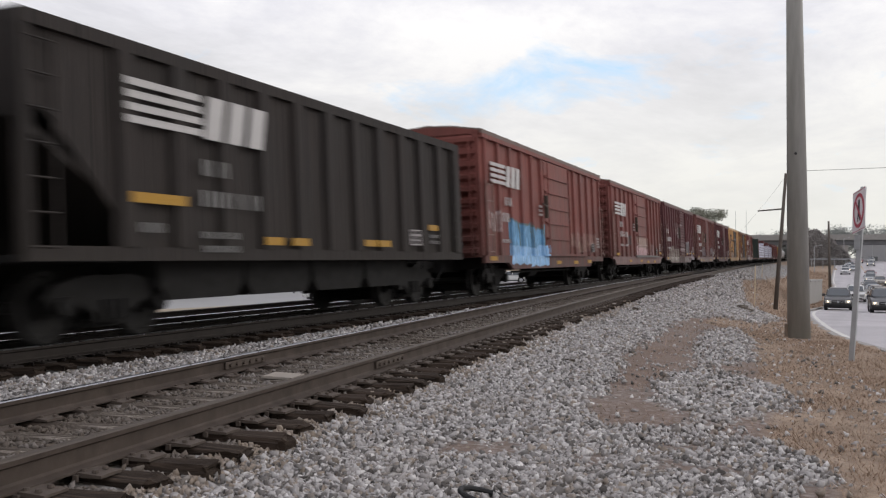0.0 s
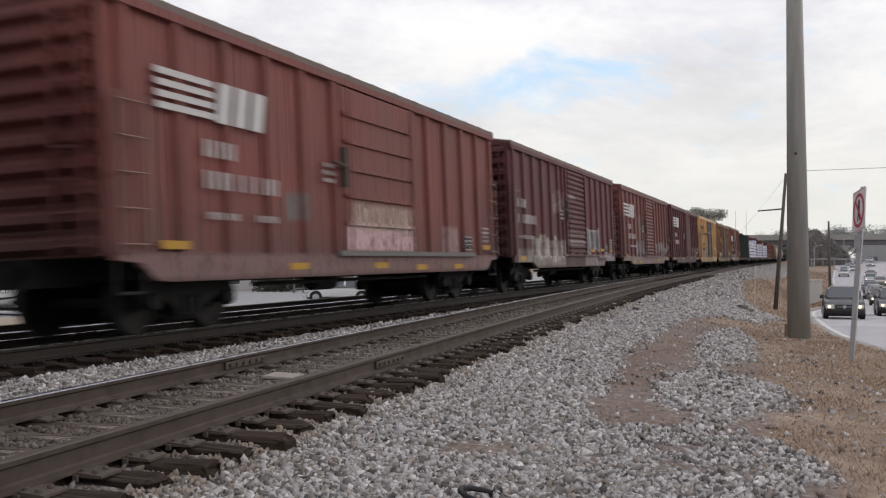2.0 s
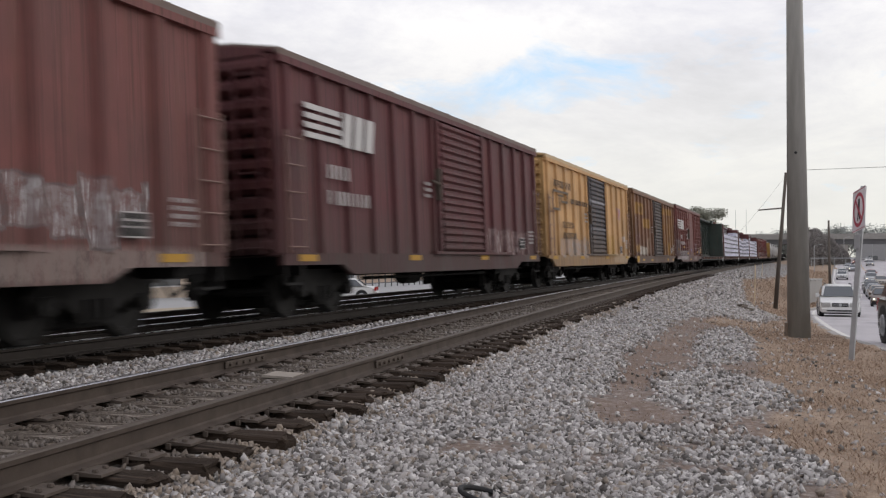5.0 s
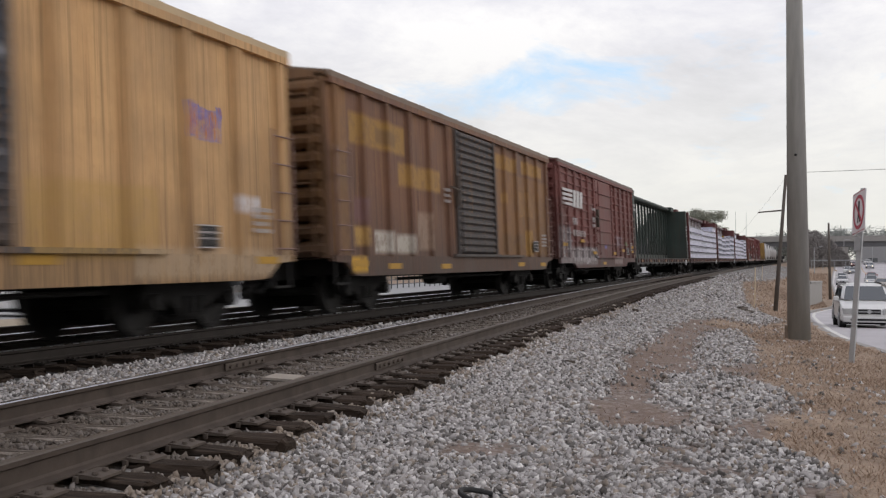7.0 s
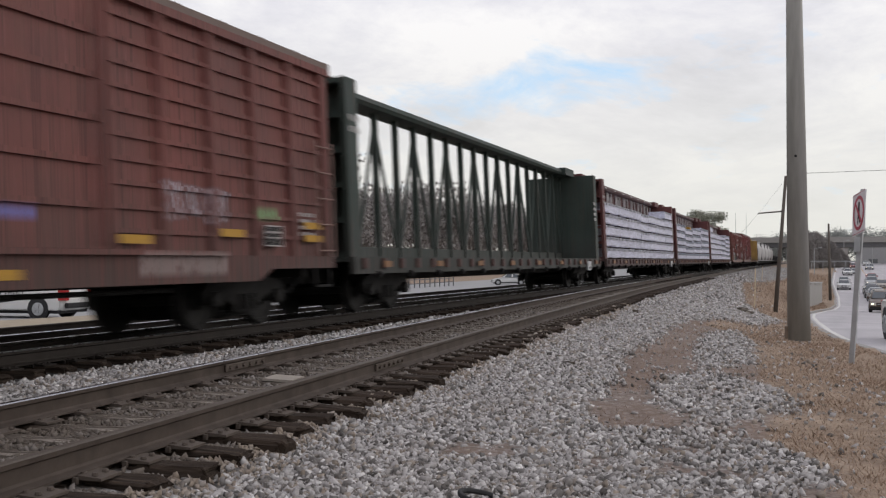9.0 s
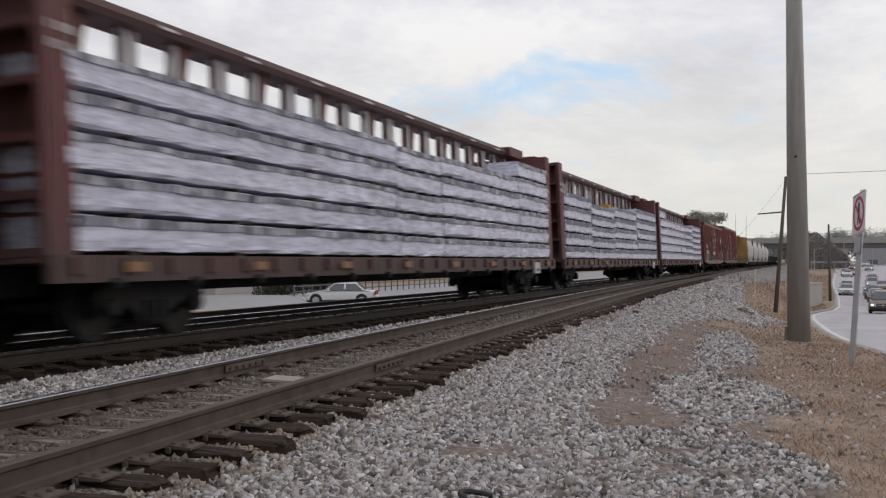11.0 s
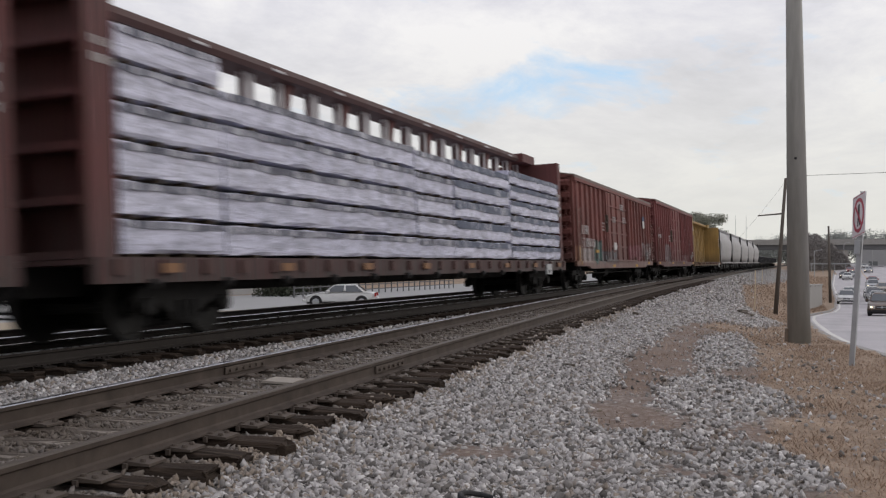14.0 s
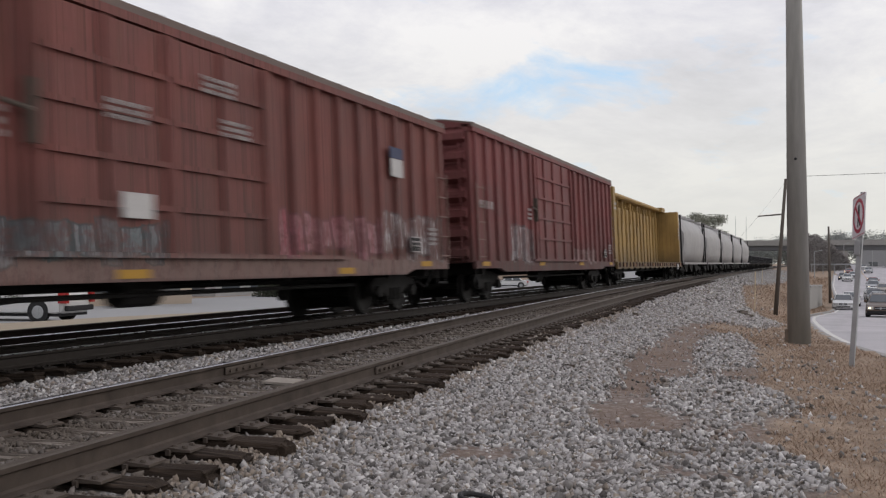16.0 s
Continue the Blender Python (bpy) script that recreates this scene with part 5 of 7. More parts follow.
def lumber_bundles(mid, x0, x1, tiers, top, side, z0):
    """Wrapped packs of lumber in tiers, with dunnage between."""
    h = (top - z0) / tiers
    for t in range(tiers):
        r = random.Random(int(x0 * 17) + t * 5 + side)
        b = thing("lumber_pack", "white plastic-wrapped pack of lumber on a flat car", "lumber pack", None, "wrapped lumber on the flat cars")
        y0, y1 = (-1.36, -0.38) if side < 0 else (0.38, 1.36)
        bm = bmesh.new()
        za, zb = z0 + t * h + 0.055, z0 + (t + 1) * h - 0.012
        e = r.uniform(-0.03, 0.03)
        nseg = max(4, int((x1 - x0) / 0.35))
        pr = [(y0 + 0.02, za), (y0, za + 0.05), (y0, zb - 0.05), (y0 + 0.03, zb), (y1 - 0.03, zb), (y1, zb - 0.05), (y1, za + 0.05), (y1 - 0.02, za)]
        prev = None
        for i in range(nseg + 1):
            x = x0 + 0.03 + e + (x1 - x0 - 0.06) * i / nseg
            ring = [bm.verts.new((x, u + r.uniform(-0.022, 0.022), w + r.uniform(-0.016, 0.010))) for u, w in pr]
            if prev:
                for j in range(8):
                    q = (j + 1) % 8
                    bm.faces.new((prev[j], ring[j], ring[q], prev[q]))
            else:
                bm.faces.new(ring[::-1])
            prev = ring
        bm.faces.new(prev)
        bmesh.ops.recalc_face_normals(bm, faces=bm.faces[:])
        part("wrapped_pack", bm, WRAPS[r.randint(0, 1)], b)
        bm = bmesh.new()
        box(bm, -0.045, 0.045, y0 + 0.02, y1 - 0.02, z0 + t * h, z0 + t * h + 0.055)
        row_of("dunnage", bm, GAP_DARK, b, [at(x0 + (x1 - x0) * (0.12 + 0.253 * i)) for i in range(4)])
        # printed upper half of the wrap, folded over the top edge
        bm = bmesh.new()
        blue_print = 4.5 < x1 - x0 < 6.3 or (x1 - x0 > 6.5 and top > 3.6)
        dk = r.uniform(0.34, 0.44) if blue_print else r.uniform(0.18, 0.29)
        y = y0 - 0.026 if side < 0 else y1 + 0.018
        prev = None
        for i in range(nseg + 1):
            x = x0 + 0.06 + (x1 - x0 - 0.12) * i / nseg
            zt = zb - 0.012 + r.uniform(-0.012, 0.008)
            ring = [bm.verts.new((x, y + r.uniform(-0.006, 0.006), zt)), bm.verts.new((x, y + r.uniform(-0.006, 0.006), zt - (zb - za) * dk * r.uniform(0.85, 1.15)))]
            ring += [bm.verts.new((v.co.x, v.co.y + 0.008, v.co.z)) for v in reversed(ring)]
            if prev:
                for q in range(4):
                    bm.faces.new((prev[q], ring[q], ring[(q + 1) % 4], prev[(q + 1) % 4]))
            prev = ring
        bmesh.ops.recalc_face_normals(bm, faces=bm.faces[:])
        part("printed_band", bm, WRAP_BLUE if blue_print else WRAP_GREY, b, "slate blue printed band")
        CARS.append((b, mid))


def covered_hopper(s0, s1, label):
    """Curved-side covered hopper with roof hatches and running board."""
    L = s1 - s0
    car = thing("covered_hopper", label, "hopper car", None, "freight cars")
    a, b = -L / 2, L / 2
    paint = car_paint("covered_hopper_paint", car, (0.47, 0.46, 0.455), 0.2, (0.24, 0.19, 0.15), (0.20, 0.185, 0.18), 0.1)
    prof = []
    for k in range(13):
        t = math.pi * (k / 12)
        prof.append((-1.52 * math.cos(t) if 0.3 < t < 2.84 else math.copysign(1.50, k - 6), 2.55 + 1.92 * math.sin(t) ** 0.8))
    prof = [(-1.22, 1.0), (-1.42, 1.7)] + prof + [(1.42, 1.7), (1.22, 1.0)]
    bm = bmesh.new()
    lo, hi = a + 1.5, b - 1.5
    rings = []
    for x, k in ((lo - 0.5, 0.72), (lo, 1.0), (hi, 1.0), (hi + 0.5, 0.72)):
        rings.append([bm.verts.new((x, u * (0.75 + 0.25 * k), 2.7 + (w - 2.7) * k)) for u, w in prof])
    n = len(prof)
    for p, q in zip(rings, rings[1:]):
        for k in range(n):
            bm.faces.new((p[k], q[k], q[(k + 1) % n], p[(k + 1) % n]))
    bm.faces.new(rings[0][::-1]), bm.faces.new(rings[-1])
    bmesh.ops.recalc_face_normals(bm, faces=bm.faces[:])
    body = part("body", bm, paint, car)
    for p in body.data.polygons:
        p.use_smooth = abs(p.normal.x) < 0.2
    for e, d in ((a, 1), (b, -1)):
        # near-black posts and platform carry the shadow slits between the cars
        bm = bmesh.new()
        box(bm, min(e, e + d * 0.12), max(e, e + d * 0.12), -0.05, 0.05, 1.0, 4.3)
        row_of("end_post", bm, M["under"], car, [at(0, -1.3), at(0, 1.3)])
        bm = bmesh.new()
        box(bm, min(e, e + d * 1.1), max(e, e + d * 1.1), -1.4, 1.4, 0.9, 1.0)
        part("end_platform", bm, M["under"], car)
    bm = bmesh.new()
    rod(bm, (0, 0, 4.4), (0, 0, 4.55), 0.35, n=12)
    row_of("roof_hatch", bm, paint, car, [at(a + 2 + (L - 4) * i / 4, s) for s in (-0.55, 0.55) for i in range(5)])
    bm = bmesh.new()
    box(bm, a + 0.4, b - 0.4, -0.22, 0.22, 4.52, 4.56)
    part("running_board", bm, paint, car)
    bm = bmesh.new()
    prism(bm, [(-1.5, 1.02), (1.5, 1.02), (0.4, 0.4), (-0.4, 0.4)], -1.1, 1.1, "y")
    row_of("bay", bm, M["under"], car, [at(a + L * (0.28 + 0.22 * i)) for i in range(3)])
    bm = bmesh.new()
    box(bm, a, b, -0.3, 0.3, 0.7, 0.98)
    part("centre_sill", bm, M["under"], car)
    bm = bmesh.new()
    box(bm, a, b, -1.50, -1.38, 0.92, 1.06)
    part("side_sill", bm, paint, car)
    for x in (a + 2.0, b - 2.0):
        truck(car, x)
    coupler(car, a, -1), coupler(car, b, 1)
    CARS.append((car, (s0 + s1) / 2))
    return car


def gondola(s0, s1, label):
    L = s1 - s0
    car = thing("gondola", label, "gondola car", None, "freight cars")
    a, b = -L / 2, L / 2
    paint = car_paint("gondola_paint", car, (0.04, 0.042, 0.048), 0.3, (0.07, 0.045, 0.035))
    bm = bmesh.new()
    box(bm, a, b, -1.45, -1.38, 1.0, 2.1), box(bm, a, b, 1.38, 1.45, 1.0, 2.1)
    box(bm, a, a + 0.07, -1.45, 1.45, 1.0, 2.1), box(bm, b - 0.07, b, -1.45, 1.45, 1.0, 2.1)
    box(bm, a, b, -1.4, 1.4, 0.95, 1.05)
    box(bm, a, b, -1.50, -1.40, 2.05, 2.18)
    part("body", bm, paint, car)
    bm = bmesh.new()
    box(bm, -0.06, 0.06, -1.52, -1.44, 1.0, 2.08)
    row_of("side_post", bm, paint, car, [at(a + 0.3 + (L - 0.6) * i / 13) for i in range(14)])
    for x in (a + 2.0, b - 2.0):
        truck(car, x)
    coupler(car, a, -1), coupler(car, b, 1)
    CARS.append((car, (s0 + s1) / 2))


RED, BROWNRED, MAROON, DARKMAROON = (0.210, 0.061, 0.050), (0.195, 0.058, 0.049), (0.108, 0.031, 0.035), (0.170, 0.058, 0.052)
GREY_TAG = ((0.52, 0.50, 0.50), (0.36, 0.35, 0.36), (0.20, 0.16, 0.16))
PALE_TAG = ((0.40, 0.33, 0.32), (0.52, 0.48, 0.47), (0.30, 0.20, 0.19))
BLUE_TAG = ((0.13, 0.34, 0.60), (0.22, 0.45, 0.70), (0.10, 0.25, 0.42), (0.10, 0.11, 0.06))
MIX_TAG = ((0.42, 0.24, 0.20), (0.33, 0.40, 0.34), (0.50, 0.46, 0.42))
hopper_car(-8.6, 6.9, "black open-top steel coal hopper car with ribbed sides")
hopper_car(8.3, 22.4, "black open-top steel coal hopper car with white stripes")
boxcar(24.4, 40.1, RED, "red-brown boxcar with a blue spray-painted tag", (30.75, 34.1), emblem=(25.05, 27.95, 2.95, 3.52), rib_w=0.2,
       marks=[(26.3, 26.9, 2.42, 0.24), (26.0, 26.7, 1.98, 0.24), (25.9, 26.6, 1.4, 0.1)],
       reflectors=[(24.8, 0.92), (32.15, 0.79), (34.75, 0.78), (37.1, 0.80)],
       tags=[(26.8, 30.7, 0.95, 2.12, BLUE_TAG, 0.75, 1.0), (26.8, 31.1, 0.66, 1.4, ((0.30, 0.52, 0.80), (0.38, 0.58, 0.82), (0.24, 0.46, 0.74), (0.26, 0.44, 0.66)), 0.5, 1.0), (24.9, 26.1, 1.6, 2.3, PALE_TAG, 1.6, 0.75), (34.3, 39.4, 1.15, 1.95, ((0.44, 0.36, 0.35), (0.40, 0.33, 0.20), (0.32, 0.18, 0.17)), 1.2, 0.6)])
boxcar(42.3, 57.9, BROWNRED, "red-brown boxcar with white stripes and a chalky tagged door", (48.6, 51.95), straight=True, emblem=(43.2, 46.0, 2.88, 3.44), rust=0.25, rib_w=0.2, panel_at=(55.2, 1.18), reflectors=[(43.2, 1.10), (46.6, 0.80), (49.9, 0.79), (52.05, 0.74), (54.45, 0.74), (56.6, 1.20)],
       patches=[(46.65, 47.4, 1.60, 2.05, (0.13, 0.115, 0.11), 0.95), (48.7, 51.9, 1.12, 1.62, (0.50, 0.335, 0.345), 0.95), (48.9, 51.9, 1.5, 2.0, (0.40, 0.30, 0.25), 0.6), (53.9, 55.0, 1.1, 1.7, (0.36, 0.26, 0.255), 0.55), (42.4, 58.0, 0.72, 1.05, (0.26, 0.17, 0.16), 0.5)],
       marks=[(44.25, 45.1, 2.38, 0.24), (44.25, 46.3, 1.94, 0.25), (44.3, 45.1, 1.52, 0.1), (45.6, 46.2, 1.52, 0.1)],
       tags=[(48.9, 51.8, 1.38, 2.05, ((0.52, 0.45, 0.36), (0.46, 0.35, 0.33), (0.22, 0.15, 0.12), (0.14, 0.10, 0.08)), 0.8, 0.5)])
boxcar(59.6, 75.4, MAROON, "maroon boxcar with a corrugated door and pale tags", (66.1, 69.3), door_style="ribbed", ribs=15, rib_w=0.24, panel_at=(72.96, 1.20), reflectors=[(60.2, 0.92), (66.65, 1.125), (68.05, 1.125), (70.2, 1.21), (72.1, 1.25), (74.0, 1.23)],
       patches=[(69.2, 71.6, 0.70, 1.10, (0.26, 0.235, 0.23), 0.7), (71.3, 72.9, 0.68, 0.86, (0.26, 0.22, 0.22), 0.6), (60.0, 66.0, 0.74, 1.25, (0.30, 0.27, 0.24), 0.6), (66.2, 69.1, 1.45, 1.62, (0.42, 0.38, 0.37), 0.6), (66.2, 69.1, 1.75, 1.9, (0.30, 0.24, 0.23), 0.45), (66.3, 67.6, 3.05, 3.2, (0.4, 0.36, 0.35), 0.6), (69.4, 75.3, 1.05, 4.1, (0.125, 0.037, 0.043), 0.5), (73.4, 75.2, 0.86, 1.2, (0.42, 0.40, 0.46), 0.45), (71.9, 74.4, 1.02, 1.12, (0.48, 0.43, 0.43), 0.6)],
       marks=[(60.1, 61.0, 2.45, 0.26), (60.1, 62.1, 2.0, 0.26), (60.2, 61.8, 1.55, 0.1)],
       tags=[(61.8, 66.0, 0.72, 1.75, MIX_TAG, 1.2, 0.85), (69.35, 72.0, 0.95, 2.25, ((0.27, 0.262, 0.27), (0.215, 0.205, 0.21), (0.15, 0.125, 0.13), (0.42, 0.40, 0.395)), 0.9, 1.0), (64.6, 66.1, 2.2, 3.3, PALE_TAG, 1.5, 0.6)])
boxcar(77.5, 93.5, DARKMAROON, "dull maroon boxcar with a corrugated door and grey tags", (83.95, 87.15), door_style="ribbed", emblem=(77.95, 80.9, 2.9, 3.5), ribs=15, rib_w=0.22, reflectors=[(78.05, 1.04), (80.25, 0.77), (82.1, 0.75), (88.5, 0.80), (92.0, 0.92)],
       patches=[(82.0, 83.3, 1.3, 3.1, (0.20, 0.18, 0.13), 0.45), (77.7, 93.0, 0.7, 1.1, (0.28, 0.23, 0.21), 0.5)],
       marks=[(79.1, 79.8, 2.35, 0.24), (79.1, 81.0, 1.9, 0.24), (79.3, 81.2, 1.5, 0.1)],
       tags=[(81.6, 83.9, 0.8, 2.0, ((0.34, 0.36, 0.50), (0.42, 0.38, 0.36), (0.24, 0.20, 0.20)), 1.3, 0.75), (87.2, 91.9, 1.05, 1.95, GREY_TAG, 1.2, 0.85)])
boxcar(95.2, 111.2, MAROON, "maroon boxcar with white stripes and a corrugated door", (102.2, 105.6), door_style="ribbed", emblem=(96.0, 98.9, 2.95, 3.55), ribs=15,
       marks=[(96.8, 97.6, 2.35, 0.24), (96.8, 98.6, 1.9, 0.24)], tags=[(105.8, 110, 1.0, 1.8, PALE_TAG, 1.2, 0.5)])
car_g = boxcar(112.4, 128.05, (0.56, 0.335, 0.15), "tan-yellow boxcar with a dark corrugated door and rust runs", (118.85, 122.0), door_col=(0.055, 0.057, 0.068), door_style="ribbed", rust=0.3,
       rust_col=(0.40, 0.20, 0.08), straight=True, ribs=13, rib_w=0.2, panel_at=(125.32, 1.14), reflectors=[(113.0, 0.92), (117.2, 0.92), (122.05, 0.93), (126.9, 0.92)],
       patches=[(126.4, 127.15, 1.68, 1.92, (0.55, 0.53, 0.55), 0.8), (122.2, 124.6, 1.0, 1.9, (0.42, 0.26, 0.07), 0.5), (124.0, 127.9, 0.75, 1.15, (0.40, 0.30, 0.20), 0.6), (118.9, 121.9, 3.05, 3.2, (0.30, 0.30, 0.32), 0.7), (118.9, 121.9, 2.0, 2.12, (0.25, 0.25, 0.27), 0.5)], grime=(0.13, 0.085, 0.05), roof=plain("yellow_roof", (0.46, 0.34, 0.20), 0.6, 0, 0.3, 2), ends=(0.55, 0.34, 0.14), number_mat=plain("faded_dark_stencil", (0.12, 0.082, 0.055), 0.7),
       marks=[(114.5, 116.1, 1.98, 0.22), (114.5, 116.4, 1.62, 0.22), (113.4, 115.9, 3.32, 0.24), (115.8, 118.7, 2.86, 0.17)],
       tags=[(114.3, 118.7, 0.85, 1.75, ((0.50, 0.46, 0.42), (0.44, 0.24, 0.19), (0.27, 0.28, 0.29), (0.22, 0.19, 0.18)), 1.0, 0.8), (125.2, 126.15, 2.55, 3.18, ((0.50, 0.12, 0.07), (0.46, 0.16, 0.09), (0.20, 0.16, 0.34), (0.16, 0.16, 0.36)), 0.9, 0.9)])
CAR_G_MID = (112.4 + 128.05) / 2
boxcar(129.5, 145.3, (0.17, 0.080, 0.045), "brown and faded yellow patched boxcar with a grey corrugated door", (136.0, 139.15), door_col=(0.060, 0.055, 0.056), door_style="ribbed", rust=0.45,
       rust_col=(0.28, 0.14, 0.045), roof=plain("rusted_roof", (0.17, 0.12, 0.085), 0.6, 0, 0.35, 2), ends=(0.22, 0.12, 0.06), number_mat=M["stake"],
       rib_w=0.2, straight=True, reflectors=[(130.25, 0.86), (131.9, 0.80), (134.9, 0.78), (141.3, 0.79), (143.8, 0.78)],
       patches=[(130.2, 130.9, 0.76, 1.04, (0.55, 0.31, 0.03), 0.85), (130.4, 133.1, 3.14, 3.72, (0.34, 0.19, 0.04), 0.75), (131.6, 132.6, 3.25, 3.55, (0.13, 0.075, 0.04), 0.6), (132.7, 135.2, 2.5, 2.98, (0.36, 0.20, 0.045), 0.75), (131.4, 132.3, 1.12, 1.54, (0.50, 0.46, 0.40), 0.85), (132.5, 133.5, 1.12, 1.50, (0.46, 0.42, 0.36), 0.85),
                (130.45, 131.1, 1.25, 1.6, (0.42, 0.25, 0.07), 0.85), (133.7, 134.5, 1.2, 2.0, (0.36, 0.26, 0.19), 0.55), (130.5, 131.2, 1.66, 2.14, (0.16, 0.08, 0.085), 0.7), (139.3, 141.5, 3.45, 3.86, (0.33, 0.18, 0.04), 0.8), (142.2, 144.6, 3.5, 3.88, (0.33, 0.18, 0.04), 0.8),
                (142.4, 143.3, 1.1, 1.85, (0.36, 0.21, 0.05), 0.8), (140.0, 142.2, 1.25, 1.68, (0.07, 0.05, 0.04), 0.6), (140.0, 140.7, 2.55, 2.82, (0.34, 0.19, 0.05), 0.7), (139.4, 145.0, 1.1, 3.4, (0.27, 0.14, 0.04), 0.45), (129.6, 130.3, 1.1, 4.1, (0.30, 0.16, 0.05), 0.4)],
       tags=[(141.5, 143.6, 2.0, 3.1, ((0.34, 0.19, 0.05), (0.24, 0.12, 0.04), (0.30, 0.16, 0.05), (0.14, 0.07, 0.03)), 0.8, 0.6)])
boxcar(146.6, 162.0, (0.168, 0.054, 0.046), "dark red boxcar with battened sides and pale stains", (152.82, 155.95), grid=True, emblem=(147.1, 150.4, 2.85, 3.44), top=4.34, battens=10, panel_at=(159.62, 1.20), reflectors=[(146.9, 1.45), (149.76, 1.61), (151.95, 1.19), (154.0, 0.78), (156.2, 1.19), (158.4, 1.32), (160.9, 1.50), (160.9, 1.29)],
       patches=[(159.45, 160.2, 1.61, 1.78, (0.16, 0.28, 0.13), 0.8), (146.6, 152.9, 0.8, 1.45, (0.24, 0.215, 0.215), 0.65), (146.6, 148.6, 1.4, 2.1, (0.17, 0.15, 0.15), 0.6), (156.6, 158.6, 0.80, 1.08, (0.36, 0.30, 0.29), 0.45), (154.3, 154.85, 1.43, 1.56, (0.16, 0.18, 0.5), 0.6)],
       marks=[(148.6, 149.3, 2.23, 0.24), (148.56, 150.7, 1.82, 0.22), (152.05, 152.6, 2.88, 0.1), (152.05, 152.6, 2.5, 0.1), (152.05, 152.6, 2.25, 0.1)],
       tags=[(148.6, 152.7, 0.72, 1.5, ((0.34, 0.30, 0.30), (0.20, 0.18, 0.18), (0.46, 0.43, 0.43), (0.08, 0.07, 0.07)), 1.1, 0.8), (146.7, 148.6, 0.9, 2.2, ((0.24, 0.22, 0.23), (0.30, 0.26, 0.26), (0.36, 0.33, 0.33), (0.08, 0.06, 0.06)), 0.9, 0.75), (157.1, 158.8, 1.45, 2.05, ((0.34, 0.33, 0.40), (0.40, 0.38, 0.42), (0.30, 0.22, 0.24)), 1.4, 0.6)])
centerbeam(163.0, 186.4, (0.027, 0.043, 0.036), "empty dark green centre-beam flat car")
CB_RED = (0.115, 0.036, 0.035)
centerbeam(187.7, 211.1, CB_RED, "red centre-beam flat car loaded with lumber", [(188.1, 197.9, 5, 3.46), (197.9, 200.6, 5, 3.40), (200.6, 207.2, 5, 3.44), (207.2, 210.7, 6, 3.95)])
centerbeam(212.5, 236.0, CB_RED, "red centre-beam flat car loaded with lumber", [(213.08, 217.8, 5, 3.44), (217.8, 222.9, 5, 3.26), (222.9, 229.0, 5, 3.40), (229.0, 235.6, 5, 3.62)])
centerbeam(237.2, 261.4, CB_RED, "red centre-beam flat car loaded with lumber", [(237.75, 240.1, 6, 3.97), (240.1, 247.7, 5, 3.50), (247.7, 250.2, 5, 3.46), (250.2, 255.0, 5, 3.50), (255.0, 260.97, 6, 3.66)], tail=0.38)
car_i = boxcar(262.95, 281.7, (0.18, 0.058, 0.049), "long red-brown boxcar with double doors and sprayed tags", (268.6, 273.6), door_style="double", ribs=22, end_ribs=7, top=4.13, sill=0.76,
       marks=[(263.9, 265.1, 2.05, 0.33), (263.72, 266.1, 1.58, 0.33)], reflectors=[(266.3, 1.38), (270.0, 0.80), (276.0, 0.80), (280.0, 0.92)],
       patches=[(263.85, 266.0, 1.0, 1.54, (0.36, 0.33, 0.315), 0.9), (263.65, 263.95, 0.92, 1.63, (0.34, 0.20, 0.06), 0.7), (262.9, 263.6, 0.9, 1.6, (0.30, 0.17, 0.10), 0.5), (264.0, 282.0, 0.76, 1.1, (0.26, 0.18, 0.16), 0.5)],
       tags=[(266.3, 267.8, 0.9, 1.95, ((0.10, 0.22, 0.20), (0.16, 0.26, 0.24), (0.05, 0.10, 0.10), (0.03, 0.05, 0.05)), 1.0, 0.9), (267.6, 271.0, 0.85, 1.55, ((0.14, 0.17, 0.18), (0.20, 0.20, 0.21), (0.08, 0.08, 0.09), (0.04, 0.05, 0.05)), 1.3, 0.85),
             (274.0, 278.0, 1.0, 1.9, ((0.34, 0.08, 0.11), (0.30, 0.22, 0.23), (0.33, 0.15, 0.17)), 1.3, 0.8), (278.0, 281.4, 1.0, 2.1, GREY_TAG, 1.5, 0.7)])
boxcar(283.8, 302.8, (0.19, 0.054, 0.053), "long dark red boxcar with double doors and pale streaks", (289.6, 294.6), door_style="double", ribs=22, end_ribs=7, top=4.47, sill=0.76,
       marks=[(284.2, 285.4, 2.4, 0.2)], tags=[(287.2, 289.4, 0.9, 2.2, GREY_TAG, 0.9, 0.75), (295.0, 299.0, 0.9, 1.6, PALE_TAG, 1.2, 0.5)])
centerbeam(304.1, 328.1, (0.37, 0.235, 0.075), "empty yellow centre-beam flat car", solid=True)


def flat_mark(car, s0, z0, s1, z1, mat, mid, y=-1.545, name="painted_mark", slant=0.0):
    """Painted patch standing just off the side posts; s0, s1 are places along the train."""
    bm = bmesh.new()
    prism(bm, [(s0 - mid, z0), (s1 - mid, z0), (s1 - mid + slant, z1), (s0 - mid + slant, z1)], y - 0.004, y + 0.012, "y")
    part(name, bm, mat, car)


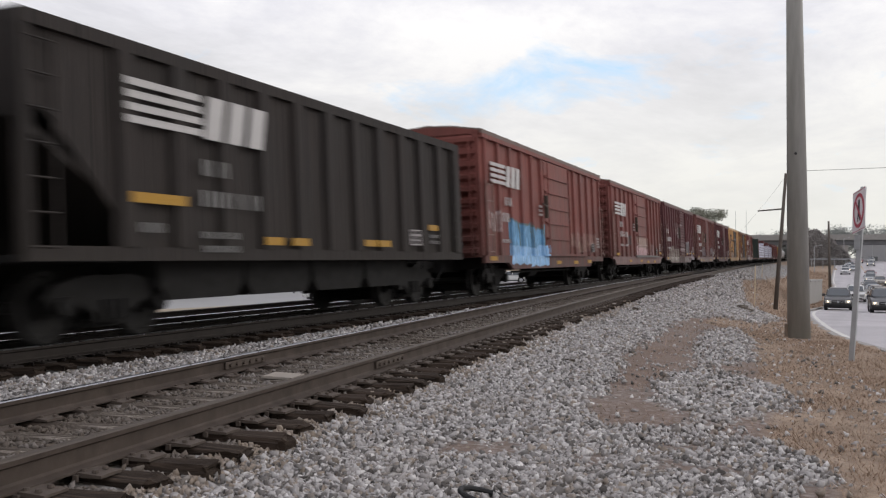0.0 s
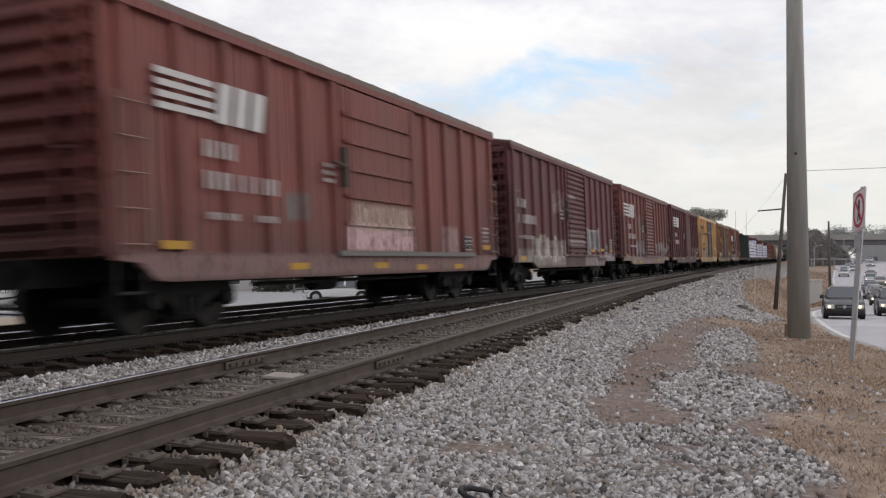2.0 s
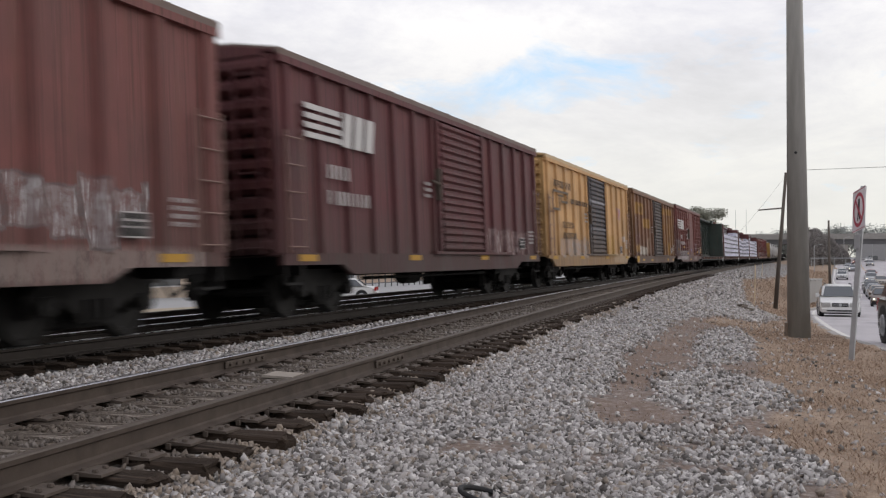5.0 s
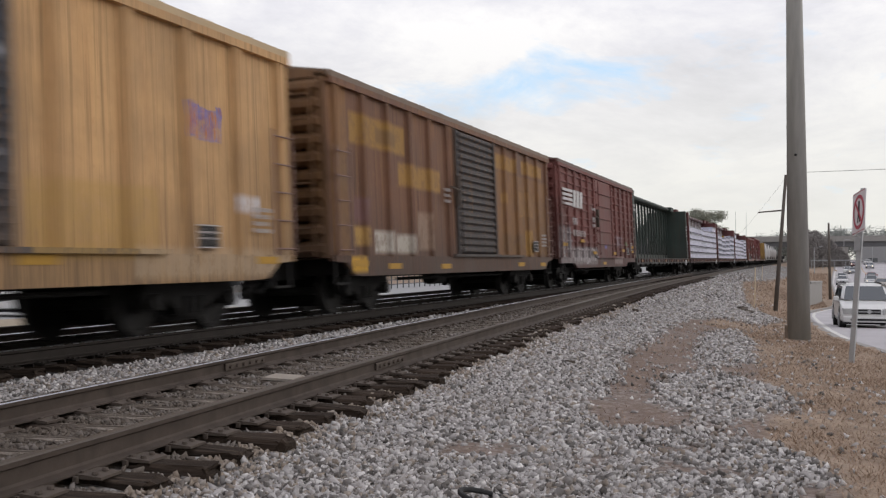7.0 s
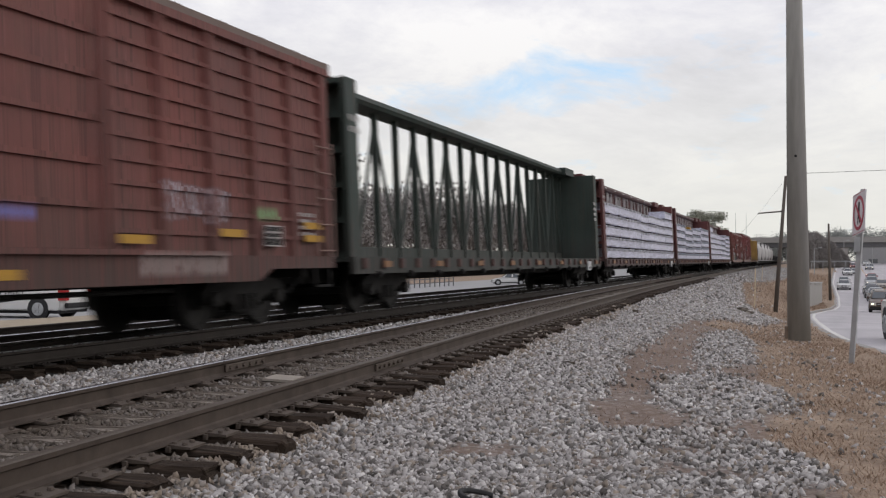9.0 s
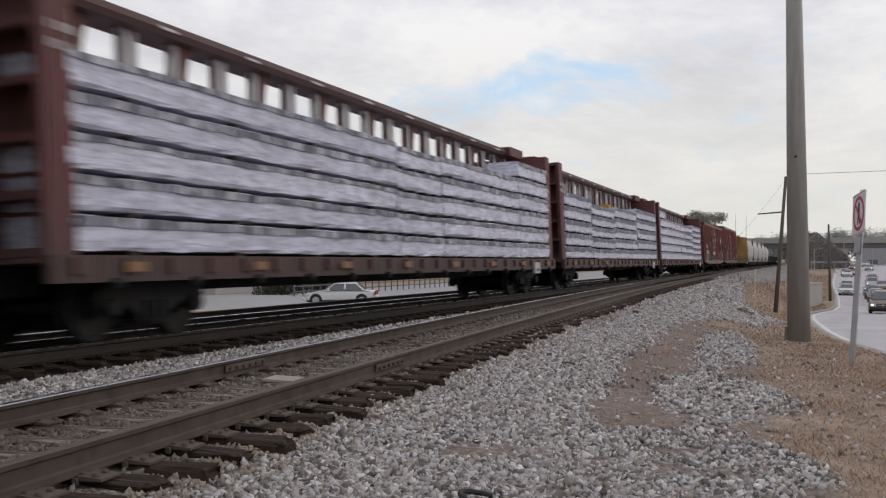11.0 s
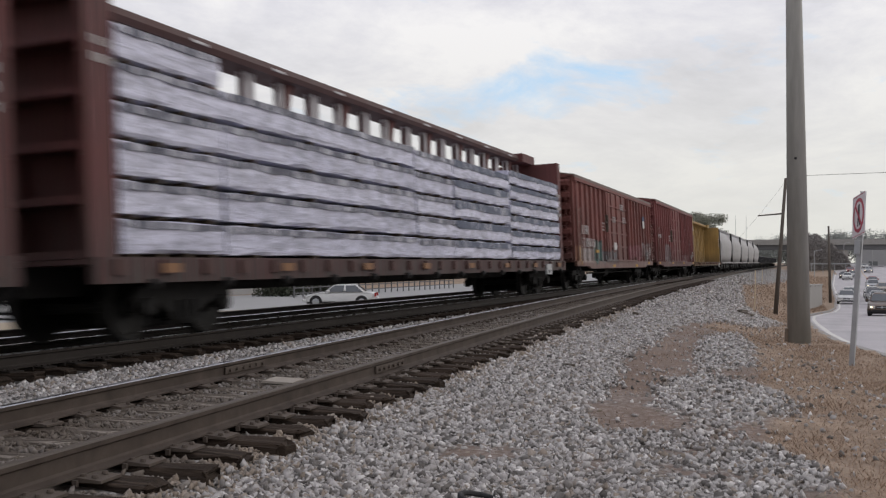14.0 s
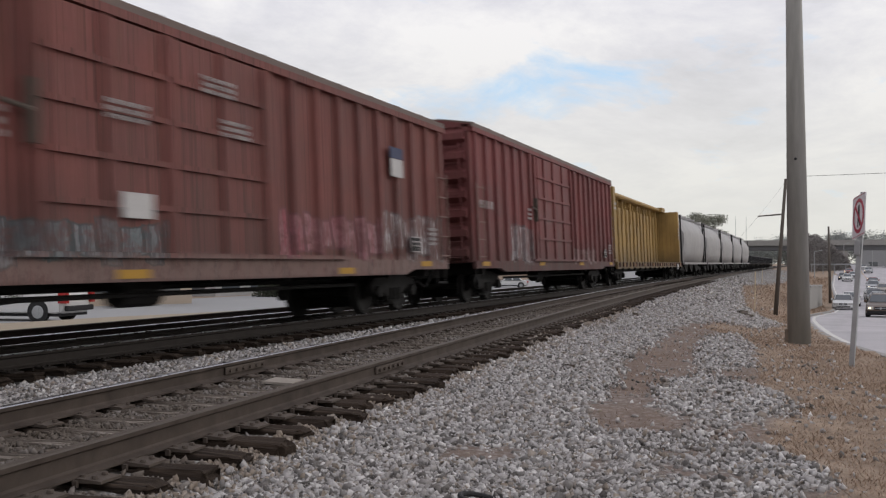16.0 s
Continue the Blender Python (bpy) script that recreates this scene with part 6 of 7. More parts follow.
# outlined rail-shaped emblem on the yellow boxcar
inkd = plain("faded_dark_emblem", (0.11, 0.08, 0.055), 0.7)
for s0, z0, s1, z1 in ((113.26, 3.14, 115.35, 3.22), (113.1, 2.54, 114.05, 2.62), (114.28, 2.82, 115.22, 2.90), (113.1, 2.54, 113.17, 3.2), (113.85, 3.02, 114.6, 3.08), (114.0, 2.58, 114.06, 3.05), (114.28, 2.86, 114.34, 3.06), (115.2, 2.86, 115.26, 3.2)):
    flat_mark(car_g, s0, z0, s1, z1, inkd, CAR_G_MID, name="emblem_outline")
# shield, placard and small notices on the long boxcar
navy = plain("navy_emblem_blue", (0.035, 0.045, 0.10), 0.6)
mid_i = (262.95 + 281.7) / 2
flat_mark(car_i, 278.45, 2.72, 279.05, 3.08, M["white"], mid_i, name="shield_emblem")
flat_mark(car_i, 278.42, 3.09, 279.08, 3.31, navy, mid_i, name="shield_top")
flat_mark(car_i, 270.04, 1.53, 270.63, 1.84, M["white"], mid_i, -1.59, "door_placard")
for s0, z0, s1 in ((269.8, 2.88, 270.57), (271.82, 3.50, 272.62), (272.26, 2.95, 273.0)):
    bars(car_i, s0 - mid_i, z0, 3, M["stencil"], -1.59, 0.055, 0.035, "door_notice", int(s0), s1 - s0)
# yellow box left on top of a lumber stack
bm = bmesh.new()
box(bm, -0.3, 0.3, -1.25, -0.75, 3.262, 3.46)
soften(bm, 0.02)
crate = tagged(link("yellow_box", bm, M["yellow"]), "small yellow box lying on top of the wrapped lumber", "box")
CARS.append((crate, 222.4))
for i in range(5):
    covered_hopper(329.4 + i * 17.0, 345.0 + i * 17.0, "light grey curved-side covered hopper car")
for i in range(6):
    gondola(415.5 + i * 17.5, 431.6 + i * 17.5, "low black gondola car")

# ---------------------------------------------------------------- poles, sign, stakes


def ground_at(x, y):
    return float(level(x, y))


def big_pole():
    p = thing("steel_pole", "tall tapered grey-brown steel pole standing in the verge", "utility pole", Matrix.Translation((23.25, 0.14, ground_at(23.25, 0.14))))
    bm = bmesh.new()
    rod(bm, (0, 0, -0.3), (-0.03, 0.15, 14.5), 0.248, 0.10, 24)
    k = Mat("painted_steel_pole", 0.6, 0.15)
    v = k.coords(None, (1, 1, 0.15))
    c = k.ramp(k.noise(v, 6, 5, 0.6), [(0.3, (0.235, 0.23, 0.215)), (0.7, (0.33, 0.322, 0.30))])
    part("shaft", bm, k.done(c), p, smooth=True)
    bm = bmesh.new()
    box(bm, -0.11, 0.11, 0.22, 0.30, 0.05, 0.34)
    soften(bm, 0.01)
    part("access_cover", bm, plain("rusty_cover", (0.16, 0.12, 0.09), 0.8), p)
    bm = bmesh.new()
    rod(bm, (-0.20, 0.055, 4.05), (-0.225, 0.06, 4.05), 0.03, n=8)
    part("bolt_hole", bm, M["black"], p)
    return p


big_pole()


def no_entry_sign():
    x, y = 16.7, -0.66
    z = ground_at(x, y)
    s = thing("road_sign", "white prohibition sign with a red ring on a galvanised post", "road sign", Matrix.Translation((x, y, z)))
    lean = Euler((radians(3.9), 0, 0)).to_matrix().to_4x4()
    turn = Euler((0, radians(-9), radians(-165.5)), "XYZ").to_matrix().to_4x4()
    bm = bmesh.new()
    prism(bm, [(-0.040, -0.02), (0.040, -0.02), (0.040, 0.016), (0.030, 0.016), (0.022, -0.010), (-0.022, -0.010), (-0.030, 0.016), (-0.040, 0.016)], -0.2, 2.70, "z")
    part("post", bm, M["galv"], s, "perforated galvanised post", lean @ Euler((0, 0, radians(-120))).to_matrix().to_4x4())
    base = lean @ Matrix.Translation((-0.02, 0.045, 2.33)) @ turn
    bm = bmesh.new()
    pts = []
    for cx, cz, a0 in ((0.26, 0.29, 0), (-0.26, 0.29, 90), (-0.26, -0.29, 180), (0.26, -0.29, 270)):
        for i in range(4):
            a = math.radians(a0 + i * 30)
            pts.append((cx + 0.04 * math.cos(a), cz + 0.04 * math.sin(a)))
    prism(bm, pts, -0.003, 0.003, "y")
    panel = part("sign_panel", bm, plain("sign_white", (0.62, 0.58, 0.60), 0.5, 0, 0.12, 4), s, "", base)
    red = plain("sign_red", (0.36, 0.03, 0.06), 0.5, 0, 0.15, 4)
    bm = bmesh.new()
    n = 40
    vo, vi, vb = [], [], []
    for i in range(n):
        a = 2 * math.pi * i / n
        vo.append(bm.verts.new((0.25 * math.cos(a), -0.008, 0.27 * math.sin(a))))
        vi.append(bm.verts.new((0.195 * math.cos(a), -0.008, 0.215 * math.sin(a))))
        vb.append(bm.verts.new((0.25 * math.cos(a), -0.003, 0.27 * math.sin(a))))
    for i in range(n):
        j = (i + 1) % n
        bm.faces.new((vo[i], vo[j], vi[j], vi[i])), bm.faces.new((vo[i], vb[i], vb[j], vo[j]))
    part("prohibition_ring", bm, red, panel, "red ring")
    bm = bmesh.new()
    prism(bm, [(-0.17, 0.155), (-0.130, 0.185), (0.17, -0.155), (0.130, -0.185)], -0.010, -0.0085, "y")
    part("diagonal_bar", bm, red, panel, "red diagonal bar")
    bm = bmesh.new()
    prism(bm, [(-0.055, -0.17), (-0.015, -0.17), (0.0, -0.06), (0.05, -0.17), (0.085, -0.17), (0.04, 0.0), (0.045, 0.17), (-0.02, 0.17), (-0.04, 0.0)], -0.006, -0.0035, "y")
    part("symbol", bm, M["black"], panel, "plain black upright symbol")
    bm = bmesh.new()
    box(bm, -0.285, 0.285, -0.006, -0.003, -0.004, 0.004)
    row_of("sign_border", bm, red, panel, [at(0, 0, -0.31), at(0, 0, 0.31)])
    bm = bmesh.new()
    box(bm, -0.075, 0.075, -0.004, 0.004, -0.11, 0.11)
    soften(bm, 0.002)
    part("small_plate", bm, M["galv"], s, "small metal plate", lean @ Matrix.Translation((-0.02, 0.04, 1.84)) @ Euler((0, 0, radians(-150))).to_matrix().to_4x4())


no_entry_sign()


def wood_pole(x, y, h, lean, r, label, arm=None):
    z = ground_at(x, y)
    p = thing("timber_pole", label, "utility pole", Matrix.Translation((x, y, z)))
    bm = bmesh.new()
    rod(bm, (0, 0, -0.3), (lean[0], lean[1], h), r, r * 0.62, 12)
    part("shaft", bm, M["wood"], p, smooth=True)
    if arm:
        bm = bmesh.new()
        q = Vector((lean[0], lean[1], h)) * arm[0]
        rod(bm, q, q + Vector(arm[1]), 0.045, 0.035, 6)
        part("bracket_arm", bm, M["wood"], p)
    return p


wood_pole(57.2, 1.58, 7.4, (0.2, -0.58, 0), 0.125, "leaning weathered timber pole with a bracket arm", (0.74, (-0.1, 1.3, -0.1)))
wood_pole(112.0, -2.4, 8.0, (0.0, 0.15, 0), 0.16, "dark timber pole beside the road kerb")

for x, y, h in ((50.8, 2.35, 1.95), (112.0, 4.4, 1.5)):
    z = ground_at(x, y)
    bm = bmesh.new()
    rod(bm, (0, 0, -0.1), (0.05, -0.05, h), 0.032, 0.028, 6)
    tagged(link("marker_stake", bm, M["stake"], None, "", Matrix.Translation((x, y, z))), "thin faded marker stake on the ballast bank", "marker stake")


def cable(p, q, sag, r=0.012):
    bm = bmesh.new()
    p, q = Vector(p), Vector(q)
    prev = p
    for i in range(1, 17):
        f = i / 16
        c = p.lerp(q, f) - Vector((0, 0, sag * 4 * f * (1 - f)))
        rod(bm, prev, c, r, n=5)
        prev = c
    tagged(link("overhead_cable", bm, M["wire"]), "thin dark overhead cable", "cable")


cable((57.4, 0.85, 5.75), (80.0, -60.0, 9.4), 0.3)
cable((57.3, 0.85, 5.7), (60.0, 3.6, 2.5), 0.1, 0.004)


# ---------------------------------------------------------------- overpass and distance
def overpass():
    o = thing("overpass", "concrete road overpass on piers across the railway and road", "bridge", Matrix.Translation((318, 0, 0)))
    bm = bmesh.new()
    box(bm, -5, 5, -160, 46, 4.9, 6.3)
    part("girder", bm, M["concretedark"], o)
    bm = bmesh.new()
    box(bm, -5.6, 5.6, -165, 50, 6.3, 6.8)
    part("deck", bm, M["concrete"], o)
    bm = bmesh.new()
    box(bm, -5.6, -5.3, -165, 50, 6.8, 7.9)
    part("parapet", bm, M["concrete"], o)
    for y in (-120, -84, -52, -32, 1.5, 17, 34):
        bm = bmesh.new()
        for x in (-3.5, 0, 3.5):
            rod(bm, (x, y, -2.5), (x, y, 4.2), 0.55, n=12)
        box(bm, -5, 5, y - 0.7, y + 0.7, 4.0, 4.9)
        part("pier", bm, M["concrete"], o)
    bm = bmesh.new()
    box(bm, -6, 30, 46, 90, -2, 6.6)
    part("abutment", bm, M["concretedark"], o)


overpass()


def low_wall():
    w = thing("low_wall", "weathered low concrete wall beside the road", "wall", Matrix.Translation((80, 0.05, 0)) @ Euler((0, 0, math.atan2(-1.55, 24))).to_matrix().to_4x4(), "", "structure")
    for i in range(4):
        bm = bmesh.new()
        box(bm, i * 6.0 + 0.01, i * 6.0 + 5.99, 0, 0.3, -3.4, -0.78 - 0.12 * i)
        soften(bm, 0.02)
        part("wall_panel", bm, M["concrete"], w)
        bm = bmesh.new()
        box(bm, i * 6.0, i * 6.0 + 6.0, -0.05, 0.35, -0.775 - 0.12 * i, -0.66 - 0.12 * i)
        part("coping", bm, M["concrete"], w)


low_wall()


def leaf_mat(name, dark, light):
    k = Mat(name, 0.8, 0, 0.2)
    c = k.ramp(k.island(), [(0.0, dark), (1.0, light)])
    return k.done(c)


LEAF = leaf_mat("dull_evergreen_leaf", (0.030, 0.036, 0.026), (0.085, 0.092, 0.065))
LEAF2 = leaf_mat("winter_brush", (0.20, 0.185, 0.178), (0.31, 0.29, 0.28))
# distance haze is put into the pale colours of LEAF3 and LEAF4
LEAF3 = leaf_mat("far_treeline_leaf", (0.22, 0.235, 0.225), (0.34, 0.355, 0.335))
LEAF4 = leaf_mat("thin_olive_leaf", (0.19, 0.195, 0.155), (0.34, 0.34, 0.28))
BARK = plain("bark", (0.07, 0.055, 0.045), 0.9, 0, 0.3, 3, 0.3)


def tree(x, y, h, w, leaf=None, n=1500, seed=1, label="bare-limbed evergreen tree behind the train", name="tree", clump=0.34, trunk=0.25, spread=0.085):
    """Tapered trunk, limbs and a crown of many small leaf clumps with gaps."""
    r = random.Random(seed)
    z = ground_at(x, y)
    t = thing(name, label, name, Matrix.Translation((x, y, z)), "background trees")
    bm = bmesh.new()
    rod(bm, (0, 0, -0.3), (0, 0, h * 0.55), h * 0.022 + 0.06, h * 0.012 + 0.03, 8)
    tips = []
    for i in range(16):
        a, f = r.uniform(0, 6.28), r.uniform(trunk, 0.58)
        p = Vector((0, 0, h * f))
        q = Vector((math.cos(a) * w * r.uniform(0.25, 0.5), math.sin(a) * w * r.uniform(0.25, 0.5), h * min(0.95, f + r.uniform(0.12, 0.4))))
        rod(bm, p, q, h * 0.009 + 0.02, 0.02, 5)
        tips.append(q)
        for k in range(2):
            q2 = q + Vector((r.uniform(-1, 1), r.uniform(-1, 1), r.uniform(0.1, 1))) * w * 0.13
            rod(bm, q, q2, 0.03, 0.012, 4)
            tips.append(q2)
    part("trunk", bm, BARK, t)
    g = np.random.RandomState(seed)
    if name == "bush":
        a, q, zz = g.uniform(0, 6.28, n), g.uniform(0, 1, n) ** 0.5, g.uniform(0, 1, n)
        rad = w * 0.55 * q * np.sqrt(np.maximum(0.05, 1 - zz ** 4)) * (0.9 + 0.2 * np.sin(3 * a + seed))
        C = np.stack([np.cos(a) * rad, np.sin(a) * rad, zz * h * (0.85 + 0.15 * np.sin(5 * a + seed))], -1)
    else:
        C = np.array([tuple(q) for q in tips])[g.randint(0, len(tips), n)] + np.clip(g.normal(0, 1, (n, 3)), -1.5, 1.5) * np.array([1, 1, 0.8]) * w * spread
    d = g.normal(0, 1, (n, 3))
    d /= np.linalg.norm(d, axis=1)[:, None]
    u = np.cross(d, g.normal(0, 1, (n, 3)))
    u /= np.linalg.norm(u, axis=1)[:, None]
    s = (clump * g.uniform(0.4, 1.1, n))[:, None]
    v = np.cross(d, u) * s * g.uniform(0.4, 0.9, (n, 1))
    u = u * s
    V = np.stack([C - u, C + v * 0.8, C + u, C - v], 1).reshape(-1, 3)
    F = np.arange(4 * n).reshape(n, 4)
    ob = raw("crown", V, F, leaf or LEAF, "", "")
    ob.parent = t
    return t


tree(206, 19.2, 13.2, 7.4, LEAF4, n=18000, seed=3, clump=0.16)
tree(219, 26.1, 13.0, 5, LEAF4, n=8000, seed=5, clump=0.16)
r = random.Random(12)
for i in range(24):
    x = 400 + r.uniform(0, 60)
    y = 62 - i * 5.2 + r.uniform(-2, 2)
    tree(x, y, r.uniform(8.0, 11) + (2.6 if y < 2 else 0), r.uniform(12, 17), LEAF3, n=8000, seed=30 + i, label="distant dull green tree behind the overpass", spread=0.12, clump=0.30, trunk=0.1)
# belt of winter trees beyond the far street
for i in range(38):
    x = 20 + i * 8 + r.uniform(-3, 3)
    tree(x, 72 + r.uniform(-5, 9), r.uniform(14, 18.5), r.uniform(12, 16), LEAF2, spread=0.12, n=4500, seed=70 + i, label="tall winter tree beyond the far street", clump=0.38, trunk=0.08)
for i, (x, y, h, w) in enumerate([(266, 0.0, 9.6, 7), (274, -2.4, 9.4, 7), (280, -5.2, 7.4, 7), (258, 1.0, 8.5, 5), (286, -7.8, 5.2, 6)]):
    tree(x, y, h, w, LEAF2, n=16000, seed=110 + i, label="leafless winter brush beside the road", name="bush", clump=0.19, trunk=0.03)


def building(name, x, y, w, d, h, col, label, windows=4, roof=(0.25, 0.25, 0.26), rz=0):
    z = min(ground_at(x, y), -0.8) - 0.3
    b = thing(name, label, "building", Matrix.Translation((x, y, z)) @ Euler((0, 0, rz)).to_matrix().to_4x4())
    wallm = plain(name + "_wall", col, 0.8, 0, 0.12, 1.0)
    bm = bmesh.new()
    box(bm, -w / 2, w / 2, -d / 2, d / 2, 0, h)
    part("wall", bm, wallm, b)
    bm = bmesh.new()
    box(bm, -w / 2 - 0.4, w / 2 + 0.4, -d / 2 - 0.4, d / 2 + 0.4, h, h + 0.45)
    part("roof", bm, plain(name + "_roof", roof, 0.7), b)
    for i in range(windows):
        x0 = -w / 2 + w * (i + 0.2) / windows
        for s in (-1, 1):
            bm = bmesh.new()
            box(bm, x0, x0 + w * 0.6 / windows, s * d / 2 - 0.03, s * d / 2 + 0.03, 0.9, min(h - 0.6, 2.6))
            wn = part("window", bm, M["carglass"], b)
            bm = bmesh.new()
            box(bm, x0 - 0.06, x0 + w * 0.6 / windows + 0.06, s * d / 2 - 0.06, s * d / 2 + 0.06, 0.82, 0.9)
            part("sill", bm, M["white"], wn)
    for s in (-1, 1):
        for j in range(3):
            bm = bmesh.new()
            y0 = -d / 2 + d * (j + 0.25) / 3
            box(bm, s * w / 2 - 0.03, s * w / 2 + 0.03, y0, y0 + d * 0.15, 0.9, min(h - 0.6, 2.6))
            part("window", bm, M["carglass"], b)
    return b


building("warehouse", 46, 47.5, 28, 14, 3.6, (0.36, 0.30, 0.24), "low tan-brown warehouse beyond the street", 4)
building("shop_building", 92, 56, 30, 13, 4.2, (0.36, 0.36, 0.36), "pale grey shop building beyond the street", 6)
building("service_station", 352, -26, 12, 18, 7.4, (0.30, 0.30, 0.30), "grey service station with a white canopy edge", 3, (0.62, 0.61, 0.60))
building("roadside_store", 372, -7.5, 14, 12, 6.6, (0.33, 0.31, 0.29), "pale roadside store beyond the overpass", 3, (0.40, 0.38, 0.36))


def guard_rail():
    g = thing("guard_rail", "pale metal guard rail across the end of the road", "guard rail", Matrix.Translation((252, 0, -1.2)))
    bm = bmesh.new()
    prism(bm, [(-0.05, 1.9), (0.02, 1.97), (-0.05, 2.04), (0.02, 2.11), (-0.05, 2.18), (0.05, 2.18), (0.05, 1.9)], -14, -1, "y")
    part("beam", bm, M["galv"], g)
    bm = bmesh.new()
    box(bm, 0.0, 0.15, -0.07, 0.07, -1.0, 2.1)
    row_of("post", bm, M["galv"], g, [at(0, -13.8 + i * 2.5) for i in range(6)])


def lamp_post(x, y, h):
    p = thing("street_lamp", "slim grey street lamp beside the road", "street lamp", Matrix.Translation((x, y, ground_at(x, y))), "street lamps")
    bm = bmesh.new()
    rod(bm, (0, 0, -0.2), (0, 0, h), 0.10, 0.06, 8)
    part("shaft", bm, M["galv"], p)
    bm = bmesh.new()
    rod(bm, (0, 0, h - 0.1), (-0.2, -1.0, h + 0.15), 0.04, n=6)
    part("arm", bm, M["galv"], p)
    bm = bmesh.new()
    box(bm, -0.35, 0.05, -1.5, -0.9, h + 0.08, h + 0.24)
    soften(bm, 0.03)
    part("lantern", bm, M["galv"], p)


for x, y in ((450, 28.5), (452, 24.2)):
    bm = bmesh.new()
    rod(bm, (0, 0, 0), (0, 0, 22), 0.16, 0.06, 6)
    tagged(link("radio_mast", bm, M["galv"], None, "", Matrix.Translation((x, y, -0.5))), "thin distant grey radio mast above the trees", "mast")
guard_rail()
for x, y, h in ((214, -1.6, 5.4), (300, -10.0, 7.0), (330, -19.0, 8.0)):
    lamp_post(x, y, h)


# ---------------------------------------------------------------- litter by the track
def scrap(name, label, x, y, size, rz, mat, category, tilt=0.1):
    bm = bmesh.new()
    box(bm, -size[0] / 2, size[0] / 2, -size[1] / 2, size[1] / 2, 0, size[2])
    soften(bm, min(size) * 0.12)
    rr = random.Random(int(x * 10))
    for v in bm.verts:
        v.co += Vector([rr.uniform(-1, 1) * min(size) * 0.08 for _ in range(3)])
    tagged(link(name, bm, mat, None, "", Matrix.Translation((x, y, ground_at(x, y) + 0.01)) @ Euler((tilt, tilt * 0.5, rz)).to_matrix().to_4x4()), label, category)


scrap("timber_scrap", "dark broken tie piece lying on the ballast", 41.7, 2.4, (0.6, 0.26, 0.15), 0.4, M["tie"], "timber scrap")
scrap("timber_scrap", "dark broken tie piece lying on the ballast", 40.4, 2.1, (0.42, 0.22, 0.12), -0.5, M["tie"], "timber scrap")
scrap("timber_scrap", "dark splinter of timber lying on gravel", 27.0, 4.3, (0.5, 0.14, 0.08), 0.2, M["tie"], "timber scrap")
scrap("timber_scrap", "dark splinter of timber lying on gravel", 13.2, 3.0, (0.3, 0.07, 0.04), 0.7, M["tie"], "timber scrap")
bm = bmesh.new()
box(bm, -0.19, 0.19, -0.16, 0.16, 0, 0.025)
tagged(link("loose_board", bm, plain("bleached_board", (0.33, 0.295, 0.255), 0.85, 0, 0.25, 7), None, "", Matrix.Translation((9.25, 5.12, -0.192)) @ Euler((0.05, 0, 0.15)).to_matrix().to_4x4()), "pale bleached board lying between the rails", "board")


def half_buried_ring():
    bm = bmesh.new()
    n, m = 28, 8
    rings = []
    for i in range(n):
        a = 2 * math.pi * i / n
        c = Vector((math.cos(a) * 0.165, math.sin(a) * 0.165, 0))
        rings.append([bm.verts.new(c + Vector((math.cos(a), math.sin(a), 0)) * (0.016 * math.cos(2 * math.pi * k / m)) + Vector((0, 0, 0.016 * math.sin(2 * math.pi * k / m)))) for k in range(m)])
    for i in range(n):
        p, q = rings[i], rings[(i + 1) % n]
        for k in range(m):
            bm.faces.new((p[k], q[k], q[(k + 1) % m], p[(k + 1) % m]))
    bmesh.ops.recalc_face_normals(bm, faces=bm.faces[:])
    x, y = 5.38, 1.68
    tagged(link("rubber_ring", bm, M["black"], None, "", Matrix.Translation((x, y, ground_at(x, y) + 0.045)) @ Euler((0.25, 0.1, 0)).to_matrix().to_4x4()), "thin black rubber ring lying half sunk in gravel", "rubber ring")


half_buried_ring()

# ---------------------------------------------------------------- road vehicles


